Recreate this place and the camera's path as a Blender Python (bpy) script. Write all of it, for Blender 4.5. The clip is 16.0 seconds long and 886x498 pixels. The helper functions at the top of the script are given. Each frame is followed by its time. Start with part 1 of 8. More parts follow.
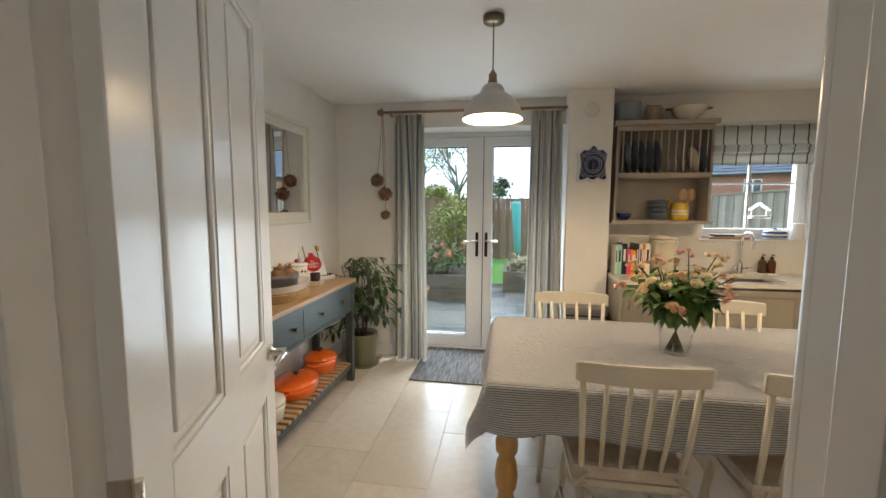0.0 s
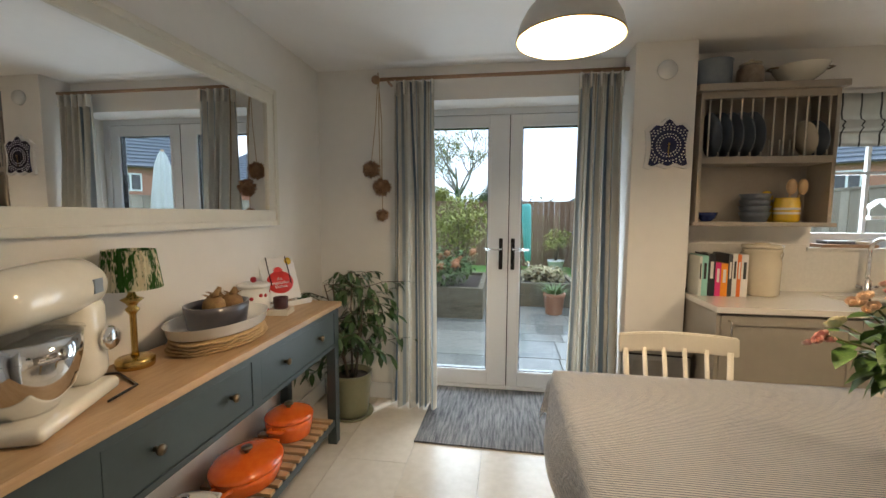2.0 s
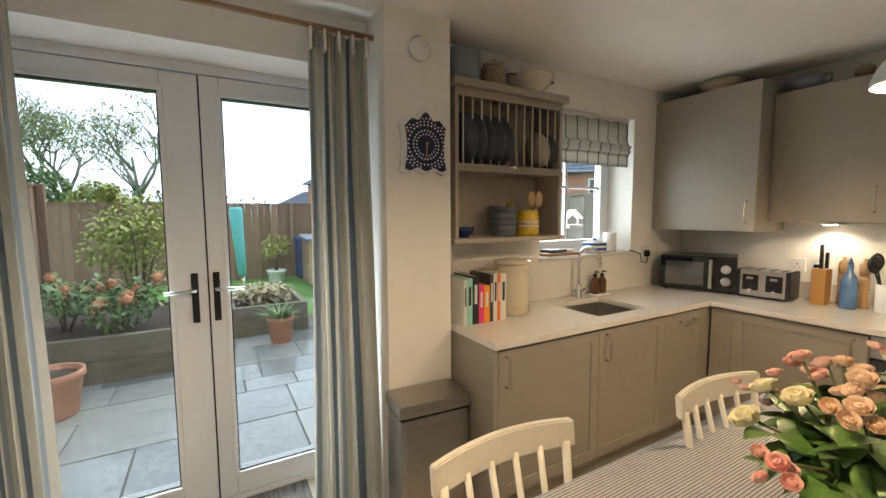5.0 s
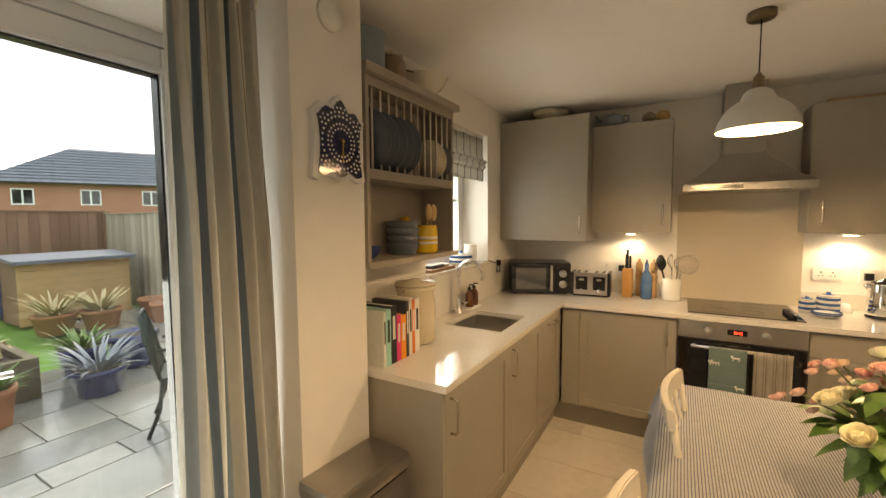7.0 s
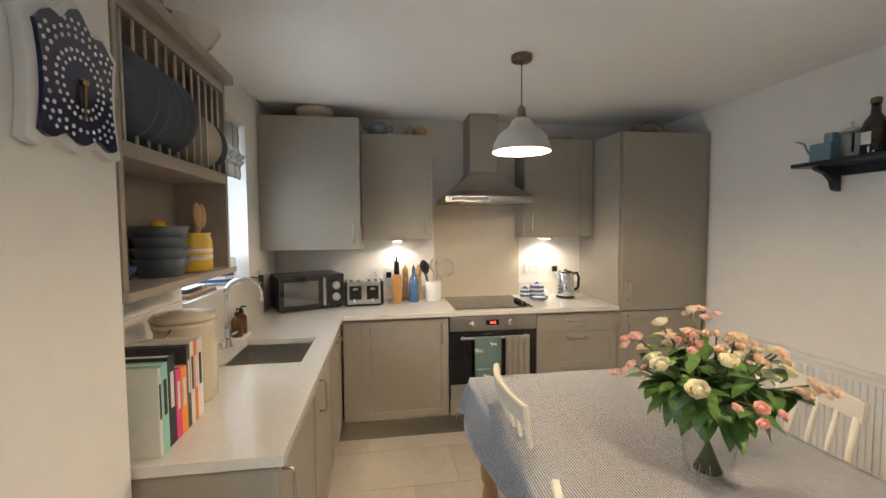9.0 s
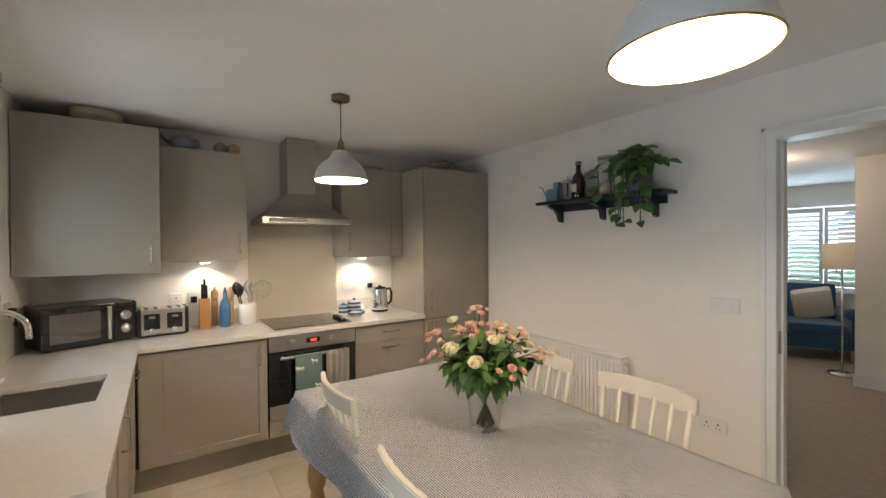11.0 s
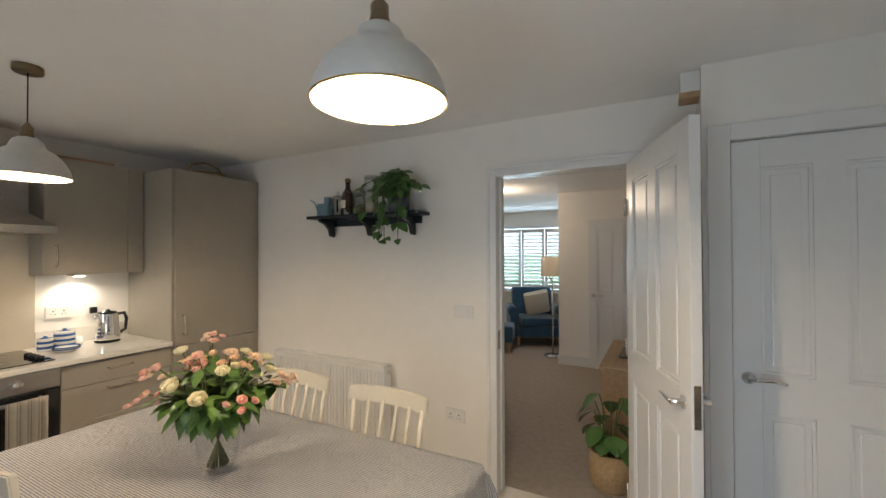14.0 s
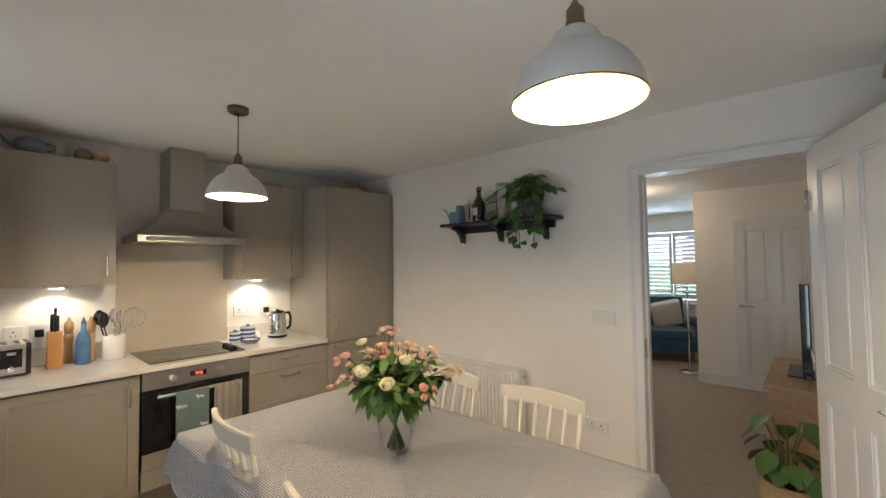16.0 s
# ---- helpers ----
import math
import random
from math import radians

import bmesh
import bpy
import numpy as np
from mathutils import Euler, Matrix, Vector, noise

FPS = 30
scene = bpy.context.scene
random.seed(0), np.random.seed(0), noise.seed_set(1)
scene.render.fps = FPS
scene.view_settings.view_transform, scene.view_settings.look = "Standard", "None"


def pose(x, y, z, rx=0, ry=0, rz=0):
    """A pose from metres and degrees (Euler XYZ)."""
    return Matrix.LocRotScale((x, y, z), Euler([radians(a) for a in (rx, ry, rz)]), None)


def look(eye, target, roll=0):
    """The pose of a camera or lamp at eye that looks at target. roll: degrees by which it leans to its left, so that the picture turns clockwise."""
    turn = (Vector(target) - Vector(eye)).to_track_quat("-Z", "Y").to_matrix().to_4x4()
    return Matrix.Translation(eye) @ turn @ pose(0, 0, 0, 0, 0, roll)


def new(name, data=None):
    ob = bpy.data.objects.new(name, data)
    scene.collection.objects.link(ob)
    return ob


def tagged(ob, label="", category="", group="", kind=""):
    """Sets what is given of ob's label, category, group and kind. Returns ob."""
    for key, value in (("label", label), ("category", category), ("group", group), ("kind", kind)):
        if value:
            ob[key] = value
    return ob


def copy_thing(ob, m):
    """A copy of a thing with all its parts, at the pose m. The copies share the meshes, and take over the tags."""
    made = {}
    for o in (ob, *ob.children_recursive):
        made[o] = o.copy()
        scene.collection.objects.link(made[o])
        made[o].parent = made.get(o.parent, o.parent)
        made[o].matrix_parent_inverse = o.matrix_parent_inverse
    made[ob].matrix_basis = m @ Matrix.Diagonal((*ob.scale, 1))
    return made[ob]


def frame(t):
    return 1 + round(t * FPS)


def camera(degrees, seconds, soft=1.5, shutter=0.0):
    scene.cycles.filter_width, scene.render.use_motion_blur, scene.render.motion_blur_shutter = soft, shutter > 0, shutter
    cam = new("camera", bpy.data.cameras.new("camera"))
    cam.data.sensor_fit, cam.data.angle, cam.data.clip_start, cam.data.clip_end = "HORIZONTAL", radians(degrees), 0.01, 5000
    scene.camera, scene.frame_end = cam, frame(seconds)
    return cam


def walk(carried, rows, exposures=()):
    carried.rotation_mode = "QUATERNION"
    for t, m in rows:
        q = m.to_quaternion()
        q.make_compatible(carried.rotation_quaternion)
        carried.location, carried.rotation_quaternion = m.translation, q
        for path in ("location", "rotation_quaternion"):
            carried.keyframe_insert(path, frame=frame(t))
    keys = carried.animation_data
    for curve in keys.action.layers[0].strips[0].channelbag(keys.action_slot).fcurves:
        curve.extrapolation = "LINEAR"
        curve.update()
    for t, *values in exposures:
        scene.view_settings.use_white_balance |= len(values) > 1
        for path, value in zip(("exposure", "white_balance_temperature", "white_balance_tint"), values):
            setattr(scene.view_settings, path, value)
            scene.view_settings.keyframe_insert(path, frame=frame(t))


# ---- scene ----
cam = camera(94.4, 16.0)
PATH = [
    (0, (0.096, -0.022, 1.438), (-0.207, 1.944, 1.239), 0.3),
    (0.5, (-0.031, 0.262, 1.41), (-0.309, 2.234, 1.223), 0.3),
    (1, (-0.1, 0.495, 1.393), (-0.38, 2.468, 1.216), 0.4),
    (1.5, (-0.154, 0.727, 1.404), (-0.436, 2.699, 1.233), 0.4),
    (2, (-0.169, 0.876, 1.387), (-0.461, 2.847, 1.214), 0.3),
    (2.5, (-0.217, 0.981, 1.367), (-0.462, 2.958, 1.195), 0.3),
    (3, (-0.297, 1.115, 1.353), (-0.401, 3.105, 1.18), 0.2),
    (3.5, (-0.316, 1.268, 1.37), (-0.198, 3.257, 1.195), 0.1),
    (4, (-0.213, 1.43, 1.413), (0.172, 3.384, 1.229), -0.2),
    (4.5, (-0.118, 1.611, 1.446), (0.576, 3.479, 1.276), -0.2),
    (5, (-0.116, 1.773, 1.477), (0.868, 3.506, 1.303), -0.3),
    (7.5, (-0.352, 2.589, 1.521), (1.501, 3.33, 1.384), -0.5),
    (8, (-0.271, 2.704, 1.51), (1.68, 3.125, 1.377), -0.5),
    (8.5, (-0.141, 2.815, 1.5), (1.855, 2.864, 1.377), -0.4),
    (9, (-0.16, 2.915, 1.504), (1.815, 2.62, 1.398), -0.4),
    (11.5, (-0.448, 3.055, 1.512), (1.093, 1.78, 1.512), -0.4),
    (12, (-0.486, 3.012, 1.51), (0.924, 1.594, 1.52), -0.4),
    (12.5, (-0.521, 2.976, 1.525), (0.741, 1.425, 1.536), -0.4),
    (13, (-0.531, 2.956, 1.531), (0.579, 1.293, 1.55), -0.2),
    (13.5, (-0.554, 2.918, 1.54), (0.449, 1.189, 1.558), -0.3),
    (14, (-0.552, 2.923, 1.55), (0.385, 1.156, 1.574), -0.2),
    (14.5, (-0.53, 2.921, 1.528), (0.427, 1.165, 1.572), -0.3),
    (15, (-0.456, 2.968, 1.536), (0.575, 1.255, 1.586), -0.4),
    (15.5, (-0.417, 3.023, 1.521), (0.749, 1.399, 1.59), -0.5),
    (16, (-0.389, 3.095, 1.514), (0.946, 1.608, 1.591), -0.7),
]
walk(cam, [(t, look(eye, target, roll)) for t, eye, target, roll in PATH],
     [(0.0, 0.92, 6750, 10), (1.0, 0.72, 6700, 10), (3.5, 0.80, 6900, 11), (5.0, 0.83, 7100, 11), (7.5, 0.84, 9800, 15),
      (8.05, 0.92, 9400, 15), (8.5, 0.95, 7150, 11), (9.1, 1.0, 6200, 10), (11.4, 0.84, 6250, 10), (16.0, 0.84, 6400, 10)])

# ---- world and light: overcast day, two pendants, two lights under the wall units ----
world = bpy.data.worlds.new("sky")
scene.world = world
world.use_nodes = True
wn = world.node_tree
sky = wn.nodes.new("ShaderNodeTexSky")
sky.sky_type = 'NISHITA'
sky.sun_disc = False
sky.sun_elevation = radians(38)
sky.sun_rotation = radians(60)
sky.air_density, sky.dust_density, sky.ozone_density = 1.0, 1.0, 1.0
# thin even cloud over the sky
mixc = wn.nodes.new("ShaderNodeMix")
mixc.data_type = 'RGBA'
mixc.inputs[0].default_value = 0.75
mixc.inputs[7].default_value = (7.8, 9.8, 12.6, 1)
wn.links.new(sky.outputs[0], mixc.inputs[6])
wn.links.new(mixc.outputs[2], wn.nodes["Background"].inputs[0])
wn.nodes["Background"].inputs[1].default_value = 0.15


def lamp(name, kind, energy, colour, m, **kw):
    d = bpy.data.lights.new(name, kind)
    d.energy, d.color = energy, colour
    for k, v in kw.items():
        if k == "size":
            d.shape, d.size, d.size_y = 'RECTANGLE', v[0], v[1]
        elif k == "radius":
            d.shadow_soft_size = v
        elif k == "spread":
            d.spot_size, d.spot_blend = radians(v), 0.6
        elif k == "angle":
            d.angle = radians(v)
    ob = new(name, d)
    ob.matrix_world = m
    return ob


lamp("sun", 'SUN', 1.0, (0.96, 0.98, 1.0), look((6, 8, 10), (0, 1, 0)), angle=15)
PEND1, PEND2 = (0.012, 2.165, 1.894), (1.955, 2.175, 1.90)
for px, py, pz in (PEND1, PEND2):
    lamp("pendant_bulb_light", 'POINT', 24.0, (1, 0.77, 0.52), pose(px, py, pz + 0.058), radius=0.045)
for ly in (2.79, 1.52):
    lamp("under_unit_light", 'SPOT', 6.0, (1, 0.88, 0.70), pose(3.20, ly, 1.392), spread=150, radius=0.02)
# added warm fill without a fixture, lifts the living room's brightness
lamp("living_room_fill", 'POINT', 9.0, (1, 0.78, 0.55), pose(1.4, -2.3, 2.2), radius=0.12)
# daylight through the openings
lamp("french_door_daylight", 'AREA', 18.0, (0.72, 0.86, 1.0), pose(-0.15, 4.16, 0.73, -90), size=(1.3, 1.12))
lamp("kitchen_window_daylight", 'AREA', 6.0, (0.80, 0.90, 1.0), pose(2.2, 4.06, 1.5, -90), size=(0.85, 0.6))
lamp("living_window_daylight", 'AREA', 45.0, (0.70, 0.85, 1.0), pose(2.1, -5.35, 1.45, 90), size=(2.0, 1.3))


# ---- materials ----
def mat(name, col, rough=0.5, metal=0.0, var=0.08, scale=6.0, bump=0.0, bscale=80.0, col2=None, coat=0.0, emit=None, rand=0.0, sheen=0.0, stretch=None):
    m = bpy.data.materials.new(name)
    m.use_nodes = True
    t = m.node_tree
    b = t.nodes["Principled BSDF"]
    b.inputs["Roughness"].default_value = rough
    b.inputs["Metallic"].default_value = metal
    b.inputs["Coat Weight"].default_value = coat
    b.inputs["Sheen Weight"].default_value = sheen
    tc = t.nodes.new("ShaderNodeTexCoord")
    src = tc.outputs["Object"]
    if stretch:
        mp = t.nodes.new("ShaderNodeMapping")
        mp.inputs["Scale"].default_value = stretch
        t.links.new(src, mp.inputs[0])
        src = mp.outputs[0]
    n = t.nodes.new("ShaderNodeTexNoise")
    n.inputs["Scale"].default_value, n.inputs["Detail"].default_value = scale, 6
    t.links.new(src, n.inputs["Vector"])
    n2 = t.nodes.new("ShaderNodeTexNoise")
    n2.inputs["Scale"].default_value, n2.inputs["Detail"].default_value = scale * 9, 3
    t.links.new(src, n2.inputs["Vector"])
    av = t.nodes.new("ShaderNodeMath")
    av.operation = 'MULTIPLY_ADD'
    av.inputs[1].default_value, av.inputs[2].default_value = 0.4, 0.0
    t.links.new(n2.outputs[0], av.inputs[0])
    ad = t.nodes.new("ShaderNodeMath")
    ad.operation = 'MULTIPLY_ADD'
    ad.inputs[1].default_value = 0.6
    t.links.new(n.outputs[0], ad.inputs[0])
    t.links.new(av.outputs[0], ad.inputs[2])
    fac = ad.outputs[0]
    if rand:
        oi = t.nodes.new("ShaderNodeObjectInfo")
        r = t.nodes.new("ShaderNodeMath")
        r.operation = 'MULTIPLY_ADD'
        r.inputs[1].default_value, r.inputs[2].default_value = rand, -rand / 2
        t.links.new(oi.outputs["Random"], r.inputs[0])
        a2 = t.nodes.new("ShaderNodeMath")
        a2.operation = 'ADD'
        t.links.new(fac, a2.inputs[0])
        t.links.new(r.outputs[0], a2.inputs[1])
        fac = a2.outputs[0]
    ramp = t.nodes.new("ShaderNodeValToRGB")
    c2 = col2 or tuple(min(1, c * (1 + var)) for c in col)
    c1 = col if col2 else tuple(c * (1 - var) for c in col)
    ramp.color_ramp.elements[0].color = (*c1, 1)
    ramp.color_ramp.elements[1].color = (*c2, 1)
    ramp.color_ramp.elements[0].position, ramp.color_ramp.elements[1].position = 0.34, 0.66
    t.links.new(fac, ramp.inputs[0])
    t.links.new(ramp.outputs[0], b.inputs["Base Color"])
    if bump:
        n3 = t.nodes.new("ShaderNodeTexNoise")
        n3.inputs["Scale"].default_value, n3.inputs["Detail"].default_value = bscale, 4
        t.links.new(src, n3.inputs["Vector"])
        bp = t.nodes.new("ShaderNodeBump")
        bp.inputs["Strength"].default_value, bp.inputs["Distance"].default_value = bump, 0.004
        t.links.new(n3.outputs[0], bp.inputs["Height"])
        t.links.new(bp.outputs[0], b.inputs["Normal"])
    if emit:
        b.inputs["Emission Color"].default_value = (*emit[0], 1)
        b.inputs["Emission Strength"].default_value = emit[1]
    return m


def stripes(name, colours, period, axis="y", rough=0.9, coord="Object", bump=0.3, wob=0.0):
    """Woven or printed stripes: colours is a row of (position, colour)."""
    m = mat(name, colours[0][1], rough, var=0.0, bump=bump, bscale=350)
    t = m.node_tree
    tc = [n for n in t.nodes if n.type == 'TEX_COORD'][0]
    sx = t.nodes.new("ShaderNodeSeparateXYZ")
    t.links.new(tc.outputs[coord], sx.inputs[0])
    src = sx.outputs["XYZ".index(axis.upper())]
    if wob:
        nz = t.nodes.new("ShaderNodeTexNoise")
        nz.inputs["Scale"].default_value = 5
        t.links.new(tc.outputs[coord], nz.inputs["Vector"])
        ma = t.nodes.new("ShaderNodeMath")
        ma.operation = 'MULTIPLY_ADD'
        ma.inputs[1].default_value = wob
        t.links.new(nz.outputs[0], ma.inputs[0])
        t.links.new(src, ma.inputs[2])
        src = ma.outputs[0]
    d = t.nodes.new("ShaderNodeMath")
    d.operation = 'DIVIDE'
    d.inputs[1].default_value = period
    t.links.new(src, d.inputs[0])
    fr = t.nodes.new("ShaderNodeMath")
    fr.operation = 'FRACT'
    t.links.new(d.outputs[0], fr.inputs[0])
    rp = t.nodes.new("ShaderNodeValToRGB")
    rp.color_ramp.interpolation = 'CONSTANT'
    els = rp.color_ramp.elements
    els[0].position, els[0].color = colours[0][0], (*colours[0][1], 1)
    els[1].position, els[1].color = colours[1][0], (*colours[1][1], 1)
    for p, c in colours[2:]:
        e = els.new(p)
        e.color = (*c, 1)
    t.links.new(fr.outputs[0], rp.inputs[0])
    nv = t.nodes.new("ShaderNodeTexNoise")
    nv.inputs["Scale"].default_value, nv.inputs["Detail"].default_value = 30, 5
    t.links.new(tc.outputs["Object"], nv.inputs["Vector"])
    mx = t.nodes.new("ShaderNodeMix")
    mx.data_type, mx.blend_type = 'RGBA', 'MULTIPLY'
    mx.inputs[0].default_value = 0.16
    t.links.new(rp.outputs[0], mx.inputs[6])
    t.links.new(nv.outputs[0], mx.inputs[7])
    t.links.new(mx.outputs[2], t.nodes["Principled BSDF"].inputs["Base Color"])
    return m


def glass(name, tint=(0.96, 0.98, 0.98), gloss=0.04):
    """A clear pane: see-through, with the mirror image that glass gives at a slant."""
    m = bpy.data.materials.new(name)
    m.use_nodes = True
    t = m.node_tree
    t.nodes.clear()
    out = t.nodes.new("ShaderNodeOutputMaterial")
    tr, gl, mx = (t.nodes.new(n) for n in ("ShaderNodeBsdfTransparent", "ShaderNodeBsdfGlossy", "ShaderNodeMixShader"))
    tr.inputs[0].default_value = (*tint, 1)
    gl.inputs["Roughness"].default_value = 0.02
    lw = t.nodes.new("ShaderNodeLayerWeight")
    pw = t.nodes.new("ShaderNodeMath")
    pw.operation = 'POWER'
    pw.inputs[1].default_value = 4.0
    t.links.new(lw.outputs["Facing"], pw.inputs[0])
    fz = t.nodes.new("ShaderNodeMath")
    fz.operation = 'MULTIPLY_ADD'
    fz.inputs[1].default_value, fz.inputs[2].default_value = 0.75, gloss
    t.links.new(pw.outputs[0], fz.inputs[0])
    t.links.new(fz.outputs[0], mx.inputs[0])
    t.links.new(tr.outputs[0], mx.inputs[1])
    t.links.new(gl.outputs[0], mx.inputs[2])
    t.links.new(mx.outputs[0], out.inputs[0])
    return m


M = {}
M["wall"] = mat("wall_paint", (0.82, 0.79, 0.74), 0.75, var=0.025, scale=1.5, bump=0.06, bscale=160)
M["ceiling"] = mat("ceiling_paint", (0.87, 0.86, 0.84), 0.85, var=0.02, scale=1.2, bump=0.05, bscale=120)
M["gloss"] = mat("white_gloss_paint", (0.76, 0.755, 0.74), 0.27, var=0.02, scale=3, bump=0.03, bscale=60, coat=0.1)
M["upvc"] = mat("white_upvc", (0.80, 0.81, 0.82), 0.22, var=0.02, scale=4)
M["grey_unit"] = mat("stone_grey_unit", (0.315, 0.285, 0.238), 0.40, var=0.04, scale=2.5, bump=0.02, bscale=200)
M["plinth"] = mat("plinth_grey", (0.26, 0.235, 0.19), 0.5, var=0.05, scale=3)
M["quartz"] = mat("white_quartz", (0.72, 0.69, 0.63), 0.10, var=0.05, scale=60, coat=0.4)
M["tile"] = mat("pale_limestone_tile", (0.56, 0.50, 0.41), 0.27, col2=(0.68, 0.62, 0.53), scale=2.2, bump=0.05, bscale=40, rand=0.25)
M["grout"] = mat("pale_grout", (0.62, 0.59, 0.54), 0.9, var=0.1, scale=30)
M["carpet"] = mat("beige_carpet", (0.36, 0.30, 0.25), 1.0, var=0.12, scale=20, bump=0.5, bscale=500)
M["steel"] = mat("brushed_steel", (0.60, 0.58, 0.55), 0.28, 1.0, var=0.06, scale=4, stretch=(1, 1, 40))
M["hood_steel"] = mat("dark_brushed_steel", (0.40, 0.38, 0.35), 0.36, 1.0, var=0.06, scale=4, stretch=(1, 40, 1))
M["chrome"] = mat("chrome", (0.80, 0.80, 0.80), 0.07, 1.0, var=0.02)
M["nickel"] = mat("brushed_nickel", (0.62, 0.58, 0.52), 0.25, 1.0, var=0.05)
M["brass"] = mat("aged_brass", (0.55, 0.38, 0.13), 0.25, 1.0, var=0.15, scale=15)
M["bronze"] = mat("antique_bronze", (0.22, 0.17, 0.11), 0.35, 1.0, var=0.15, scale=15)
M["black"] = mat("black_plastic", (0.015, 0.015, 0.016), 0.25, var=0.2)
M["blackglass"] = mat("black_glass", (0.008, 0.008, 0.009), 0.04, var=0.1, coat=0.5)
M["teal"] = mat("dark_teal_paint", (0.036, 0.052, 0.054), 0.40, var=0.08, scale=5, bump=0.03, bscale=120)
M["oak"] = mat("oak", (0.36, 0.22, 0.11), 0.42, col2=(0.50, 0.33, 0.18), scale=3, bump=0.06, bscale=60, stretch=(12, 1, 12))
M["slat"] = mat("pine_slat", (0.42, 0.27, 0.14), 0.5, col2=(0.52, 0.35, 0.19), scale=4, stretch=(1, 10, 10))
M["pine"] = mat("honey_pine", (0.50, 0.27, 0.08), 0.32, col2=(0.62, 0.37, 0.13), scale=5, stretch=(8, 8, 1), coat=0.3)
M["cream"] = mat("cream_painted_wood", (0.66, 0.61, 0.51), 0.40, var=0.04, scale=6, bump=0.04, bscale=90)
M["white"] = mat("white_enamel", (0.78, 0.77, 0.74), 0.25, var=0.02)
M["mirrorframe"] = mat("cream_mirror_frame", (0.72, 0.68, 0.58), 0.35, var=0.03)
M["orange"] = mat("volcanic_orange_enamel", (0.75, 0.10, 0.012), 0.15, col2=(0.85, 0.17, 0.02), scale=4, coat=0.5)
M["creamenamel"] = mat("cream_enamel", (0.74, 0.69, 0.58), 0.15, var=0.03, coat=0.4)
M["green_leaf"] = mat("leaf_green", (0.022, 0.060, 0.020), 0.32, col2=(0.070, 0.145, 0.040), scale=9)
M["rose_leaf"] = mat("rose_leaf", (0.045, 0.11, 0.018), 0.42, col2=(0.13, 0.23, 0.05), scale=12)
M["pothos"] = mat("trailing_leaf", (0.045, 0.11, 0.022), 0.35, col2=(0.10, 0.20, 0.05), scale=12)
M["stem"] = mat("stem", (0.09, 0.10, 0.03), 0.6, var=0.2)
M["bark"] = mat("bark", (0.10, 0.075, 0.05), 0.9, var=0.3, scale=12, bump=0.4)
M["pot_olive"] = mat("sage_glazed_pot", (0.20, 0.20, 0.12), 0.35, var=0.1, scale=6)
M["terracotta"] = mat("terracotta", (0.42, 0.19, 0.11), 0.8, var=0.15, scale=8, bump=0.1)
M["soil"] = mat("soil", (0.04, 0.028, 0.02), 1.0, var=0.4, scale=40, bump=0.8, bscale=80)
M["mirror"] = mat("mirror_silver", (0.90, 0.91, 0.91), 0.0, 1.0, var=0.0)
M["glass"] = glass("window_glass")
M["clear"] = glass("clear_glass", (0.985, 0.99, 0.99))
M["walnut"] = mat("pole_wood", (0.30, 0.17, 0.09), 0.45, var=0.12, scale=8)
M["jute"] = mat("woven_seagrass", (0.33, 0.21, 0.10), 0.9, col2=(0.50, 0.35, 0.18), scale=60, bump=1.0, bscale=180)
M["blueglaze"] = mat("slate_blue_glaze", (0.055, 0.062, 0.085), 0.3, col2=(0.10, 0.085, 0.085), scale=5, coat=0.3)
M["slateplate"] = mat("slate_grey_stoneware", (0.085, 0.10, 0.12), 0.35, var=0.1, scale=8)
M["yellow"] = mat("yellow_glaze", (0.72, 0.46, 0.03), 0.2, var=0.06, coat=0.4)
M["stoneware"] = mat("cream_stoneware", (0.62, 0.54, 0.40), 0.25, var=0.04, coat=0.4)
M["beech"] = mat("beech_wood", (0.50, 0.32, 0.16), 0.5, var=0.12, scale=10)
M["cloth_check"] = stripes("ticking_tablecloth", [(0.0, (0.88, 0.87, 0.85)), (0.66, (0.26, 0.30, 0.40))], 0.0085, "y", coord="UV", wob=0.004)
ct = M["cloth_check"].node_tree
for nd in [n for n in ct.nodes if n.type == 'BUMP']:
    crinkle = ct.nodes.new("ShaderNodeTexNoise")
    crinkle.inputs["Scale"].default_value, crinkle.inputs["Detail"].default_value, crinkle.inputs["Distortion"].default_value = 26, 6, 1.2
    ct.links.new([n for n in ct.nodes if n.type == 'TEX_COORD'][0].outputs["Object"], crinkle.inputs["Vector"])
    ct.links.new(crinkle.outputs[0], nd.inputs["Height"])
    nd.inputs["Strength"].default_value, nd.inputs["Distance"].default_value = 0.9, 0.008
M["curtain"] = stripes("striped_linen", [(0.0, (0.78, 0.74, 0.66)), (0.27, (0.25, 0.31, 0.36)), (0.37, (0.76, 0.71, 0.62)), (0.50, (0.42, 0.31, 0.19)), (0.53, (0.76, 0.71, 0.62)), (0.68, (0.46, 0.50, 0.52)), (0.77, (0.74, 0.69, 0.60))], 0.28, "x", coord="UV", bump=0.25)
M["rug"] = mat("heathered_grey_rug", (0.035, 0.037, 0.045), 1.0, col2=(0.24, 0.235, 0.23), scale=3.0, bump=0.9, bscale=12, stretch=(22, 2.2, 4))
M["rose_y"] = mat("cream_yellow_petal", (0.82, 0.74, 0.44), 0.6, col2=(0.86, 0.81, 0.62), scale=20)
M["rose_p"] = mat("peach_petal", (0.82, 0.54, 0.36), 0.6, col2=(0.85, 0.70, 0.52), scale=20)
M["rose_r"] = mat("pink_petal", (0.76, 0.30, 0.28), 0.6, col2=(0.86, 0.68, 0.54), scale=20)
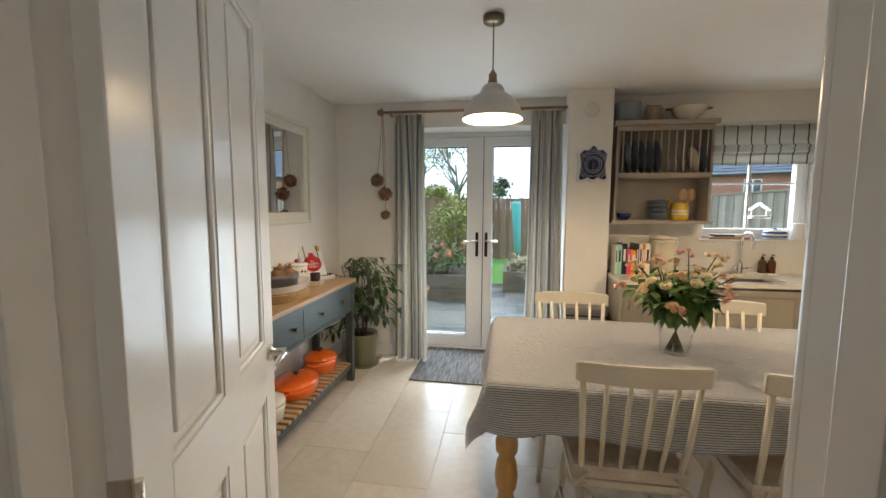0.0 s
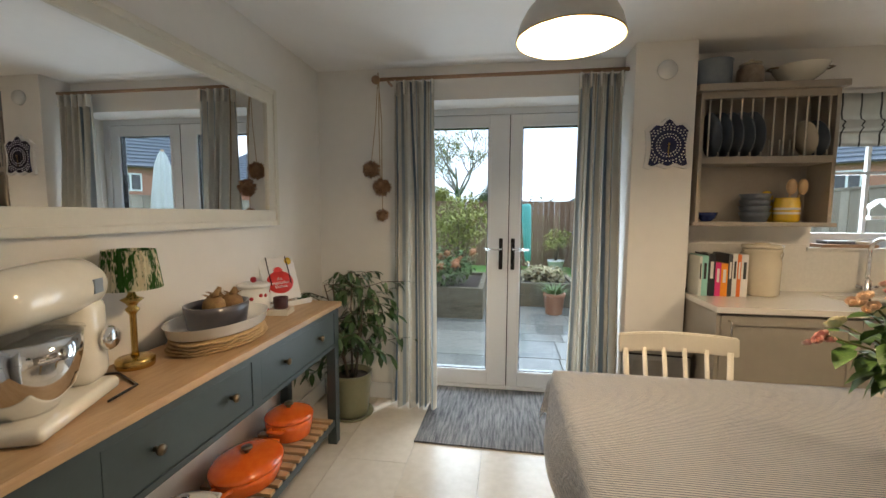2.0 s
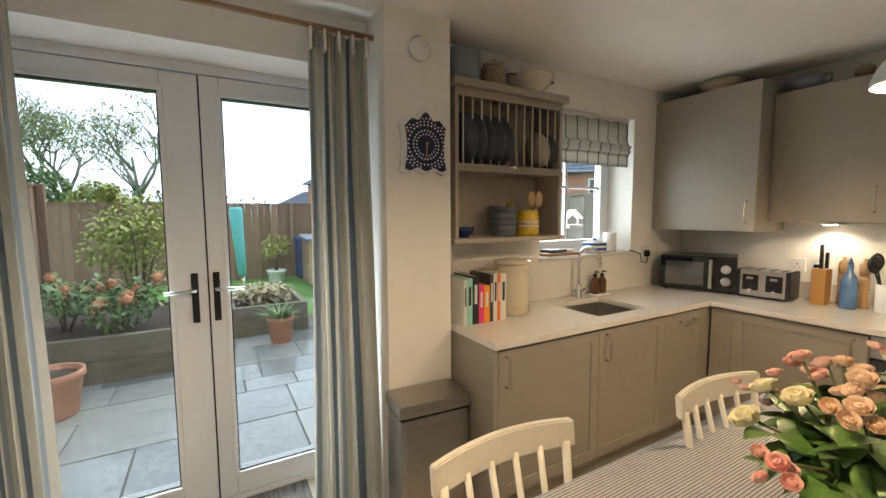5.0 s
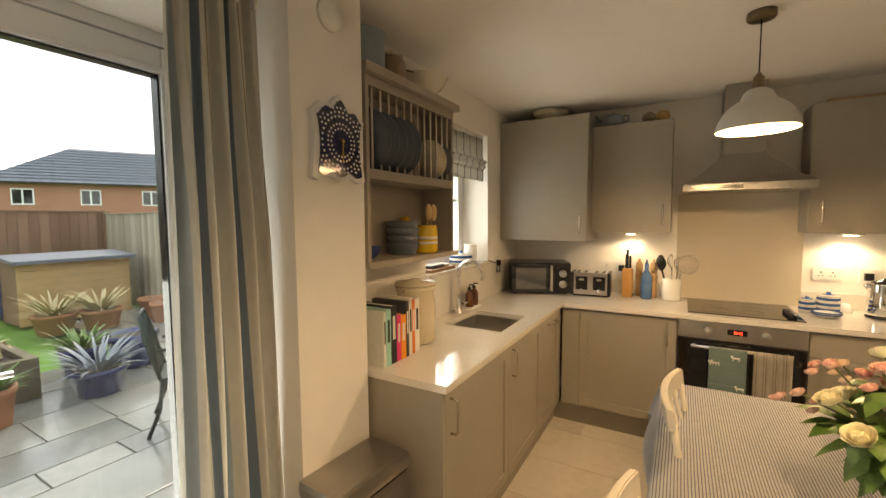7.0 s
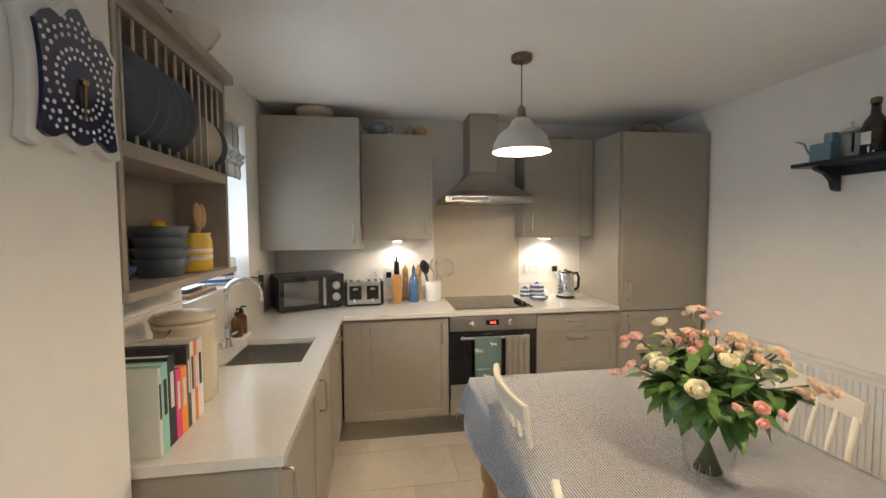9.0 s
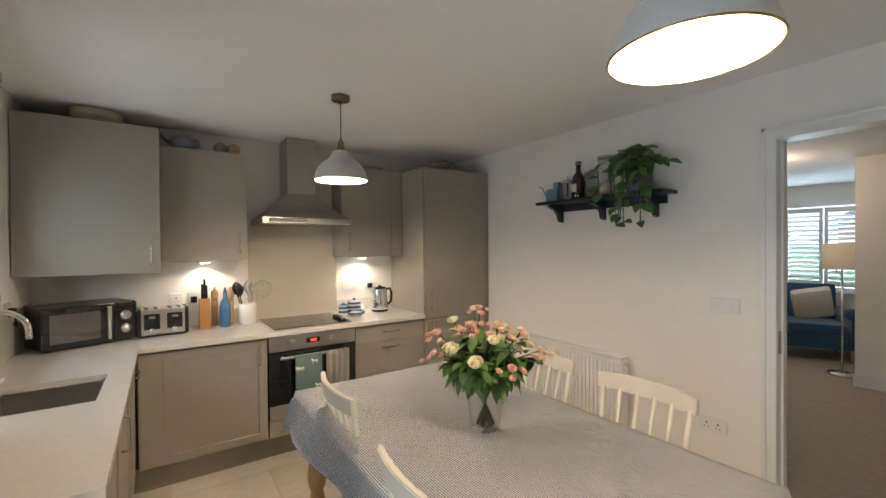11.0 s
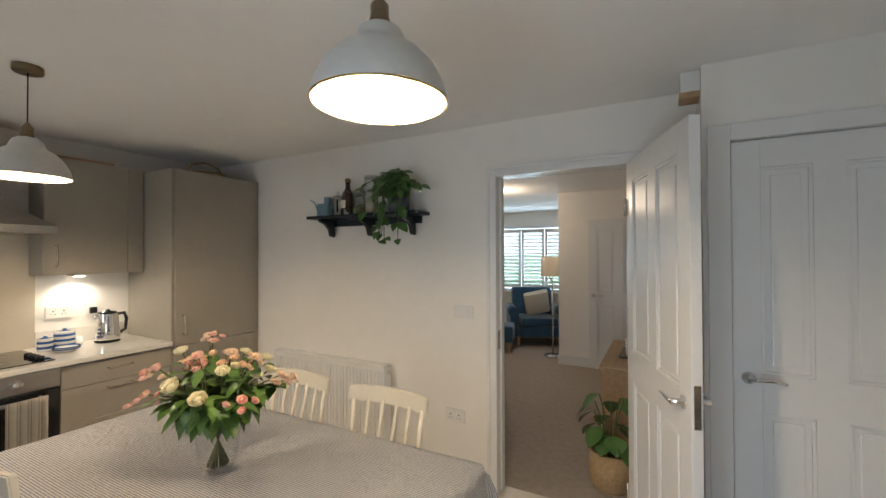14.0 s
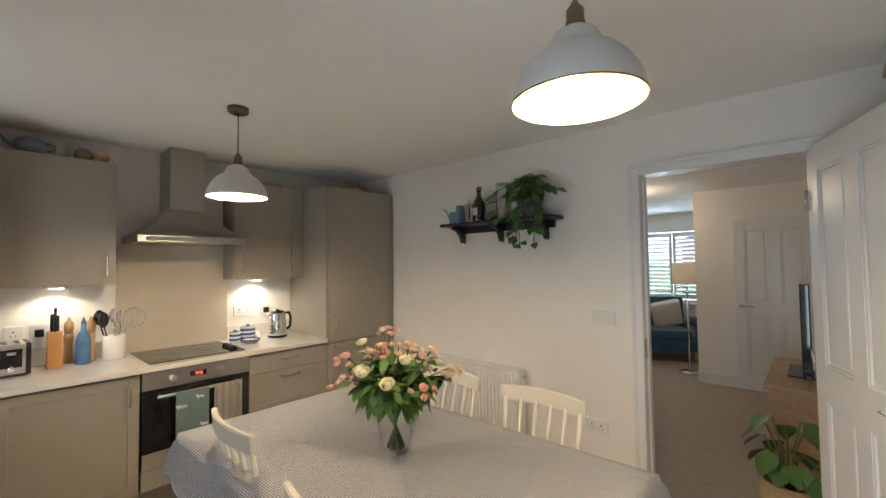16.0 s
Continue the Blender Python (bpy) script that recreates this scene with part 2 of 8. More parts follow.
M["navy"] = mat("navy_velvet", (0.012, 0.060, 0.125), 0.85, var=0.25, scale=8, sheen=0.4)
M["shade_white"] = mat("cream_lamp_shade", (0.72, 0.64, 0.52), 0.9, var=0.04, bump=0.2, bscale=300)
M["pendant"] = mat("soft_grey_enamel", (0.58, 0.57, 0.54), 0.35, var=0.04)
M["pendant_in"] = mat("white_enamel_inside", (0.85, 0.84, 0.80), 0.5, var=0.01)
M["bulb"] = mat("lit_bulb", (0.9, 0.9, 0.85), 0.5, emit=((1.0, 0.86, 0.66), 14.0))
M["lit_led"] = mat("lit_under_unit_light", (0.9, 0.9, 0.9), 0.5, emit=((1.0, 0.90, 0.74), 10.0))


# ---- mesh helpers ----
def box(bm, x0, x1, y0, y1, z0, z1, bev=0.0, rot=None):
    r = bmesh.ops.create_cube(bm, size=1.0)
    m = Matrix.Translation(((x0 + x1) / 2, (y0 + y1) / 2, (z0 + z1) / 2)) @ Matrix.Diagonal((abs(x1 - x0), abs(y1 - y0), abs(z1 - z0), 1))
    if rot is not None:
        m = rot @ m
    bmesh.ops.transform(bm, matrix=m, verts=r["verts"])
    if bev > 0:
        ed = list({e for v in r["verts"] for e in v.link_edges})
        bmesh.ops.bevel(bm, geom=ed, offset=bev, segments=2, affect='EDGES', profile=0.7)
    return bm


def lathe(bm, prof, n=28, cx=0.0, cy=0.0, m=None, caps=True):
    """A turned shape: prof is a row of (radius, z)."""
    rings = []
    for r, z in prof:
        ring = []
        for i in range(n):
            a = 2 * math.pi * i / n
            p = Vector((cx + r * math.cos(a), cy + r * math.sin(a), z))
            ring.append(bm.verts.new(m @ p if m else p))
        rings.append(ring)
    for a, b in zip(rings, rings[1:]):
        for i in range(n):
            f = bm.faces.new((a[i], a[(i + 1) % n], b[(i + 1) % n], b[i]))
            f.smooth = True
    if prof[0][0] > 1e-5 and caps:
        bm.faces.new(list(reversed(rings[0])))
    if prof[-1][0] > 1e-5 and caps:
        bm.faces.new(rings[-1])
    return bm


def tube(bm, pts, r, n=8, r2=None):
    """A round bar along a row of points; r2 is the radius at its end."""
    pts = [Vector(p) for p in pts]
    rings = []
    for i, p in enumerate(pts):
        d = (pts[min(i + 1, len(pts) - 1)] - pts[max(i - 1, 0)]).normalized()
        u = d.orthogonal().normalized() if i == 0 else (rings_u - d * rings_u.dot(d)).normalized()
        rings_u = u
        w = d.cross(u)
        rr = r if r2 is None else r + (r2 - r) * i / (len(pts) - 1)
        rings.append([bm.verts.new(p + rr * (math.cos(2 * math.pi * k / n) * u + math.sin(2 * math.pi * k / n) * w)) for k in range(n)])
    for a, b in zip(rings, rings[1:]):
        for k in range(n):
            f = bm.faces.new((a[k], a[(k + 1) % n], b[(k + 1) % n], b[k]))
            f.smooth = True
    bm.faces.new(list(reversed(rings[0])))
    bm.faces.new(rings[-1])
    return bm


def ball(bm, c, r, sx=1, sy=1, sz=1, sub=2):
    q = bmesh.ops.create_icosphere(bm, subdivisions=sub, radius=r)
    bmesh.ops.transform(bm, matrix=Matrix.Translation(c) @ Matrix.Diagonal((sx, sy, sz, 1)), verts=q["verts"])
    for v in q["verts"]:
        for f in v.link_faces:
            f.smooth = True
    return bm


def part(name, bm, material, parent=None, label="", loc=None):
    me = bpy.data.meshes.new(name)
    bmesh.ops.recalc_face_normals(bm, faces=bm.faces[:])
    bm.to_mesh(me)
    bm.free()
    for mt in (material if isinstance(material, (list, tuple)) else [material]):
        me.materials.append(mt)
    ob = new(name, me)
    if parent:
        ob.parent = parent
    if loc is not None:
        ob.matrix_basis = loc
    if label:
        ob["label"] = label
    return ob


def thing(name, label, category, m, group="", kind=""):
    e = new(name)
    e.empty_display_size = 0.1
    e.matrix_basis = m
    return tagged(e, label, category, group, kind)


def B(*a, **k):
    return box(bmesh.new(), *a, **k)


def L(*a, **k):
    return lathe(bmesh.new(), *a, **k)


def T(*a, **k):
    return tube(bmesh.new(), *a, **k)


def solo(name, bm, material, label, category, m=None, group="", kind=""):
    ob = part(name, bm, material)
    if m is not None:
        ob.matrix_basis = m
    return tagged(ob, label, category, group, kind)

# ---- the structure ----
CEIL, XL, XR, YS, YN = 2.40, -1.52, 3.31, 0.41, 3.77


def wall(name, *boxes, material="wall", label="plain off-white painted wall"):
    bm = bmesh.new()
    for b in boxes:
        box(bm, *b)
    return tagged(part(name, bm, M[material]), label, "wall", kind="structure")


wall("wall_west", (XL - 0.15, XL, YS - 0.12, YN + 0.33, -0.15, CEIL))
wall("wall_north", (XL, -0.93, YN, YN + 0.33, -0.15, CEIL), (-0.93, 0.60, YN, YN + 0.33, 2.17, CEIL),
     (0.60, 1.74, YN, YN + 0.33, -0.15, CEIL), (1.74, 2.655, YN, YN + 0.33, -0.15, 1.165), (1.74, 2.655, YN, YN + 0.33, 2.16, CEIL),
     (2.655, XR + 0.15, YN, YN + 0.33, -0.15, CEIL))
wall("wall_pier", (0.59, 0.932, 3.54, YN - 0.001, 0, CEIL), label="boxed-out pier of off-white painted plaster")
wall("wall_east", (XR, XR + 0.15, YS - 0.12, YN, -0.15, CEIL))
wall("wall_south", (-0.72, -0.44, YS - 0.12, YS, 0, CEIL), (-0.44, 0.405, YS - 0.12, YS, 2.07, CEIL), (0.405, XR, YS - 0.12, YS, 0, CEIL))
wall("wall_cupboard", (-0.82, -0.72, YS - 0.12, 0.74, 0, CEIL), (XL, -0.82, 0.64, 0.74, 2.06, CEIL), (XL, -1.50, 0.64, 0.74, 0, 2.06),
     label="off-white wall of the cupboard under the stairs")
solo("ceiling", B(XL - 0.15, XR + 0.15, YS - 0.12, YN + 0.33, CEIL, CEIL + 0.12), M["ceiling"], "flat white painted ceiling", "ceiling", kind="structure")
# unseen cover added above both rooms, blocks the sky round the ceiling edges
solo("cover_slab", B(-3.2, 5.0, -6.0, 4.6, CEIL + 0.13, CEIL + 0.3), M["ceiling"], "plain unseen slab added over the ceilings to keep sky light out", "slab", kind="structure")
floor = solo("floor", B(XL, XR, YS - 0.12, YN + 0.3, -0.15, -0.006), M["grout"], "pale limestone-look tiled floor with thin grout lines", "floor", kind="structure")

# living room shell
LRX0, LRX1, LRY = -2.2, 3.6, -5.3
solo("floor_living_room", B(LRX0, LRX1, LRY, YS - 0.12, -0.15, 0.0), M["carpet"], "beige fitted carpet of the living room", "carpet", kind="structure")
solo("ceiling_living_room", B(LRX0, LRX1, LRY, YS - 0.12, CEIL, CEIL + 0.12), M["ceiling"], "white painted living room ceiling", "ceiling", kind="structure")
wall("wall_living_south", (LRX0, 0.95, LRY - 0.2, LRY, 0, CEIL), (0.95, 3.0, LRY - 0.2, LRY, 0, 0.78), (0.95, 3.0, LRY - 0.2, LRY, 2.12, CEIL), (3.0, LRX1, LRY - 0.2, LRY, 0, CEIL))
wall("wall_living_east", (LRX1, LRX1 + 0.15, LRY, YS - 0.12, 0, CEIL))
wall("wall_living_west", (LRX0 - 0.15, LRX0, LRY, YS - 0.12, 0, CEIL))
wall("wall_living_hall", (LRX0, 0.72, -3.05, -2.95, 0, CEIL), (0.62, 0.72, LRY, -3.05, 0, CEIL), label="warm off-white wall round the hallway")
wall("wall_living_north", (LRX0, XL - 0.15, YS - 0.12, YS, 0, CEIL), (XR + 0.15, LRX1, YS - 0.12, YS, 0, CEIL))


def skirting(name, *boxes):
    bm = bmesh.new()
    for b in boxes:
        box(bm, *b, bev=0.004)
    return tagged(part(name, bm, M["gloss"]), "white gloss painted skirting board", "skirting", kind="structure")


skirting("baseboard", (XL, XL + 0.014, 0.76, YN, 0, 0.12), (XL + 0.014, -0.93, YN - 0.014, YN, 0, 0.12), (0.61, 0.93, 3.526, 3.54, 0, 0.12),
         (0.50, 2.66, YS, YS + 0.014, 0, 0.12), (LRX0, 0.734, -2.95, -2.936, 0, 0.12), (0.72, 0.734, LRY, -2.95, 0, 0.12), (0.734, LRX1, LRY, LRY + 0.014, 0, 0.12))


def door_leaf(name, w, h, material, label, m, side=1, panels=True):
    """A four-panel gloss door hinged at its origin, running along +x; side: which face the room sees."""
    d = thing(name, label, "door", m)
    bm = bmesh.new()
    t = 0.020
    st, mid, rb = 0.105, 0.10, 0.20
    px = [(st, w / 2 - 0.05), (w / 2 + 0.05, w - st)]
    pz = [(rb, 0.86), (1.02, h - 0.12)]
    box(bm, 0, st, -t, t, 0, h, 0.003)
    box(bm, w - st, w, -t, t, 0, h, 0.003)
    for z0, z1 in ((0, rb), (0.86, 1.02), (h - 0.12, h)):
        box(bm, st, w - st, -t, t, z0, z1)
    for z0, z1 in pz:
        box(bm, w / 2 - 0.05, w / 2 + 0.05, -t, t, z0, z1)
    part("frame", bm, material, d)
    for x0, x1 in px:
        for z0, z1 in pz:
            b2 = bmesh.new()
            box(b2, x0, x1, -0.008, 0.008, z0, z1)
            box(b2, x0 + 0.035, x1 - 0.035, -0.015, 0.015, z0 + 0.035, z1 - 0.035, 0.006)
            for q in (-1, 1):
                for a in ((x0, x0 + 0.014, z0, z1), (x1 - 0.014, x1, z0, z1), (x0, x1, z0, z0 + 0.014), (x0, x1, z1 - 0.014, z1)):
                    box(b2, a[0], a[1], q * 0.008, q * 0.0175, a[2], a[3], 0.004)
            part("panel", b2, material, d)
    return d


def lever(parent, x, z, sides=(1, -1), way=-1):
    for s in sides:
        b = bmesh.new()
        lathe(b, [(0.026, 0.0), (0.026, 0.008), (0.012, 0.012), (0.012, 0.05), (0.010, 0.052)], 20, m=pose(x, s * 0.020, z, -90 * s))
        tube(b, [(x, s * 0.066, z), (x + way * 0.03, s * 0.072, z + 0.004), (x + way * 0.08, s * 0.068, z + 0.006), (x + way * 0.125, s * 0.062, z - 0.004)], 0.010, 10, 0.007)
        h = part("handle", b, M["chrome"], parent, "polished chrome lever handle")


HX, HY = -0.405, 0.415
dleaf = door_leaf("door_1", 0.80, 2.05, M["gloss"], "open white gloss four-panel door with chrome lever", pose(HX, HY, 0.008, 0, 0, 109))
tagged(dleaf, kind="structure")
lever(dleaf, 0.74, 0.98)
b = bmesh.new()
box(b, 0.797, 0.803, -0.012, 0.012, 0.90, 1.06, 0.001)
part("latch_plate", b, M["nickel"], dleaf, "brushed metal latch plate")
for hz in (0.22, 1.02, 1.80):
    b = bmesh.new()
    lathe(b, [(0.007, hz - 0.05), (0.007, hz + 0.05)], 10, -0.004, -0.026)
    box(b, -0.003, 0.0, -0.02, 0.018, hz - 0.05, hz + 0.05)
    part("hinge", b, M["nickel"], dleaf, "brushed metal butt hinge")


def architrave(name, x0, x1, ztop, y, s, w=0.065):
    bm = bmesh.new()
    y1 = y + s * 0.018
    a, c = min(y, y1), max(y, y1)
    box(bm, x0 - w, x0, a, c, 0, ztop + w, 0.005)
    box(bm, x1, x1 + w, a, c, 0, ztop + w, 0.005)
    box(bm, x0, x1, a, c, ztop, ztop + w, 0.005)
    for xx in ((x0 - w, x0 - w + 0.02), (x1 + w - 0.02, x1 + w)):
        box(bm, xx[0], xx[1], a - (0.006 if s < 0 else 0), c + (0.006 if s > 0 else 0), 0, ztop + w, 0.003)
    box(bm, x0 - w, x1 + w, a - (0.006 if s < 0 else 0), c + (0.006 if s > 0 else 0), ztop + w - 0.02, ztop + w, 0.003)
    return tagged(part(name, bm, M["gloss"]), "white gloss moulded door architrave", "architrave", kind="structure")


architrave("trim_door_room", -0.415, 0.385, 2.05, YS, 1)
architrave("trim_door_living", -0.415, 0.385, 2.05, YS - 0.12, -1)
bm = bmesh.new()
box(bm, -0.44, -0.415, YS - 0.125, YS + 0.002, 0, 2.075)
box(bm, 0.385, 0.405, YS - 0.125, YS + 0.002, 0, 2.075)
box(bm, -0.415, 0.385, YS - 0.125, YS + 0.002, 2.05, 2.075)
box(bm, 0.373, 0.385, YS - 0.10, YS - 0.05, 0, 2.05, 0.002)
box(bm, -0.415, -0.403, YS - 0.10, YS - 0.05, 0, 2.05, 0.002)
tagged(part("trim_door_lining", bm, M["gloss"]), "white gloss door lining with stop", "door lining", kind="structure")
solo("strike_plate", B(0.380, 0.3855, YS - 0.045, YS - 0.005, 0.93, 1.05, 0.001), M["nickel"], "brushed metal strike plate on the door lining", "strike plate")

cup = door_leaf("door_2", 0.66, 2.032, M["gloss"], "closed white gloss cupboard door with chrome lever", pose(-0.83, 0.70, 0.008, 0, 0, 180))
tagged(cup, kind="structure")
lever(cup, 0.055, 1.0, sides=(-1,), way=1)
bm = bmesh.new()
box(bm, -0.825, -0.74, 0.7405, 0.756, 0, 2.115, 0.004)
box(bm, XL + 0.001, -0.825, 0.7405, 0.756, 2.044, 2.115, 0.004)
box(bm, XL + 0.001, -0.825, 0.66, 0.7395, 2.0435, 2.059, 0.0)
tagged(part("trim_cupboard", bm, M["gloss"]), "white gloss architrave of the cupboard door", "architrave", kind="structure")

hall = door_leaf("door_3", 0.76, 2.0, M["gloss"], "closed white panelled hallway door with chrome lever", pose(-0.45, -2.925, 0.005))
tagged(hall, kind="structure")
lever(hall, 0.70, 0.98, sides=(1,), way=-1)

ch = thing("door_chime", "white door chime box with an oak base near the ceiling", "door chime", pose(-0.655, 0.66, 2.27))
part("cover", B(-0.064, 0.015, -0.05, 0.05, 0.03, 0.125, 0.006), M["white"], ch)
part("base", B(-0.064, 0.02, -0.055, 0.055, 0.0, 0.029, 0.003), M["oak"], ch, "oak base strip")

# ---- french doors ----
FY = 4.06
fd = thing("french_doors", "closed white double-glazed french doors with dark lever handles", "french doors", pose(0, FY, 0), kind="structure")
bm = bmesh.new()
box(bm, -0.93, -0.875, -0.03, 0.05, 0, 2.17, 0.004)
box(bm, 0.545, 0.60, -0.03, 0.05, 0, 2.17, 0.004)
box(bm, -0.875, 0.545, -0.03, 0.05, 2.125, 2.17, 0.004)
box(bm, -0.875, 0.545, -0.03, 0.06, 0.0, 0.035, 0.004)
part("outer_frame", bm, M["upvc"], fd)
for nm, x0, x1, gx0, gx1, hx in (("leaf", -0.872, -0.137, -0.79, -0.285, -0.19), ("leaf", -0.131, 0.542, -0.05, 0.46, -0.10)):
    bm = bmesh.new()
    z0, z1, g0, g1 = 0.038, 2.122, 0.15, 2.04
    for a in ((x0, gx0, z0, z1), (gx1, x1, z0, z1), (gx0, gx1, z0, g0), (gx0, gx1, g1, z1)):
        box(bm, a[0], a[1], -0.022, 0.048, a[2], a[3], 0.006)
    for a in ((gx0 - 0.012, gx0 + 0.008, g0 - 0.012, g1 + 0.012), (gx1 - 0.008, gx1 + 0.012, g0 - 0.012, g1 + 0.012), (gx0, gx1, g0 - 0.012, g0 + 0.008), (gx0, gx1, g1 - 0.008, g1 + 0.012)):
        box(bm, a[0], a[1], -0.030, -0.018, a[2], a[3], 0.004)
    lf = part(nm, bm, M["upvc"], fd)
    gk = bmesh.new()
    for a in ((gx0 + 0.008, gx0 + 0.014, g0 + 0.008, g1 - 0.008), (gx1 - 0.014, gx1 - 0.008, g0 + 0.008, g1 - 0.008), (gx0 + 0.008, gx1 - 0.008, g0 + 0.008, g0 + 0.014), (gx0 + 0.008, gx1 - 0.008, g1 - 0.014, g1 - 0.008)):
        box(gk, a[0], a[1], -0.012, 0.03, a[2], a[3])
    part("gasket", gk, M["black"], lf, "black rubber gasket")
    pn = part("pane", B(gx0 + 0.009, gx1 - 0.009, 0.004, 0.008, g0 + 0.009, g1 - 0.009), M["glass"], lf)
    pn.visible_shadow = False
    hb = bmesh.new()
    box(hb, hx - 0.015, hx + 0.015, -0.034, -0.022, 0.96, 1.20, 0.006)
    part("backplate", hb, M["black"], lf, "black handle backplate")
    sgn = -1 if hx < -0.15 else 1
    hb = tube(bmesh.new(), [(hx, -0.03, 1.12), (hx, -0.075, 1.12), (hx + sgn * 0.02, -0.082, 1.12), (hx + sgn * 0.12, -0.078, 1.118)], 0.010, 10, 0.008)
    part("handle", hb, M["chrome"], lf, "polished lever handle")
bm = bmesh.new()
box(bm, -0.137, -0.131, -0.02, -0.002, 0.04, 2.12)
part("joint_seal", bm, M["black"], fd)

# kitchen window
wd = thing("window_1", "white two-light kitchen window with thin glazing bars", "window", pose(0, 3.99, 0), kind="structure")
bm = bmesh.new()
box(bm, 1.74, 1.80, 0, 0.06, 1.165, 2.16, 0.004)
box(bm, 2.60, 2.655, 0, 0.06, 1.165, 2.16, 0.004)
box(bm, 1.80, 2.60, 0, 0.06, 1.165, 1.225, 0.004)
box(bm, 1.80, 2.60, 0, 0.06, 2.10, 2.16, 0.004)
for a in ((1.80, 1.845, 1.225, 2.10), (2.555, 2.60, 1.225, 2.10), (1.845, 2.555, 1.225, 1.27), (1.845, 2.555, 2.055, 2.10)):
    box(bm, a[0], a[1], -0.012, 0.05, a[2], a[3], 0.006)
part("window_frame", bm, M["upvc"], wd)
part("glazing_bar", B(2.19, 2.21, 0.005, 0.03, 1.27, 2.055), M["upvc"], wd)
part("glazing_bar", B(1.845, 2.555, 0.006, 0.029, 1.655, 1.675), M["upvc"], wd)
pn = part("pane", B(1.845, 2.555, 0.016, 0.02, 1.27, 2.055), M["glass"], wd)
pn.visible_shadow = False
part("window_sill", B(1.715, 2.68, -0.245, 0.0, 1.167, 1.187, 0.006), M["quartz"], wd, "pale window sill")

# living room window and shutters
w2 = thing("window_2", "white living room window with open plantation shutters", "window", pose(0, LRY, 0), kind="structure")
bm = bmesh.new()
for a in ((0.95, 1.01, 0.78, 2.12), (2.94, 3.0, 0.78, 2.12), (1.01, 2.94, 0.78, 0.84), (1.01, 2.94, 2.06, 2.12)):
    box(bm, a[0], a[1], -0.05, 0.02, a[2], a[3], 0.004)
part("window_frame", bm, M["upvc"], w2)
part("window_sill", B(0.9, 3.05, -0.05, 0.12, 0.755, 0.78, 0.006), M["gloss"], w2)
for k in range(4):
    x0 = 1.02 + k * 0.48
    bm = bmesh.new()
    for a in ((x0, x0 + 0.05, 0.85, 2.05), (x0 + 0.42, x0 + 0.47, 0.85, 2.05), (x0 + 0.05, x0 + 0.42, 0.85, 0.93), (x0 + 0.05, x0 + 0.42, 1.97, 2.05)):
        box(bm, a[0], a[1], 0.0, 0.03, a[2], a[3], 0.003)
    sh = part("shutter", bm, M["gloss"], w2)
    for j in range(14):
        z = 0.97 + j * 0.072
        part("louvre", B(x0 + 0.05, x0 + 0.42, -0.03, 0.03, -0.004, 0.004, 0.003), M["gloss"], sh, loc=pose(0, 0.015, z, 52))
pn = part("pane", B(1.01, 2.94, -0.043, -0.039, 0.84, 2.06), M["glass"], w2)
pn.visible_shadow = False

# ---- outside: ground, fences, houses ----
M["paving"] = mat("wet_sandstone_slab", (0.17, 0.18, 0.17), 0.16, col2=(0.30, 0.30, 0.275), scale=2.0, bump=0.1, bscale=30, rand=0.5)
M["mortar"] = mat("dark_mortar", (0.15, 0.145, 0.13), 0.8, var=0.2, scale=8)
M["grass"] = mat("lawn", (0.06, 0.17, 0.02), 0.9, col2=(0.12, 0.27, 0.04), scale=3, bump=0.6, bscale=60)
M["fence_brown"] = mat("brown_fence", (0.16, 0.085, 0.05), 0.85, col2=(0.24, 0.14, 0.09), scale=4, bump=0.2, rand=0.5, stretch=(6, 6, 1))
M["fence_grey"] = mat("weathered_fence", (0.27, 0.23, 0.17), 0.9, col2=(0.40, 0.35, 0.27), scale=4, bump=0.2, rand=0.5, stretch=(6, 6, 1))
M["brick"] = mat("red_brick_wall", (0.36, 0.15, 0.10), 0.9, col2=(0.46, 0.22, 0.15), scale=6, bump=0.3)
M["slate"] = mat("roof_slate", (0.10, 0.12, 0.15), 0.6, col2=(0.16, 0.18, 0.22), scale=3)
M["sleeper"] = mat("timber_sleeper", (0.10, 0.085, 0.055), 0.9, col2=(0.19, 0.16, 0.11), scale=4, bump=0.3, stretch=(1, 8, 8))
solo("ground", B(-400, 400, -400, 400, -0.75, -0.17), M["grass"], "green lawn reaching to the boundary", "ground", kind="structure")

# ---- kitchen units ----
WT, WTH = 0.905, 0.03
UF = 0.018


def bar_handle(bm, p, length, way="z", out=(0, -1, 0), r=0.005):
    """A D-shaped bar handle standing off a front at p."""
    o = Vector(out) * 0.032
    d = Vector((0, 0, 1)) if way == "z" else (Vector((1, 0, 0)) if way == "x" else Vector((0, 1, 0)))
    p = Vector(p)
    a, c = p - d * length / 2, p + d * length / 2
    tube(bm, [a, a + o * 0.8, a + o + d * 0.012, c + o - d * 0.012, c + o * 0.8, c], r, 8)
    return bm


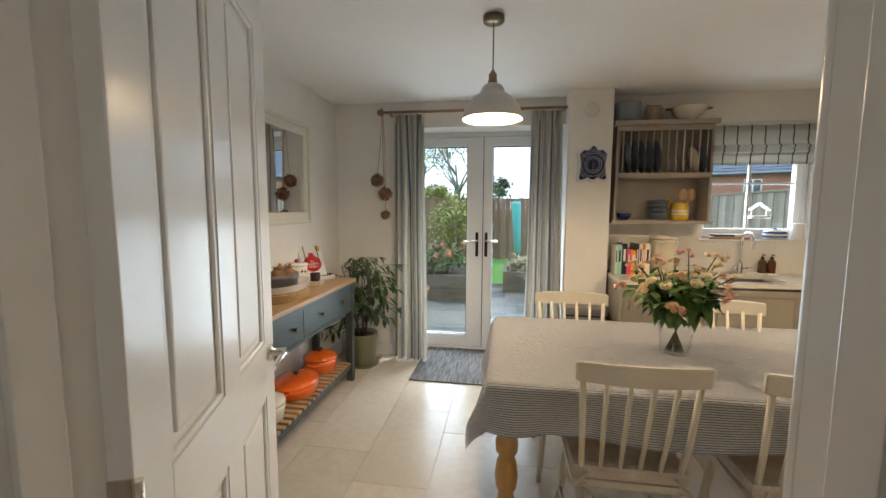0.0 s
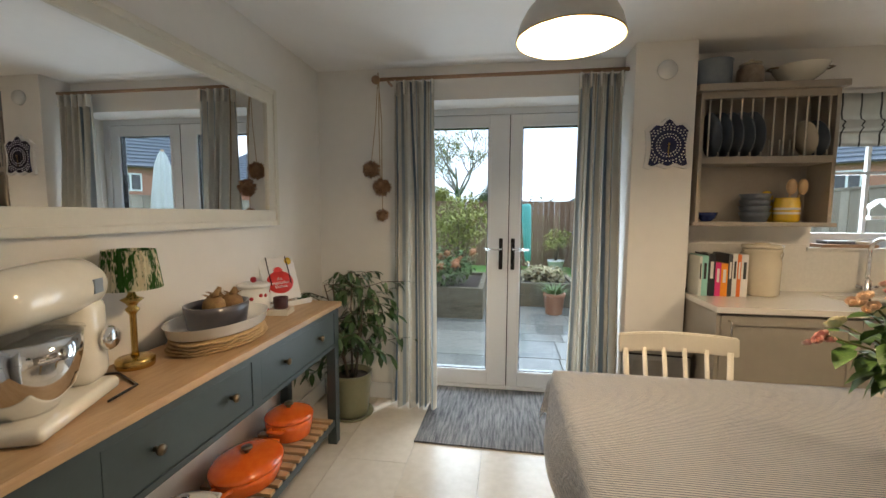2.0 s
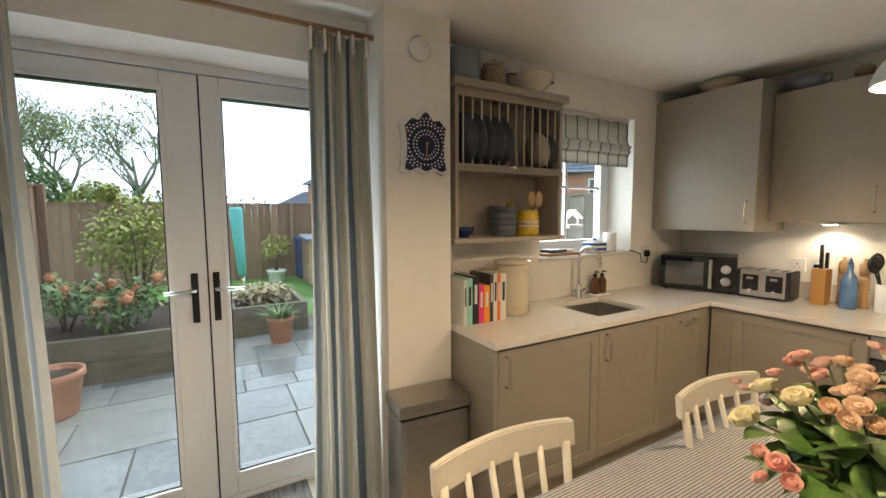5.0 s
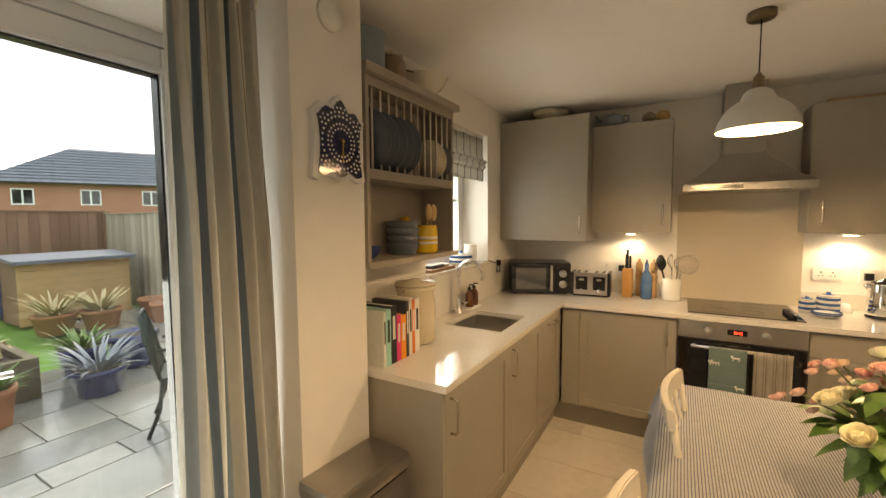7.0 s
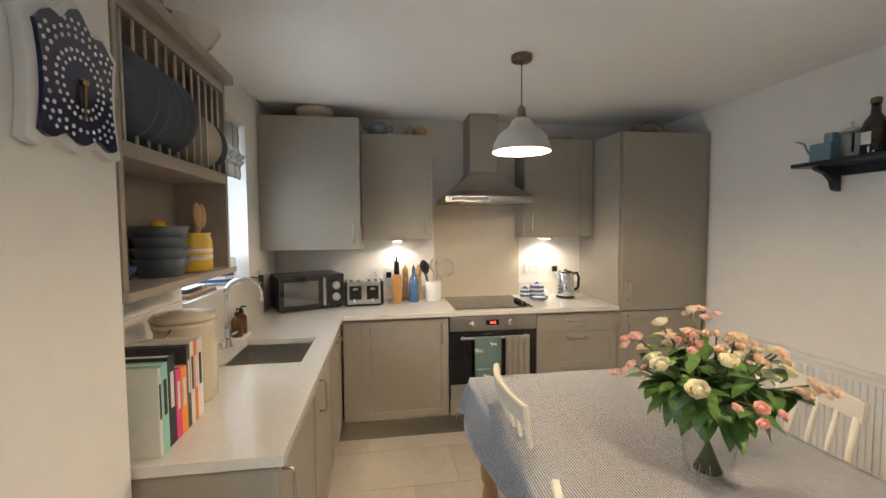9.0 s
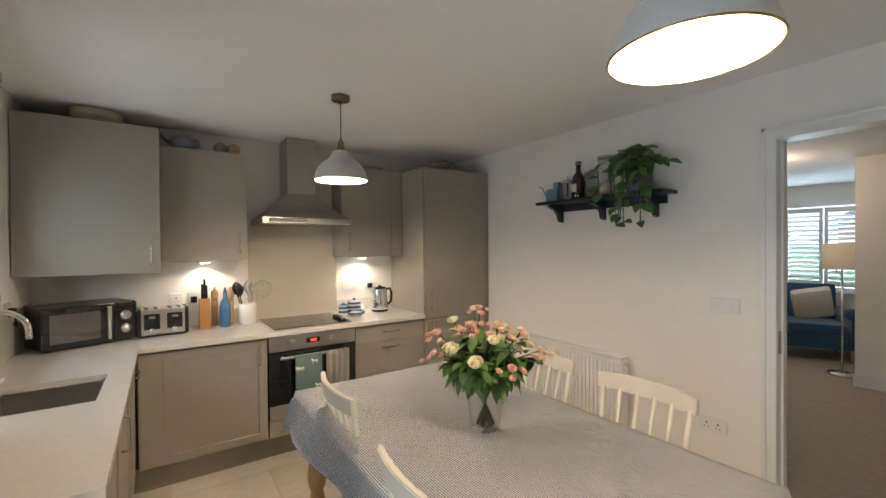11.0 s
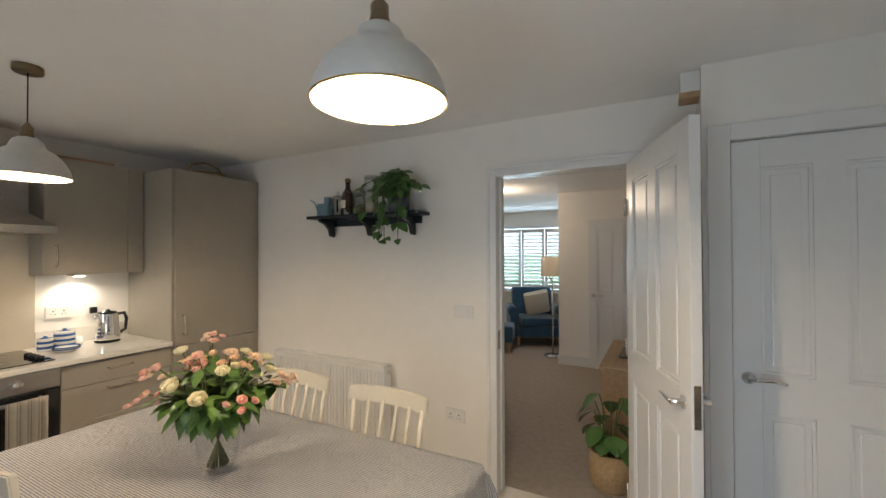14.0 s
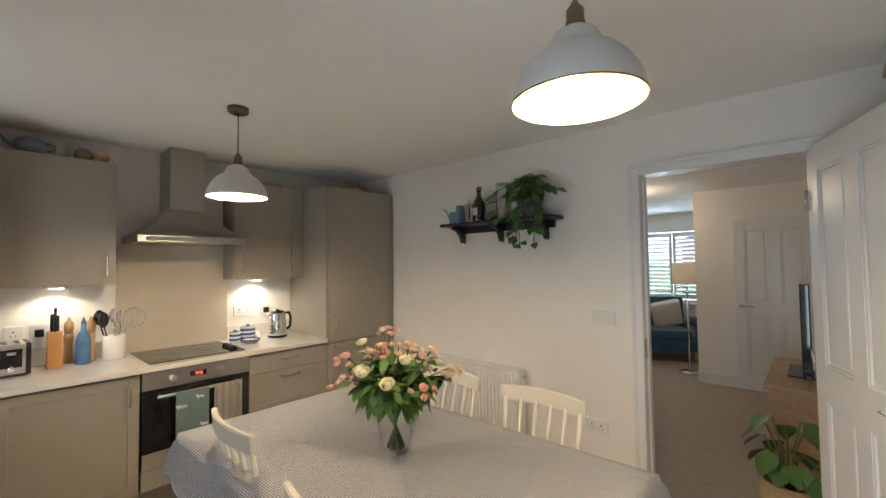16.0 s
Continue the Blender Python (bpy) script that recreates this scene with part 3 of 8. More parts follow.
def front(kind, a0, a1, z0, z1, face, out):
    """A cupboard front; kind 'shaker' has a recessed panel, 'plain' is flat. face: 'y' or 'x' fronts at coordinate out."""
    bm = bmesh.new()

    def bx(u0, u1, d0, d1, w0, w1, bev=0.002):
        if face == "y":
            box(bm, u0, u1, out + d0, out + d1, w0, w1, bev)
        else:
            box(bm, out + d0, out + d1, u0, u1, w0, w1, bev)
    g = 0.0015
    a0, a1, z0, z1 = a0 + g, a1 - g, z0 + g, z1 - g
    if kind == "plain":
        bx(a0, a1, 0, UF, z0, z1)
        return bm
    s = 0.05 if z1 - z0 < 0.24 else 0.075
    bx(a0, a1, 0, UF, z0, z1, 0)
    n = Vector((0, -1, 0)) if face == "y" else Vector((-1, 0, 0))
    bm.normal_update()
    fc = [f for f in bm.faces if f.normal.dot(n) > 0.9]
    bmesh.ops.inset_individual(bm, faces=fc, thickness=s)
    bmesh.ops.inset_individual(bm, faces=fc, thickness=0.003)
    bmesh.ops.translate(bm, vec=-n * 0.008, verts=fc[0].verts[:])
    return bm


def unit(name, label, bodybox, category="cabinet", group="fitted kitchen units"):
    x0, x1, y0, y1, z0, z1 = bodybox
    u = thing(name, label, category, pose((x0 + x1) / 2, (y0 + y1) / 2, z0), group)
    off = Matrix.Translation((-(x0 + x1) / 2, -(y0 + y1) / 2, -z0))
    bm = box(bmesh.new(), *bodybox, bev=0.001)
    bm.transform(off)
    part("body", bm, M["grey_unit"], u)
    return u, off


def add(u, off, name, bm, material, label="", parent=None):
    bm.transform(off)
    return part(name, bm, material, parent or u, label)


BY, BX = 3.20, 2.68          # fronts of the back and right runs
for x0, x1, hx, shaker in ((0.975, 1.638, 1.015, 1), (1.638, 2.20, 1.69, 1)):
    u, off = unit("base_unit", "stone-grey shaker base unit with a brass-toned bar handle", (x0, x1, BY + UF + 0.001, YN - 0.01, 0.15, 0.712 if x0 > 1.2 else WT - WTH - 0.001))
    d = add(u, off, "door", front("shaker", x0, x1, 0.155, 0.862, "y", BY), M["grey_unit"])
    add(u, off, "handle", bar_handle(bmesh.new(), (hx, BY, 0.76), 0.14), M["nickel"], "brushed metal bar handle", d)
u, off = unit("dishwasher", "integrated dishwasher behind a stone-grey shaker front", (2.20, 2.64, BY + UF + 0.001, YN - 0.01, 0.15, WT - WTH - 0.001), "dishwasher")
d = add(u, off, "door", front("shaker", 2.20, 2.64, 0.155, 0.862, "y", BY), M["grey_unit"])
add(u, off, "handle", bar_handle(bmesh.new(), (2.43, BY, 0.81), 0.14, "x"), M["nickel"], "brushed metal bar handle", d)
solo("end_panel", B(0.953, 0.973, BY, YN - 0.01, 0, WT - WTH - 0.001, 0.001), M["grey_unit"], "stone-grey end panel of the base units", "end panel", group="fitted kitchen units")
solo("corner_post", B(2.642, 2.70, BY + 0.002, 3.26, 0.15, WT - WTH - 0.001, 0.001), M["grey_unit"], "stone-grey corner filler between the base units", "filler", group="fitted kitchen units")
u, off = unit("base_unit", "stone-grey shaker base unit beside the oven", (BX + UF + 0.001, XR - 0.01, 2.45, 3.19, 0.15, WT - WTH - 0.001))
add(u, off, "filler", front("plain", 3.06, 3.185, 0.155, 0.862, "x", BX), M["grey_unit"])
d = add(u, off, "door", front("shaker", 2.455, 3.06, 0.155, 0.862, "x", BX), M["grey_unit"])
add(u, off, "handle", bar_handle(bmesh.new(), (BX, 2.505, 0.76), 0.14, out=(-1, 0, 0)), M["nickel"], "brushed metal bar handle", d)
u, off = unit("drawer_unit", "stone-grey three-drawer base unit with bar handles", (BX + UF + 0.001, XR - 0.01, 1.162, 1.80, 0.15, WT - WTH - 0.001))
for z0, z1, kd in ((0.722, 0.862, "plain"), (0.44, 0.722, "shaker"), (0.155, 0.44, "shaker")):
    d = add(u, off, "drawer", front(kd, 1.165, 1.80, z0, z1, "x", BX), M["grey_unit"])
    add(u, off, "handle", bar_handle(bmesh.new(), (BX, 1.49, z1 - 0.055 if kd == "plain" else z1 - 0.04), 0.14, "y", (-1, 0, 0)), M["nickel"], "brushed metal bar handle", d)
u, off = unit("tall_unit", "tall stone-grey fridge housing reaching the wall", (BX + UF - 0.014, XR - 0.01, YS + 0.002, 1.160, 0.0, 2.205), "tall cabinet")
for z0, z1, hz in ((0.155, 0.86, 0.76), (0.865, 2.20, 1.02)):
    d = add(u, off, "door", front("shaker" if z0 < 0.5 else "plain", YS + 0.06, 1.142, z0, z1, "x", BX - 0.016), M["grey_unit"])
    add(u, off, "handle", bar_handle(bmesh.new(), (BX - 0.016, 1.09, hz), 0.14, out=(-1, 0, 0)), M["nickel"], "brushed metal bar handle", d)
bm = bmesh.new()
box(bm, 0.98, 2.74, BY + 0.055, BY + 0.07, 0, 0.149)
box(bm, BX + 0.055, BX + 0.07, 1.165, BY + 0.07, 0, 0.149)
tagged(part("plinth", bm, M["plinth"]), "stone-grey kickboard under the base units", "plinth", kind="structure")

# wall units
for nm, x0, y0, y1, z0, z1, hy, lab in (("wall_unit", 2.90, 3.065, YN - 0.005, 1.345, 2.30, 3.115, "deep stone-grey corner wall unit hiding the boiler"),
                                        ("wall_unit", 3.06, 2.515, 3.062, 1.41, 2.222, 2.565, "stone-grey wall unit with a bar handle"),
                                        ("wall_unit", 3.06, 1.165, 1.762, 1.415, 2.218, 1.70, "stone-grey wall unit beside the cooker hood")):
    u, off = unit(nm, lab, (x0 + UF + 0.001, XR - 0.002, y0, y1, z0, z1), "wall cabinet")
    if "hood" in lab:
        add(u, off, "filler", front("plain", 1.165, 1.275, z0, z1, "x", x0), M["grey_unit"])
        y0 = 1.275
    d = add(u, off, "door", front("plain", y0, y1, z0, z1, "x", x0), M["grey_unit"])
    add(u, off, "handle", bar_handle(bmesh.new(), (x0, hy, z0 + 0.13), 0.14, out=(-1, 0, 0)), M["nickel"], "brushed metal bar handle", d)
for ly, zb in ((2.79, 1.41), (1.52, 1.415)):
    f = thing("under_unit_spotlight", "lit triangular steel spotlight under the wall unit", "spotlight", pose(3.20, ly, zb - 0.021))
    part("housing", B(-0.06, 0.06, -0.05, 0.05, 0.006, 0.020, 0.004), M["steel"], f)
    part("lens", L([(0.032, 0.0005), (0.034, 0.0055)], 20), M["lit_led"], f, "glowing round lens")

# worktop with the sink cut out
SX0, SX1, SY0, SY1 = 1.725, 2.15, 3.28, 3.64
bm = bmesh.new()
z0 = WT - WTH
for a in ((0.945, SX0, 3.18, YN - 0.002), (SX1, XR - 0.002, 3.18, YN - 0.002), (SX0, SX1, 3.18, SY0), (SX0, SX1, SY1, YN - 0.002), (2.66, XR - 0.002, 1.163, 3.18)):
    box(bm, a[0], a[1], a[2], a[3], z0, WT, 0)
bmesh.ops.remove_doubles(bm, verts=bm.verts[:], dist=0.0005)
tagged(part("worktop", bm, M["quartz"]), "polished white quartz worktop over the base units", "worktop", kind="structure")
bm = bmesh.new()
box(bm, 0.953, 1.715, YN - 0.014, YN - 0.002, WT + 0.0005, 1.20, 0.001)
box(bm, 1.715, XR - 0.014, YN - 0.014, YN - 0.002, WT + 0.0005, 1.164, 0.001)
box(bm, XR - 0.014, XR - 0.002, 2.475, YN - 0.014, WT + 0.0005, 1.01, 0.001)
box(bm, XR - 0.014, XR - 0.002, 1.163, 1.725, WT + 0.0005, 1.01, 0.001)
tagged(part("upstand", bm, M["quartz"]), "white quartz upstand behind the worktop", "upstand", kind="structure")
solo("splashback", B(XR - 0.010, XR - 0.002, 1.727, 2.473, WT + 0.0005, 1.69, 0.001), mat("cream_glass_splashback", (0.56, 0.50, 0.40), 0.10, var=0.02, coat=0.5), "cream glass splashback behind the hob", "splashback")
sk = thing("sink", "undermounted stainless steel sink bowl", "sink", pose(1.955, 3.46, 0.72))
bm = bmesh.new()
w, d, h = (SX1 - SX0) / 2 + 0.01, (SY1 - SY0) / 2 + 0.01, WT - WTH - 0.72 - 0.001
for a in ((-w, w, -d, d, 0, 0.006), (-w, -w + 0.012, -d, d, 0, h), (w - 0.012, w, -d, d, 0, h), (-w, w, -d, -d + 0.012, 0, h), (-w, w, d - 0.012, d, 0, h)):
    box(bm, *a, bev=0.002)
part("bowl", bm, M["steel"], sk)
part("drain", L([(0.045, 0.006), (0.045, 0.010), (0.02, 0.008), (0.0, 0.008)], 24), M["chrome"], sk)
tp = thing("kitchen_tap", "chrome swan-neck mixer tap with two lever arms", "tap", pose(2.02, 3.695, WT))
bm = lathe(bmesh.new(), [(0.027, 0), (0.027, 0.006), (0.020, 0.012), (0.020, 0.09), (0.013, 0.10)], 20)
part("body", bm, M["chrome"], tp)
pts = [(0, 0, 0.10), (0, 0, 0.26)]
for i in range(1, 12):
    a = math.pi * i / 11
    pts.append((0, -0.085 + 0.085 * math.cos(a), 0.26 + 0.085 * math.sin(a)))
pts.append((0, -0.17, 0.225))
part("spout", T(pts, 0.0115, 12), M["chrome"], tp)
for s in (-1, 1):
    bm = tube(bmesh.new(), [(s * 0.018, 0, 0.045), (s * 0.055, 0, 0.05)], 0.011, 10)
    tube(bm, [(s * 0.05, 0, 0.05), (s * 0.075, -0.03, 0.062)], 0.006, 8)
    part("lever", bm, M["chrome"], tp)

# oven and hob
ov = thing("oven", "built-in stainless steel oven with a black glass door", "oven", pose(BX, 2.125, 0.155))
part("body", B(0.03, 0.56, -0.32, 0.32, 0.0, 0.715), M["black"], ov)
part("control_panel", B(-0.006, 0.03, -0.32, 0.32, 0.605, 0.712, 0.003), M["steel"], ov, "brushed steel control panel")
dr = part("door", B(-0.012, 0.03, -0.318, 0.318, 0.125, 0.60, 0.004), M["blackglass"], ov, "black glass oven door")
part("door_trim", B(-0.014, -0.0125, -0.318, 0.318, 0.125, 0.225, 0.0005), M["steel"], dr, "steel strip across the door")
part("base_panel", B(-0.004, 0.03, -0.318, 0.318, 0.0, 0.118, 0.003), M["steel"], ov)
bm = tube(bmesh.new(), [(-0.05, -0.25, 0.565), (-0.05, 0.25, 0.565)], 0.010, 12)
for s in (-0.23, 0.23):
    tube(bm, [(-0.012, s, 0.565), (-0.05, s, 0.565)], 0.008, 8)
part("handle", bm, M["steel"], dr)
for s in (-0.13, 0.16):
    part("knob", L([(0.024, 0), (0.022, 0.02), (0.018, 0.024), (0.0, 0.025)], 24, m=pose(-0.006, s, 0.66, 0, -90, 0)), M["steel"], ov)
part("display", B(-0.0075, -0.0065, -0.04, 0.06, 0.645, 0.680), M["blackglass"], ov)
M["led_red"] = mat("red_digits", (0.5, 0.02, 0.01), 0.5, emit=((1.0, 0.06, 0.03), 4.0))
bm = bmesh.new()
for k in range(4):
    y = 0.026 - k * 0.010 - (0.004 if k > 1 else 0)
    for a in ((y - 0.006, y, 0.6685, 0.670), (y - 0.006, y, 0.655, 0.6565), (y - 0.0015, y, 0.655, 0.670), (y - 0.006, y - 0.0045, 0.655, 0.670)):
        box(bm, -0.0092, -0.0078, *a)
part("digits", bm, M["led_red"], ov, "red glowing clock digits")
hb = thing("hob", "black glass ceramic hob set in the worktop", "hob", pose(3.0, 2.10, WT))
part("glass_plate", B(-0.26, 0.26, -0.295, 0.295, 0.0008, 0.007, 0.002), M["blackglass"], hb)
M["ring"] = mat("grey_ring_print", (0.06, 0.06, 0.06), 0.3, var=0.05)
for cx, cy, r in ((-0.12, 0.14, 0.09), (0.12, 0.15, 0.07), (0.12, -0.10, 0.09), (-0.12, -0.06, 0.07)):
    part("cooking_zone", L([(r, 0.0072), (r, 0.0078), (r - 0.003, 0.0078), (r - 0.003, 0.0072), (r, 0.0072)], 40, cx, cy, caps=False), M["ring"], hb)
for k in range(4):
    part("knob", L([(0.021, 0.007), (0.019, 0.028), (0.0, 0.029)], 20, -0.19 + k * 0.058, -0.245), M["black"], hb)
# cooker hood
hd = thing("cooker_hood", "stainless steel chimney cooker hood on the wall", "cooker hood", pose(XR, 2.10, 1.69))
bm = bmesh.new()
a0 = [(-0.47, -0.335), (-0.47, 0.345), (-0.003, 0.345), (-0.003, -0.335)]
c0 = [(-0.27, -0.11), (-0.27, 0.12), (-0.003, 0.12), (-0.003, -0.11)]
v0 = [bm.verts.new((x, y, 0)) for x, y in a0]
v1 = [bm.verts.new((x, y, 0.045)) for x, y in a0]
mids = []
for t, h in ((0.30, 0.090), (0.58, 0.145), (0.82, 0.200)):
    mids.append([bm.verts.new((x0 + (x1 - x0) * t, y0 + (y1 - y0) * t, h)) for (x0, y0), (x1, y1) in zip(a0, c0)])
v2 = [bm.verts.new((x, y, 0.25)) for x, y in c0]
rings_ = [v0, v1] + mids + [v2]
for p, q in zip(rings_, rings_[1:]):
    for i in range(4):
        bm.faces.new((p[i], p[(i + 1) % 4], q[(i + 1) % 4], q[i]))
bm.faces.new(v0[::-1])
bm.faces.new(v2)
part("canopy", bm, M["hood_steel"], hd)
part("chimney", B(-0.268, -0.003, -0.108, 0.118, 0.251, 0.705, 0.002), M["hood_steel"], hd)
part("filter", B(-0.44, -0.05, -0.30, 0.31, -0.006, -0.001, 0.001), M["nickel"], hd)
bm = bmesh.new()
box(bm, -0.4725, -0.4705, 0.02, 0.30, 0.010, 0.036, 0.0005)
part("control_strip", bm, M["chrome"], hd)

# plate rack
M["rackpaint"] = mat("taupe_painted_wood", (0.36, 0.31, 0.25), 0.45, var=0.05, scale=5, bump=0.05)
rk = thing("plate_rack", "taupe painted wall plate rack with a lower shelf", "plate rack", pose(1.335, YN, 1.345), "")
W2 = 0.365
part("side", B(-W2, -W2 + 0.02, -0.215, -0.002, 0.0, 0.76, 0.002), M["rackpaint"], rk)
part("side", B(W2 - 0.02, W2, -0.215, -0.002, 0.0, 0.76, 0.002), M["rackpaint"], rk)
part("back_panel", B(-W2 + 0.02, W2 - 0.02, -0.014, -0.002, 0.0, 0.76), M["rackpaint"], rk)
part("cornice", B(-W2 - 0.025, W2 + 0.025, -0.245, -0.002, 0.762, 0.80, 0.006), M["rackpaint"], rk)
part("bottom_shelf", B(-W2 - 0.018, W2 + 0.018, -0.235, -0.015, -0.025, 0.0, 0.004), M["rackpaint"], rk)
part("middle_shelf", B(-W2 + 0.02, W2 - 0.02, -0.215, -0.015, 0.345, 0.385, 0.002), M["rackpaint"], rk)
part("front_rail", B(-W2 + 0.02, W2 - 0.02, -0.213, -0.190, 0.72, 0.761, 0.002), M["rackpaint"], rk)
for k in range(12):
    x = -W2 + 0.055 + k * 0.0575
    part("dowel", T([(x, -0.20, 0.385), (x, -0.20, 0.72)], 0.0045, 8), M["cream"], rk)
for k in range(12):
    x = -W2 + 0.055 + k * 0.0575
    part("dowel", T([(x, -0.07, 0.385), (x, -0.07, 0.50)], 0.0045, 8), M["cream"], rk)


def plate(name, r, material, label, m, group=""):
    bm = bmesh.new()
    lathe(bm, [(0.0, 0.0), (r * 0.6, 0.0), (r * 0.62, 0.004), (r * 0.96, 0.018), (r, 0.021), (r * 0.985, 0.024), (r * 0.62, 0.009), (0.0, 0.006)], 36)
    return solo(name, bm, material, label, "plate", m, group)


for k in range(5):
    plate("dinner_plate", 0.135, M["slateplate"], "slate-grey stoneware dinner plate stood in the rack", pose(1.045 + k * 0.0575, 3.635, 1.731 + 0.134, 0, 82, 0), "plates in the rack")
for k in range(2):
    plate("side_plate", 0.105, M["stoneware"] if k == 0 else M["slateplate"], ("cream" if k == 0 else "slate-grey") + " stoneware side plate stood in the rack", pose(1.56 + k * 0.06, 3.635, 1.731 + 0.104, 0, 78, 0), "plates in the rack")


def bowl(name, r, h, material, label, m, group="", foot=0.5):
    bm = lathe(bmesh.new(), [(0, 0), (r * foot, 0), (r * foot, h * 0.06), (r * 0.85, h * 0.45), (r, h), (r * 0.96, h), (r * 0.80, h * 0.45), (r * foot * 0.8, h * 0.12), (0, h * 0.1)], 32)
    return solo(name, bm, material, label, "bowl", m, group)


M["cobalt"] = mat("cobalt_blue_glaze", (0.012, 0.025, 0.12), 0.15, var=0.15, coat=0.5)
for k in range(4):
    bowl("bowl", 0.085, 0.06, M["slateplate"], "slate-grey stoneware bowl in a stack", pose(1.345, 3.65, 1.3462 + k * 0.036), "stack of bowls", foot=0.75)
bowl("bowl", 0.062, 0.055, M["cobalt"], "small cobalt blue bowl on the rack shelf", pose(1.075, 3.65, 1.3462))
jar = thing("utensil_jar", "yellow banded stoneware jar on the rack shelf", "jar", pose(1.50, 3.615, 1.3458) @ Matrix.Scale(1.15, 4))
part("jar", L([(0.05, 0), (0.056, 0.01), (0.056, 0.10), (0.05, 0.115), (0.054, 0.125), (0.048, 0.125), (0.046, 0.02), (0, 0.018)], 32), M["yellow"], jar)
for z in (0.04, 0.062):
    part("band", L([(0.0565, z), (0.0572, z + 0.002), (0.0572, z + 0.010), (0.0565, z + 0.012)], 32), M["creamenamel"], jar, "cream painted band")
for sx, sy, tx in ((-0.01, 0.0, 0.03), (0.015, 0.01, 0.085)):
    sp = tube(bmesh.new(), [(sx, sy, 0.02), (sx + tx * 0.6, sy - 0.01, 0.17)], 0.006, 8)
    ball(sp, (sx + tx * 0.75, sy - 0.012, 0.205), 0.034, 0.9, 0.35, 1.45)
    solo("wooden_spoon", sp, M["beech"], "beech wooden spoon stood in the yellow jar", "spoon", pose(1.50, 3.615, 1.350))
bm = lathe(bmesh.new(), [(0.0, 0), (0.04, 0), (0.048, 0.03), (0.044, 0.075), (0.025, 0.11), (0.03, 0.135), (0.018, 0.165), (0.0, 0.17)], 24)
solo("yellow_jug", bm, M["yellow"], "small yellow glazed jug behind the utensil jar", "jug", pose(1.435, 3.70, 1.3458) @ Matrix.Scale(1.12, 4))
# on top of the rack
M["bluegrey"] = mat("blue_grey_enamel", (0.20, 0.24, 0.28), 0.35, var=0.12)
bm = lathe(bmesh.new(), [(0, 0), (0.095, 0), (0.105, 0.02), (0.105, 0.15), (0.11, 0.155), (0.10, 0.155), (0.098, 0.02), (0, 0.02)], 32)
solo("enamel_crock", bm, M["bluegrey"], "blue-grey enamel pot on top of the plate rack", "pot", pose(1.06, 3.655, 2.146))
M["mosaic"] = mat("speckled_jar", (0.35, 0.28, 0.20), 0.3, col2=(0.20, 0.13, 0.09), scale=30)
jr = thing("storage_jar", "speckled lidded jar on top of the plate rack", "jar", pose(1.27, 3.65, 2.146))
part("jar", L([(0, 0), (0.06, 0), (0.07, 0.02), (0.07, 0.10), (0.055, 0.125), (0, 0.125)], 28), M["mosaic"], jr)
part("lid", L([(0.056, 0.126), (0.056, 0.138), (0.02, 0.145), (0.012, 0.16), (0, 0.162)], 28), M["stoneware"], jr)
cl = thing("colander", "cream enamel colander with side handles", "colander", pose(1.535, 3.65, 2.146))
part("bowl", L([(0, 0), (0.05, 0), (0.05, 0.012), (0.11, 0.06), (0.135, 0.105), (0.138, 0.108), (0.13, 0.105), (0.10, 0.055), (0, 0.02)], 32), M["creamenamel"], cl)
for s in (-1, 1):
    part("handle", T([(s * 0.132, -0.035, 0.098), (s * 0.168, -0.02, 0.10), (s * 0.168, 0.02, 0.10), (s * 0.132, 0.035, 0.098)], 0.005, 8), M["bronze"], cl)

# clock tile on the pier
ck = thing("wall_clock", "navy spotted ceramic wall clock on a white scalloped plaque", "clock", pose(0.783, 3.54, 1.80))


def plaque(w, h, y0, y1, hump, n=18):
    bm = bmesh.new()
    pts = []
    for i in range(n + 1):
        u = -1 + 2 * i / n
        top = h * 0.36 + (hump * (math.cos(u * math.pi) + 1) / 2 if abs(u) < 1 else 0) + 0.012 * math.cos(u * 9)
        pts.append((u * w / 2, top))
    for k in range(1, 7):
        pts.append((w / 2 - 0.012 * math.sin(math.pi * k / 7), h * 0.36 - k / 7 * h * 0.84))
    for i in range(n + 1):
        u = 1 - 2 * i / n
        pts.append((u * w / 2, -h * 0.48 - 0.008 * math.cos(u * 8)))
    for k in range(1, 7):
        pts.append((-w / 2 + 0.012 * math.sin(math.pi * k / 7), -h * 0.48 + k / 7 * h * 0.84))
    a = [bm.verts.new((x, y0, z)) for x, z in pts]
    c = [bm.verts.new((x, y1, z)) for x, z in pts]
    bm.faces.new(a)
    bm.faces.new(c[::-1])
    for i in range(len(pts)):
        bm.faces.new((a[i], a[(i + 1) % len(pts)], c[(i + 1) % len(pts)], c[i]))
    return bm


M["navyglaze"] = mat("navy_glaze", (0.010, 0.014, 0.060), 0.15, var=0.2, coat=0.5)
part("plaque", plaque(0.262, 0.28, -0.022, -0.002, 0.05), M["white"], ck, "glossy white plaque")
part("face", plaque(0.215, 0.245, -0.030, -0.0225, 0.045), M["navyglaze"], ck, "navy glazed face")
bm = bmesh.new()
for ring, (r, n, s) in enumerate(((0.05, 20, 0.0038), (0.066, 26, 0.0042), (0.092, 30, 0.0045), (0.107, 34, 0.0042), (0.121, 40, 0.0042))):
    for i in range(n):
        a = 2 * math.pi * i / n
        x, z = r * math.cos(a), r * math.sin(a) - 0.005
        if abs(x) < 0.098 and -0.108 < z < (0.118 if abs(x) < 0.05 else 0.082):
            lathe(bm, [(s, 0), (s, 0.0012)], 7, m=pose(x, -0.0302, z, 90))
part("dots", bm, M["white"], ck, "white painted dots")
bm = bmesh.new()
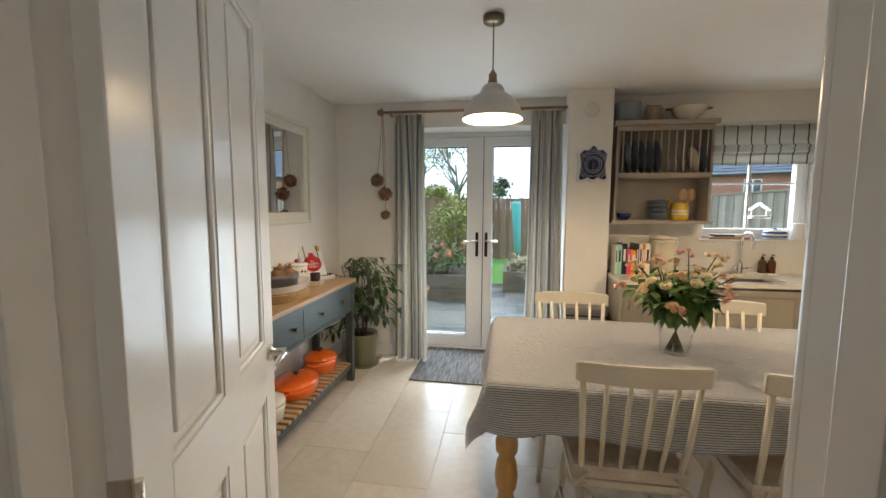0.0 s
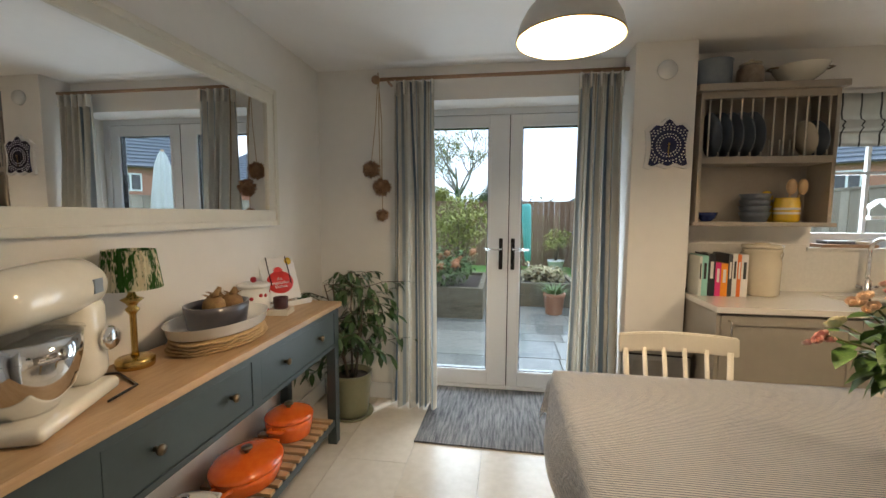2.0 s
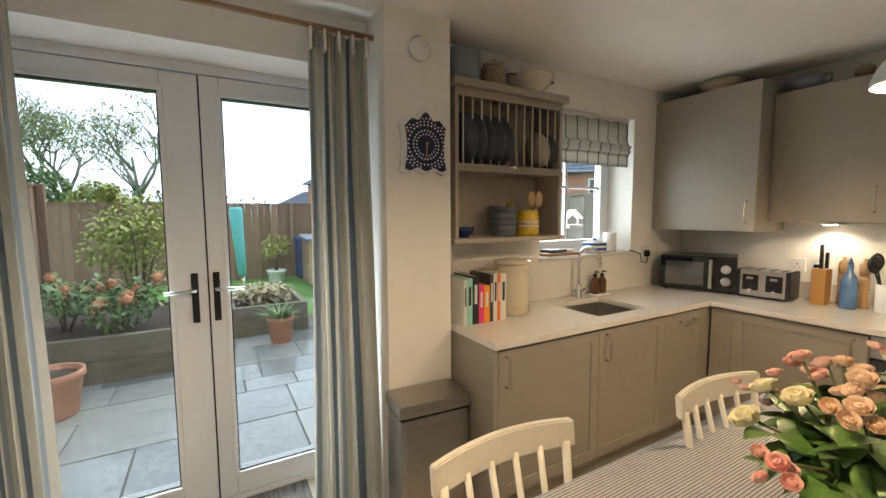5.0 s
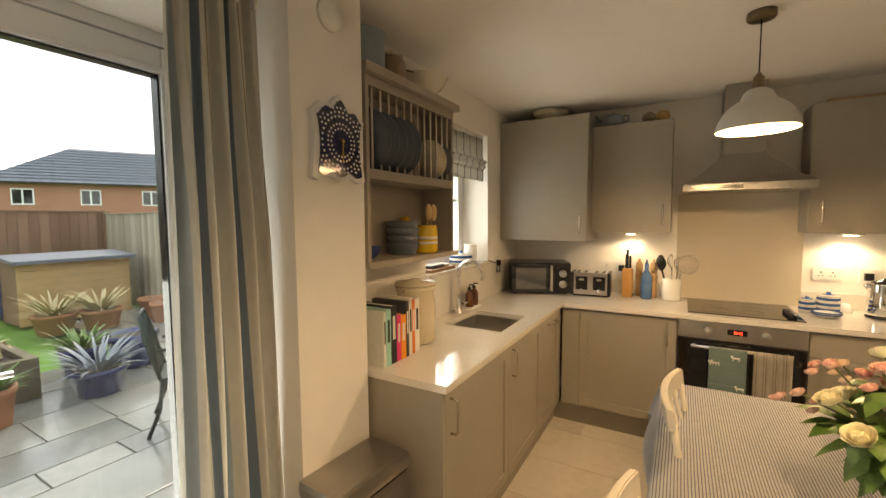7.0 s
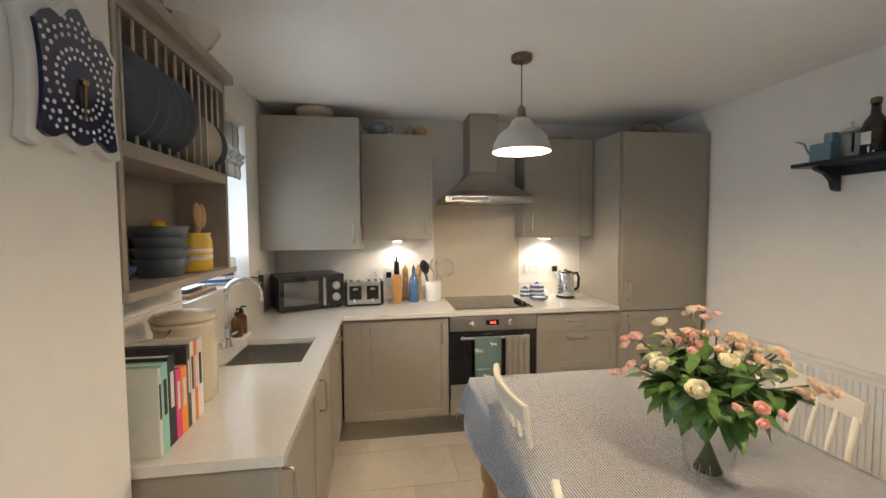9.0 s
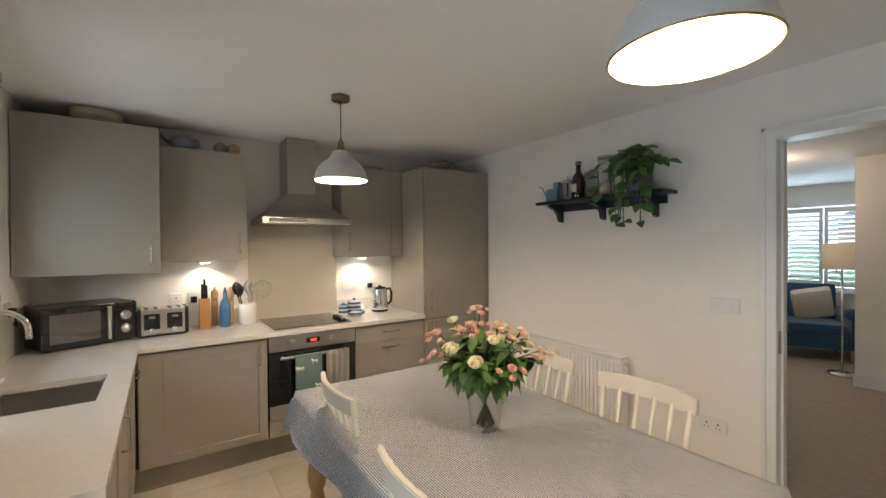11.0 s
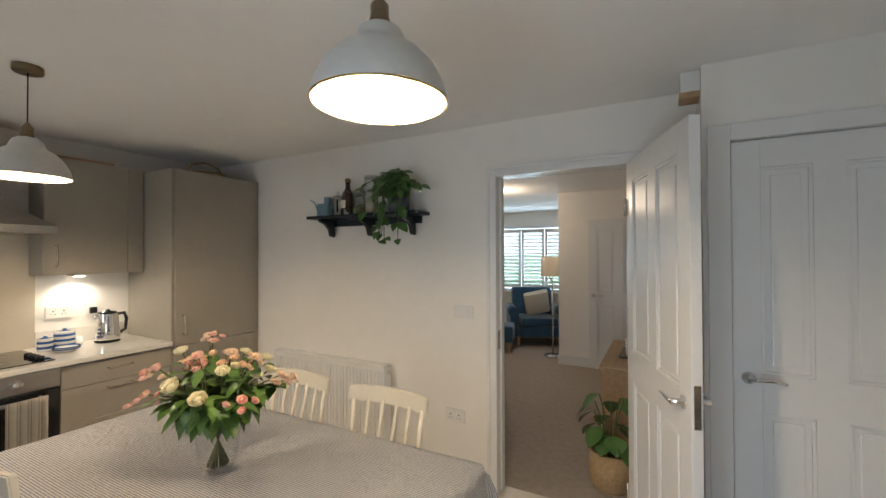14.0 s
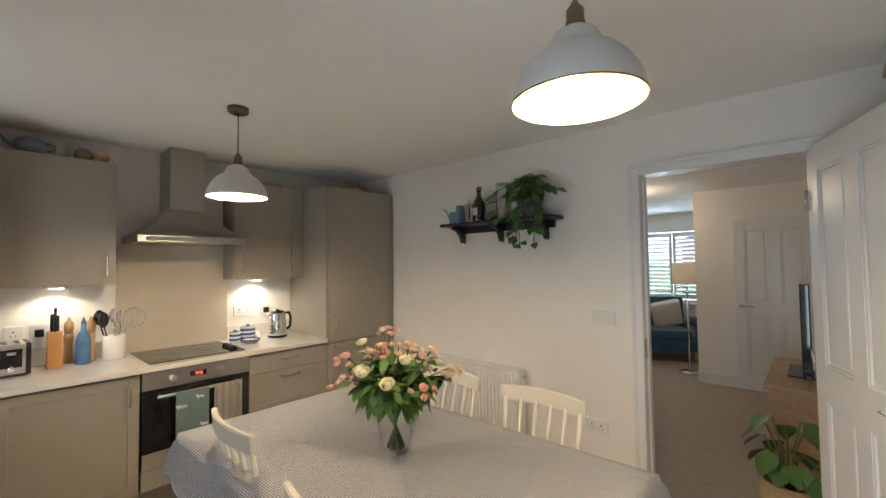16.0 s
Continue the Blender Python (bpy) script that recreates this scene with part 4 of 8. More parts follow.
box(bm, -0.002, 0.002, -0.036, -0.034, -0.075, 0.01)
box(bm, -0.003, 0.003, -0.039, -0.037, -0.05, 0.0, rot=pose(0, 0, 0, 0, 4, 0))
lathe(bm, [(0.006, 0), (0.006, 0.012)], 12, m=pose(0, -0.030, 0, 90))
part("hour_pointer", bm, M["brass"], ck, "brass clock pointers")
bm = lathe(bmesh.new(), [(0.055, 0.0), (0.055, 0.012), (0.048, 0.024), (0.0, 0.026)], 28)
solo("wall_sensor", bm, M["white"], "round white sensor high on the pier", "sensor", pose(0.765, 3.54, 2.235, 90))

# things on the worktop
books = (((0.66, 0.66, 0.60), 0.016, 0.235, 0.15), ((0.30, 0.60, 0.52), 0.032, 0.24, 0.17), ((0.015, 0.015, 0.018), 0.038, 0.25, 0.18), ((0.74, 0.04, 0.20), 0.030, 0.20, 0.15),
         ((0.85, 0.30, 0.02), 0.036, 0.195, 0.15), ((0.05, 0.05, 0.05), 0.022, 0.25, 0.19), ((0.70, 0.68, 0.62), 0.024, 0.255, 0.18), ((0.75, 0.17, 0.03), 0.020, 0.25, 0.17), ((0.74, 0.71, 0.66), 0.036, 0.25, 0.18))
names = ("cream", "pale green", "black", "magenta", "orange", "black-and-white", "white", "orange-red", "white")
bx = 0.985
M["page"] = mat("book_pages", (0.70, 0.66, 0.56), 0.9, var=0.1, scale=80)
M["bar_dark"] = mat("dark_print", (0.03, 0.03, 0.03), 0.7, var=0.1)
M["bar_light"] = mat("light_print", (0.70, 0.68, 0.62), 0.7, var=0.05)
for i, (c, w, h, d) in enumerate(books):
    bk = thing("book", f"upright {names[i]} hardback cookbook on the worktop", "book", pose(bx + w / 2, 3.50, WT + 0.0006), "row of cookbooks")
    cm = mat("book_cover", c, 0.45, var=0.06)
    bm = bmesh.new()
    box(bm, -w / 2, -w / 2 + 0.003, 0, d, 0, h, 0.0008)
    box(bm, w / 2 - 0.003, w / 2, 0, d, 0, h, 0.0008)
    box(bm, -w / 2, w / 2, -0.004, 0.0, 0, h, 0.001)
    part("cover", bm, cm, bk)
    part("pages", B(-w / 2 + 0.003, w / 2 - 0.003, 0.0005, d - 0.005, 0.004, h - 0.004), M["page"], bk)
    part("title", B(-w * 0.22, w * 0.22, -0.0052, -0.0042, h * 0.42, h * 0.82), M["bar_dark"] if sum(c) > 1.2 else M["bar_light"], bk)
    bx += w + 0.0015
cr = thing("stoneware_crock", "tall cream glazed lidded crock on the worktop", "crock", pose(1.375, 3.60, WT))
part("body", L([(0, 0), (0.085, 0), (0.098, 0.012), (0.10, 0.20), (0.09, 0.245), (0.098, 0.265), (0.10, 0.28), (0.088, 0.285), (0, 0.285)], 36), M["stoneware"], cr)
part("lid", L([(0.102, 0.286), (0.106, 0.292), (0.10, 0.304), (0.04, 0.308), (0.035, 0.315), (0, 0.316)], 36), M["stoneware"], cr)
for s in (-1, 1):
    part("clip", T([(s * 0.098, 0, 0.27), (s * 0.118, 0, 0.255), (s * 0.112, 0, 0.22), (s * 0.10, 0, 0.215)], 0.004, 8), M["nickel"], cr)
M["amber"] = mat("amber_glass", (0.10, 0.03, 0.008), 0.08, var=0.2, coat=0.5)
solo("soap_tray", B(-0.075, 0.075, -0.04, 0.04, 0, 0.012, 0.005), M["white"], "white ceramic soap bottle tray by the tap", "tray", pose(2.225, 3.70, WT))
for k in range(2):
    bt = thing("soap_bottle", "amber glass pump soap bottle on a tray", "bottle", pose(2.19 + k * 0.07, 3.70, WT + 0.012), "soap bottles")
    part("bottle", L([(0, 0), (0.028, 0), (0.030, 0.006), (0.030, 0.085), (0.022, 0.105), (0.012, 0.11), (0.012, 0.125), (0, 0.125)], 24), M["amber"], bt)
    bm = lathe(bmesh.new(), [(0.014, 0.118), (0.014, 0.132), (0.004, 0.135), (0.004, 0.155), (0, 0.155)], 14)
    tube(bm, [(0, 0, 0.152), (0, -0.03, 0.150)], 0.005, 8)
    part("pump", bm, M["black"], bt)
mw = thing("microwave", "black countertop microwave with a mirrored door", "microwave", pose(3.06, 3.48, WT, 0, 0, 24))
part("body", B(-0.14, 0.18, -0.235, 0.235, 0.008, 0.255, 0.006), M["black"], mw)
part("door", B(-0.158, -0.141, -0.11, 0.233, 0.012, 0.250, 0.004), M["blackglass"], mw)
part("door_window", B(-0.1605, -0.1585, -0.04, 0.20, 0.045, 0.215, 0.0005), mat("smoked_mirror", (0.25, 0.24, 0.23), 0.10, 0.9, var=0.1), mw)
part("handle", B(-0.175, -0.16, -0.092, -0.072, 0.03, 0.235, 0.004), M["steel"], mw)
part("control_panel", B(-0.156, -0.141, -0.234, -0.113, 0.012, 0.250, 0.003), M["black"], mw)
for z in (0.17, 0.085):
    part("dial", L([(0.030, 0), (0.028, 0.018), (0, 0.019)], 24, m=pose(-0.157, -0.172, z, 0, -90, 0)), M["steel"], mw)
for cx, cy in ((-0.11, -0.2), (-0.11, 0.2), (0.15, -0.2), (0.15, 0.2)):
    part("foot", L([(0.014, 0), (0.014, 0.0085)], 12, cx, cy), M["black"], mw)
ts = thing("toaster", "four-slot brushed steel toaster with black ends", "toaster", pose(3.10, 3.06, WT, 0, 0, 4))
part("body", B(-0.085, 0.085, -0.135, 0.135, 0.012, 0.185, 0.012), M["steel"], ts)
for s in (-1, 1):
    part("end_cap", B(-0.09, 0.09, s * 0.136 - 0.012, s * 0.136 + 0.012, 0.006, 0.188, 0.008), M["black"], ts)
part("base", B(-0.088, 0.088, -0.13, 0.13, 0.0, 0.0115, 0.003), M["black"], ts)
for y in (-0.095, -0.04, 0.04, 0.095):
    part("slot", B(-0.065, 0.065, y - 0.011, y + 0.011, 0.1852, 0.187), M["black"], ts)
for y in (-0.065, 0.065):
    part("lever_slot", B(-0.0868, -0.0855, y - 0.045, y + 0.045, 0.05, 0.155, 0.0005), M["black"], ts)
    part("lever", B(-0.105, -0.087, y - 0.018, y + 0.018, 0.125, 0.140, 0.003), M["steel"], ts)
    part("dial", L([(0.017, 0), (0.015, 0.014), (0, 0.015)], 20, m=pose(-0.087, y, 0.045, 0, -90, 0)), M["chrome"], ts)
kb = thing("knife_block", "slim wooden knife block with a tall black knife", "knife block", pose(3.155, 2.80, WT))
part("block", B(-0.05, 0.05, -0.035, 0.035, 0, 0.22, 0.006), mat("orange_beech", (0.55, 0.28, 0.09), 0.4, var=0.1, scale=10), kb)
for k, (x, y, h) in enumerate(((-0.02, 0.0, 0.15), (0.02, 0.012, 0.11), (0.02, -0.015, 0.10))):
    part("knife_handle", B(x - 0.011, x + 0.011, y - 0.008, y + 0.008, 0.221, 0.22 + h, 0.004), M["black"], kb)
for x, y, h, rad in ((3.24, 2.725, 0.30, 0.026), (3.20, 2.62, 0.29, 0.026)):
    m_ = thing("pepper_mill", "turned wooden pepper mill on the worktop", "pepper mill", pose(x, y, WT), "pepper mills")
    part("base", L([(0, 0), (rad, 0), (rad, 0.02), (rad * 0.75, 0.09), (rad, 0.16), (rad * 0.9, 0.19), (0, 0.19)], 24), M["beech"], m_)
    part("head", L([(rad * 0.8, 0.191), (rad, 0.22), (rad * 0.9, 0.26), (0.008, 0.275), (0.01, 0.29), (0, 0.296)], 24), M["beech"], m_)
M["bluebottle"] = mat("blue_printed_bottle", (0.05, 0.14, 0.30), 0.2, col2=(0.10, 0.22, 0.40), scale=20, coat=0.4)
bt = thing("oil_bottle", "blue patterned oil bottle with a pourer", "bottle", pose(3.13, 2.665, WT))
part("bottle", L([(0, 0), (0.037, 0), (0.040, 0.008), (0.040, 0.15), (0.030, 0.19), (0.014, 0.215), (0.014, 0.26), (0, 0.262)], 28), M["bluebottle"], bt)
part("pourer", L([(0.015, 0.2625), (0.010, 0.275), (0.004, 0.30), (0, 0.30)], 16), mat("dark_blue_cap", (0.05, 0.08, 0.16), 0.4), bt)
ut = solo("utensil_pot", lathe(bmesh.new(), [(0, 0), (0.062, 0), (0.064, 0.006), (0.064, 0.16), (0.060, 0.16), (0.058, 0.01), (0, 0.01)], 32), M["white"], "white ceramic utensil pot on the worktop", "pot", pose(3.17, 2.50, WT))
for k, (dx, dy, h, kind) in enumerate(((-0.02, 0.03, 0.27, 0), (0.02, 0.035, 0.28, 0), (0.0, 0.0, 0.29, 1), (0.02, -0.02, 0.27, 1), (-0.015, -0.03, 0.25, 2))):
    bm = tube(bmesh.new(), [(dx * 0.5, dy * 0.5, 0.012), (dx * 1.8, dy * 2.0, h - 0.05)], 0.005, 8)
    if kind == 0:
        ball(bm, (dx * 2, dy * 2.2, h), 0.035, 0.4, 0.9, 1.5)
    elif kind == 1:
        for q in range(6):
            a = math.pi * q / 6
            tube(bm, [(dx * 1.8 + 0.004 * math.cos(a), dy * 2 + 0.004 * math.sin(a), h - 0.05)] + [(dx * 1.9 + 0.03 * math.sin(u) * math.cos(a), dy * 2.1 + 0.03 * math.sin(u) * math.sin(a), h - 0.05 + 0.10 * (1 - math.cos(u)) / 2) for u in (0.6, 1.2, 1.8, 2.4, 3.0)], 0.0024, 5)
    else:
        lathe(bm, [(0.066, -0.003), (0.070, 0.0), (0.066, 0.004), (0.063, 0.0), (0.066, -0.003)], 28, m=pose(dx * 2, dy * 2.4 - 0.03, h + 0.02, 0, -80, 0), caps=False)
        for q in range(-4, 5):
            e = math.sqrt(max(0.001, 0.065 ** 2 - (q * 0.0145) ** 2))
            tube(bm, [(dx * 2, dy * 2.4 - 0.03 + q * 0.0145, h + 0.02 - e), (dx * 2, dy * 2.4 - 0.03 + q * 0.0145, h + 0.02 + e)], 0.0014, 4)
    solo("cooking_utensil", bm, M["black"] if kind == 0 else M["chrome"], ("black nylon spoon", "steel whisk", "round steel sieve")[kind] + " standing in the white utensil pot", "utensil", pose(3.17, 2.50, WT), "utensils in the pot")
M["bluewhite"] = stripes("blue_banded_glaze", [(0.0, (0.70, 0.69, 0.65)), (0.5, (0.035, 0.10, 0.30))], 0.034, "z", rough=0.15, bump=0.0)
for x, y, r, h in ((3.12, 1.73, 0.042, 0.075), (3.13, 1.625, 0.058, 0.105)):
    jr = thing("storage_jar", "blue and white banded lidded jar", "jar", pose(x, y, WT), "blue banded jars")
    part("jar", L([(0, 0), (r * 0.96, 0), (r, 0.006), (r, h * 0.9), (r * 0.94, h), (0, h)], 32), M["bluewhite"], jr)
    part("lid", L([(r * 0.98, h + 0.0005), (r, h + 0.008), (r * 0.6, h + 0.014), (0.01, h + 0.016), (0.012, h + 0.03), (0, h + 0.032)], 32), M["bluewhite"], jr)
bm = lathe(bmesh.new(), [(0, 0.0), (0.038, 0), (0.040, 0.008), (0.028, 0.055), (0, 0.06)], 24)
solo("sugar_bowl", bm, M["white"], "small pale dish with a wooden lid", "dish", pose(3.20, 1.53, WT))
for k in range(2):
    plate("side_plate", 0.075, M["bluewhite"], "small blue and white plate stacked on the worktop", pose(2.985, 1.665, WT + 0.001 + 0.011 * k), "stack of side plates")
kt = thing("kettle", "polished steel jug kettle with a black handle", "kettle", pose(3.10, 1.385, WT))
part("base", L([(0, 0), (0.075, 0), (0.078, 0.006), (0.075, 0.018), (0, 0.018)], 32), M["black"], kt)
part("jug", L([(0, 0.0185), (0.076, 0.0185), (0.078, 0.03), (0.070, 0.12), (0.064, 0.20), (0.062, 0.21), (0, 0.212)], 36), M["chrome"], kt)
part("lid", L([(0.058, 0.2125), (0.055, 0.222), (0.015, 0.23), (0.012, 0.24), (0, 0.242)], 28), M["black"], kt)
part("handle", T([(0.0, -0.066, 0.20), (0, -0.105, 0.205), (0, -0.122, 0.16), (0, -0.115, 0.08), (0, -0.078, 0.055)], 0.012, 10), M["black"], kt)
bm = tube(bmesh.new(), [(0, 0.05, 0.165), (0, 0.085, 0.205)], 0.022, 10, 0.014)
part("spout", bm, M["chrome"], kt)


def socket(name, label, m, gangs=2, switch=False):
    s = thing(name, label, "switch" if switch else "socket", m, "switches and sockets")
    w = 0.0735 if gangs == 2 else 0.043
    part("faceplate", B(-w, w, -0.010, -0.001, -0.043, 0.043, 0.003), M["white"], s)
    for k in range(gangs):
        x = (k - (gangs - 1) / 2) * 0.06
        if switch:
            part("rocker", B(x - 0.008, x + 0.008, -0.014, -0.0102, -0.014, 0.014, 0.001), M["white"], s)
        else:
            part("rocker", B(x - 0.006 + 0.018, x + 0.006 + 0.018, -0.013, -0.0102, 0.012, 0.028, 0.001), M["white"], s)
            bm = bmesh.new()
            for a in ((-0.004, 0.004, 0.002, 0.012), (-0.014, -0.007, -0.018, -0.013), (0.007, 0.014, -0.018, -0.013)):
                box(bm, x + a[0], x + a[1], -0.0106, -0.0101, a[2], a[3])
            part("pin_holes", bm, M["black"], s)
    return s


socket("wall_socket", "white double socket on the wall near the floor", pose(0.69, YS, 0.455, 0, 0, 180))
socket("light_switch", "white double light switch plate", pose(0.625, YS, 1.157, 0, 0, 180), 2, True)
for y in (2.975, 2.86):
    socket("wall_socket", "white socket above the worktop", pose(XR, y, 1.12, 0, 0, -90), 1)
socket("wall_socket", "white double socket above the worktop", pose(XR, 1.60, 1.14, 0, 0, -90))
socket("wall_socket", "white single socket above the worktop", pose(XR, 1.40, 1.14, 0, 0, -90), 1)
socket("wall_socket", "white single socket above the worktop by the window", pose(2.82, YN, 1.17), 1)
for p, ds in (((XR - 0.012, 2.86, 1.11), (-1, 0, 0)), ((XR - 0.012, 1.40, 1.13), (-1, 0, 0)), ((2.82, YN - 0.012, 1.16), (0, -1, 0))):
    b = bmesh.new()
    box(b, -0.022, 0.022, -0.028, -0.0005, -0.024, 0.024, 0.006)
    rz = -90 if ds[0] else 0
    solo("plug", b, M["black"], "black mains plug in a wall socket", "plug", pose(p[0] + (0.001 if ds[0] else 0), p[1] + (0 if ds[0] else 0.001), p[2], 0, 0, rz))
cv = T([(2.82, YN - 0.035, 1.14), (2.78, YN - 0.05, 1.09), (2.72, YN - 0.05, 1.10), (2.66, YN - 0.08, 1.17), (2.60, YN - 0.03, 1.197)], 0.004, 6)
solo("mains_cable", cv, M["black"], "thin black mains cable drooping from the window sill", "cable")
# window sill things
sp = thing("smart_speaker", "small white cylindrical speaker on the window sill", "speaker", pose(2.53, 3.86, 1.187))
part("body", L([(0, 0), (0.045, 0), (0.048, 0.006), (0.048, 0.13), (0.044, 0.138), (0, 0.138)], 32), M["white"], sp)
bd = thing("butter_dish", "blue and white striped lidded dish on the sill", "dish", pose(2.35, 3.85, 1.187))
part("dish", L([(0, 0), (0.06, 0), (0.085, 0.012), (0.085, 0.05), (0, 0.05)], 32), M["bluewhite"], bd)
part("lid", L([(0.087, 0.0505), (0.08, 0.07), (0.02, 0.082), (0.012, 0.1), (0, 0.102)], 32), M["bluewhite"], bd)
tr = thing("sill_tray", "dark wooden tray with folded cloths on the sill", "tray", pose(1.97, 3.85, 1.1872))
part("tray", B(-0.16, 0.16, -0.075, 0.075, 0, 0.018, 0.004), M["walnut"], tr)
part("cloth", B(-0.11, 0.05, -0.05, 0.05, 0.0185, 0.04, 0.008), M["blueglaze"], tr, "folded dark cloth")
part("cloth", B(0.055, 0.13, -0.045, 0.045, 0.0185, 0.036, 0.007), M["creamenamel"], tr, "folded pale cloth")
hs = thing("bird_house_ornament", "small white window bird feeder shaped like a house", "bird feeder", pose(2.32, 4.04, 1.36))
bm = bmesh.new()
for s in (-1, 1):
    box(bm, -0.004, 0.10, -0.04, 0.04, -0.003, 0.003, 0.001, rot=pose(0, 0, 0.135, 0, 0, 0) @ (pose(0, 0, 0, 0, 38) if s > 0 else pose(0, 0, 0, 0, 38 + 104)))
part("roof", bm, M["white"], hs)
part("tray", B(-0.075, 0.075, -0.04, 0.04, 0.0, 0.025, 0.003), M["white"], hs)
for s in (-1, 1):
    part("post", B(s * 0.06 - 0.004, s * 0.06 + 0.004, -0.004, 0.004, 0.025, 0.085), M["white"], hs)
# roman blind
M["blind"] = stripes("striped_blind_linen", [(0.0, (0.56, 0.53, 0.47)), (0.90, (0.07, 0.065, 0.06))], 0.105, "x", rough=0.95, bump=0.4)
rb = thing("roman_blind", "cream roman blind with dark stripes, half raised", "blind", pose(2.195, 3.80, 1.81))
part("headrail", B(-0.44, 0.44, 0.0, 0.03, 0.32, 0.345, 0.003), M["white"], rb)


def sheet(x0, x1, nx, prof):
    """A hanging cloth of some thickness from a side profile of (y, z)."""
    bm = bmesh.new()
    rows = []
    for i in range(nx + 1):
        x = x0 + (x1 - x0) * i / nx
        wv = 0.0025 * math.sin(i * 0.9)
        rows.append([bm.verts.new((x, y + wv, z)) for y, z in prof])
    for a, c in zip(rows, rows[1:]):
        for j in range(len(prof) - 1):
            f = bm.faces.new((a[j], a[j + 1], c[j + 1], c[j]))
            f.smooth = True
    q = bmesh.ops.solidify(bm, geom=bm.faces[:], thickness=0.003)
    return bm


part("upper_panel", sheet(-0.43, 0.43, 30, [(0.0, 0.325), (-0.006, 0.26), (-0.002, 0.20), (-0.012, 0.165), (-0.03, 0.155)]), M["blind"], rb)
part("fold", sheet(-0.43, 0.43, 30, [(-0.03, 0.155), (-0.04, 0.145), (-0.02, 0.125), (-0.035, 0.11), (-0.015, 0.09)]), M["blind"], rb)
part("lower_panel", sheet(-0.43, 0.43, 30, [(-0.015, 0.09), (-0.008, 0.07), (-0.012, 0.03), (-0.006, 0.0)]), M["blind"], rb)
# on top of the wall units
bm = lathe(bmesh.new(), [(0, 0), (0.05, 0), (0.075, 0.03), (0.08, 0.06), (0.06, 0.09), (0.02, 0.10), (0, 0.115)], 28)
tp2 = thing("teapot", "grey teapot on top of the wall unit", "teapot", pose(3.15, 2.93, 2.222))
part("body", bm, M["bluegrey"], tp2)
part("spout", T([(0, 0.07, 0.04), (0, 0.11, 0.065), (0, 0.13, 0.10)], 0.014, 10, 0.008), M["bluegrey"], tp2)
part("handle", T([(0, -0.07, 0.08), (0, -0.11, 0.075), (0, -0.11, 0.035), (0, -0.075, 0.03)], 0.007, 8), M["bluegrey"], tp2)
for k, y in enumerate((2.68, 2.59)):
    bm = ball(bmesh.new(), (0, 0, 0.045), 0.05, 1.0, 1.0, 0.9)
    lathe(bm, [(0.03, 0.0), (0.03, 0.02)], 14)
    solo("wooden_ornament", bm, M["beech"] if k else M["mosaic"], "small round brown wooden pot on the wall unit", "ornament", pose(3.17, y, 2.222), "ornaments on the unit")
solo("wooden_board", B(-0.12, 0.12, -0.17, 0.17, 0, 0.018, 0.003), M["walnut"], "flat wooden board on top of the wall unit", "board", pose(3.20, 1.52, 2.2185))
bk = thing("wicker_basket", "shallow wicker basket on top of the tall unit", "basket", pose(2.98, 0.72, 2.2055))
part("bowl", L([(0, 0), (0.12, 0), (0.17, 0.05), (0.16, 0.05), (0.11, 0.01), (0, 0.01)], 28), M["jute"], bk)
part("handle", T([(0, -0.16, 0.05), (0, -0.12, 0.12), (0, 0, 0.15), (0, 0.12, 0.12), (0, 0.16, 0.05)], 0.008, 8), M["jute"], bk)
bowl("mixing_bowl", 0.15, 0.09, M["stoneware"], "large cream mixing bowl on the corner unit", pose(3.1, 3.4, 2.301))
# towels on the oven
M["towel_green"] = mat("sage_printed_towel", (0.13, 0.19, 0.18), 0.95, var=0.10, scale=8, bump=0.4, bscale=300)
M["towel_stripe"] = stripes("striped_tea_towel", [(0.0, (0.62, 0.58, 0.50)), (0.6, (0.40, 0.34, 0.27)), (0.72, (0.62, 0.58, 0.50)), (0.85, (0.45, 0.39, 0.31))], 0.045, "y", bump=0.4)
ho = thing("oven_glove", "sage green printed double oven glove over the oven rail", "oven glove", pose(BX - 0.065, 2.19, 0.34))
bm = bmesh.new()
box(bm, -0.012, 0.004, -0.10, 0.09, 0.02, 0.39, 0.006)
part("glove", bm, M["towel_green"], ho)
part("pocket", B(-0.022, -0.013, -0.095, 0.085, -0.01, 0.17, 0.006), M["towel_green"], ho)
bm = bmesh.new()
random.seed(4)
for k in range(9):
    y, z = -0.08 + 0.16 * random.random(), 0.02 + 0.34 * random.random()
    x = -0.0235 if z < 0.16 else -0.0135
    box(bm, x - 0.0008, x + 0.0008, y - 0.02, y + 0.02, z, z + 0.011, 0.0003)
    box(bm, x - 0.0008, x + 0.0008, y + 0.014, y + 0.026, z + 0.008, z + 0.02, 0.0003)
    box(bm, x - 0.0008, x + 0.0008, y - 0.018, y - 0.014, z - 0.012, z)
    box(bm, x - 0.0008, x + 0.0008, y + 0.012, y + 0.016, z - 0.012, z)
part("print", bm, M["white"], ho, "white printed motifs")
bm = bmesh.new()
nY, nZ = 22, 10
rows = []
for i in range(nY + 1):
    y = -0.09 + 0.18 * i / nY
    wv = 0.006 * math.sin(i * 1.1)
    rows.append([bm.verts.new((wv - 0.004, y, 0.40 - 0.40 * j / nZ)) for j in range(nZ + 1)])
for a, c in zip(rows, rows[1:]):
    for j in range(nZ):
        bm.faces.new((a[j], a[j + 1], c[j + 1], c[j])).smooth = True
bmesh.ops.solidify(bm, geom=bm.faces[:], thickness=0.006)
solo("tea_towel", bm, M["towel_stripe"], "cream striped tea towel hanging on the oven rail", "tea towel", pose(BX - 0.068, 1.97, 0.335))

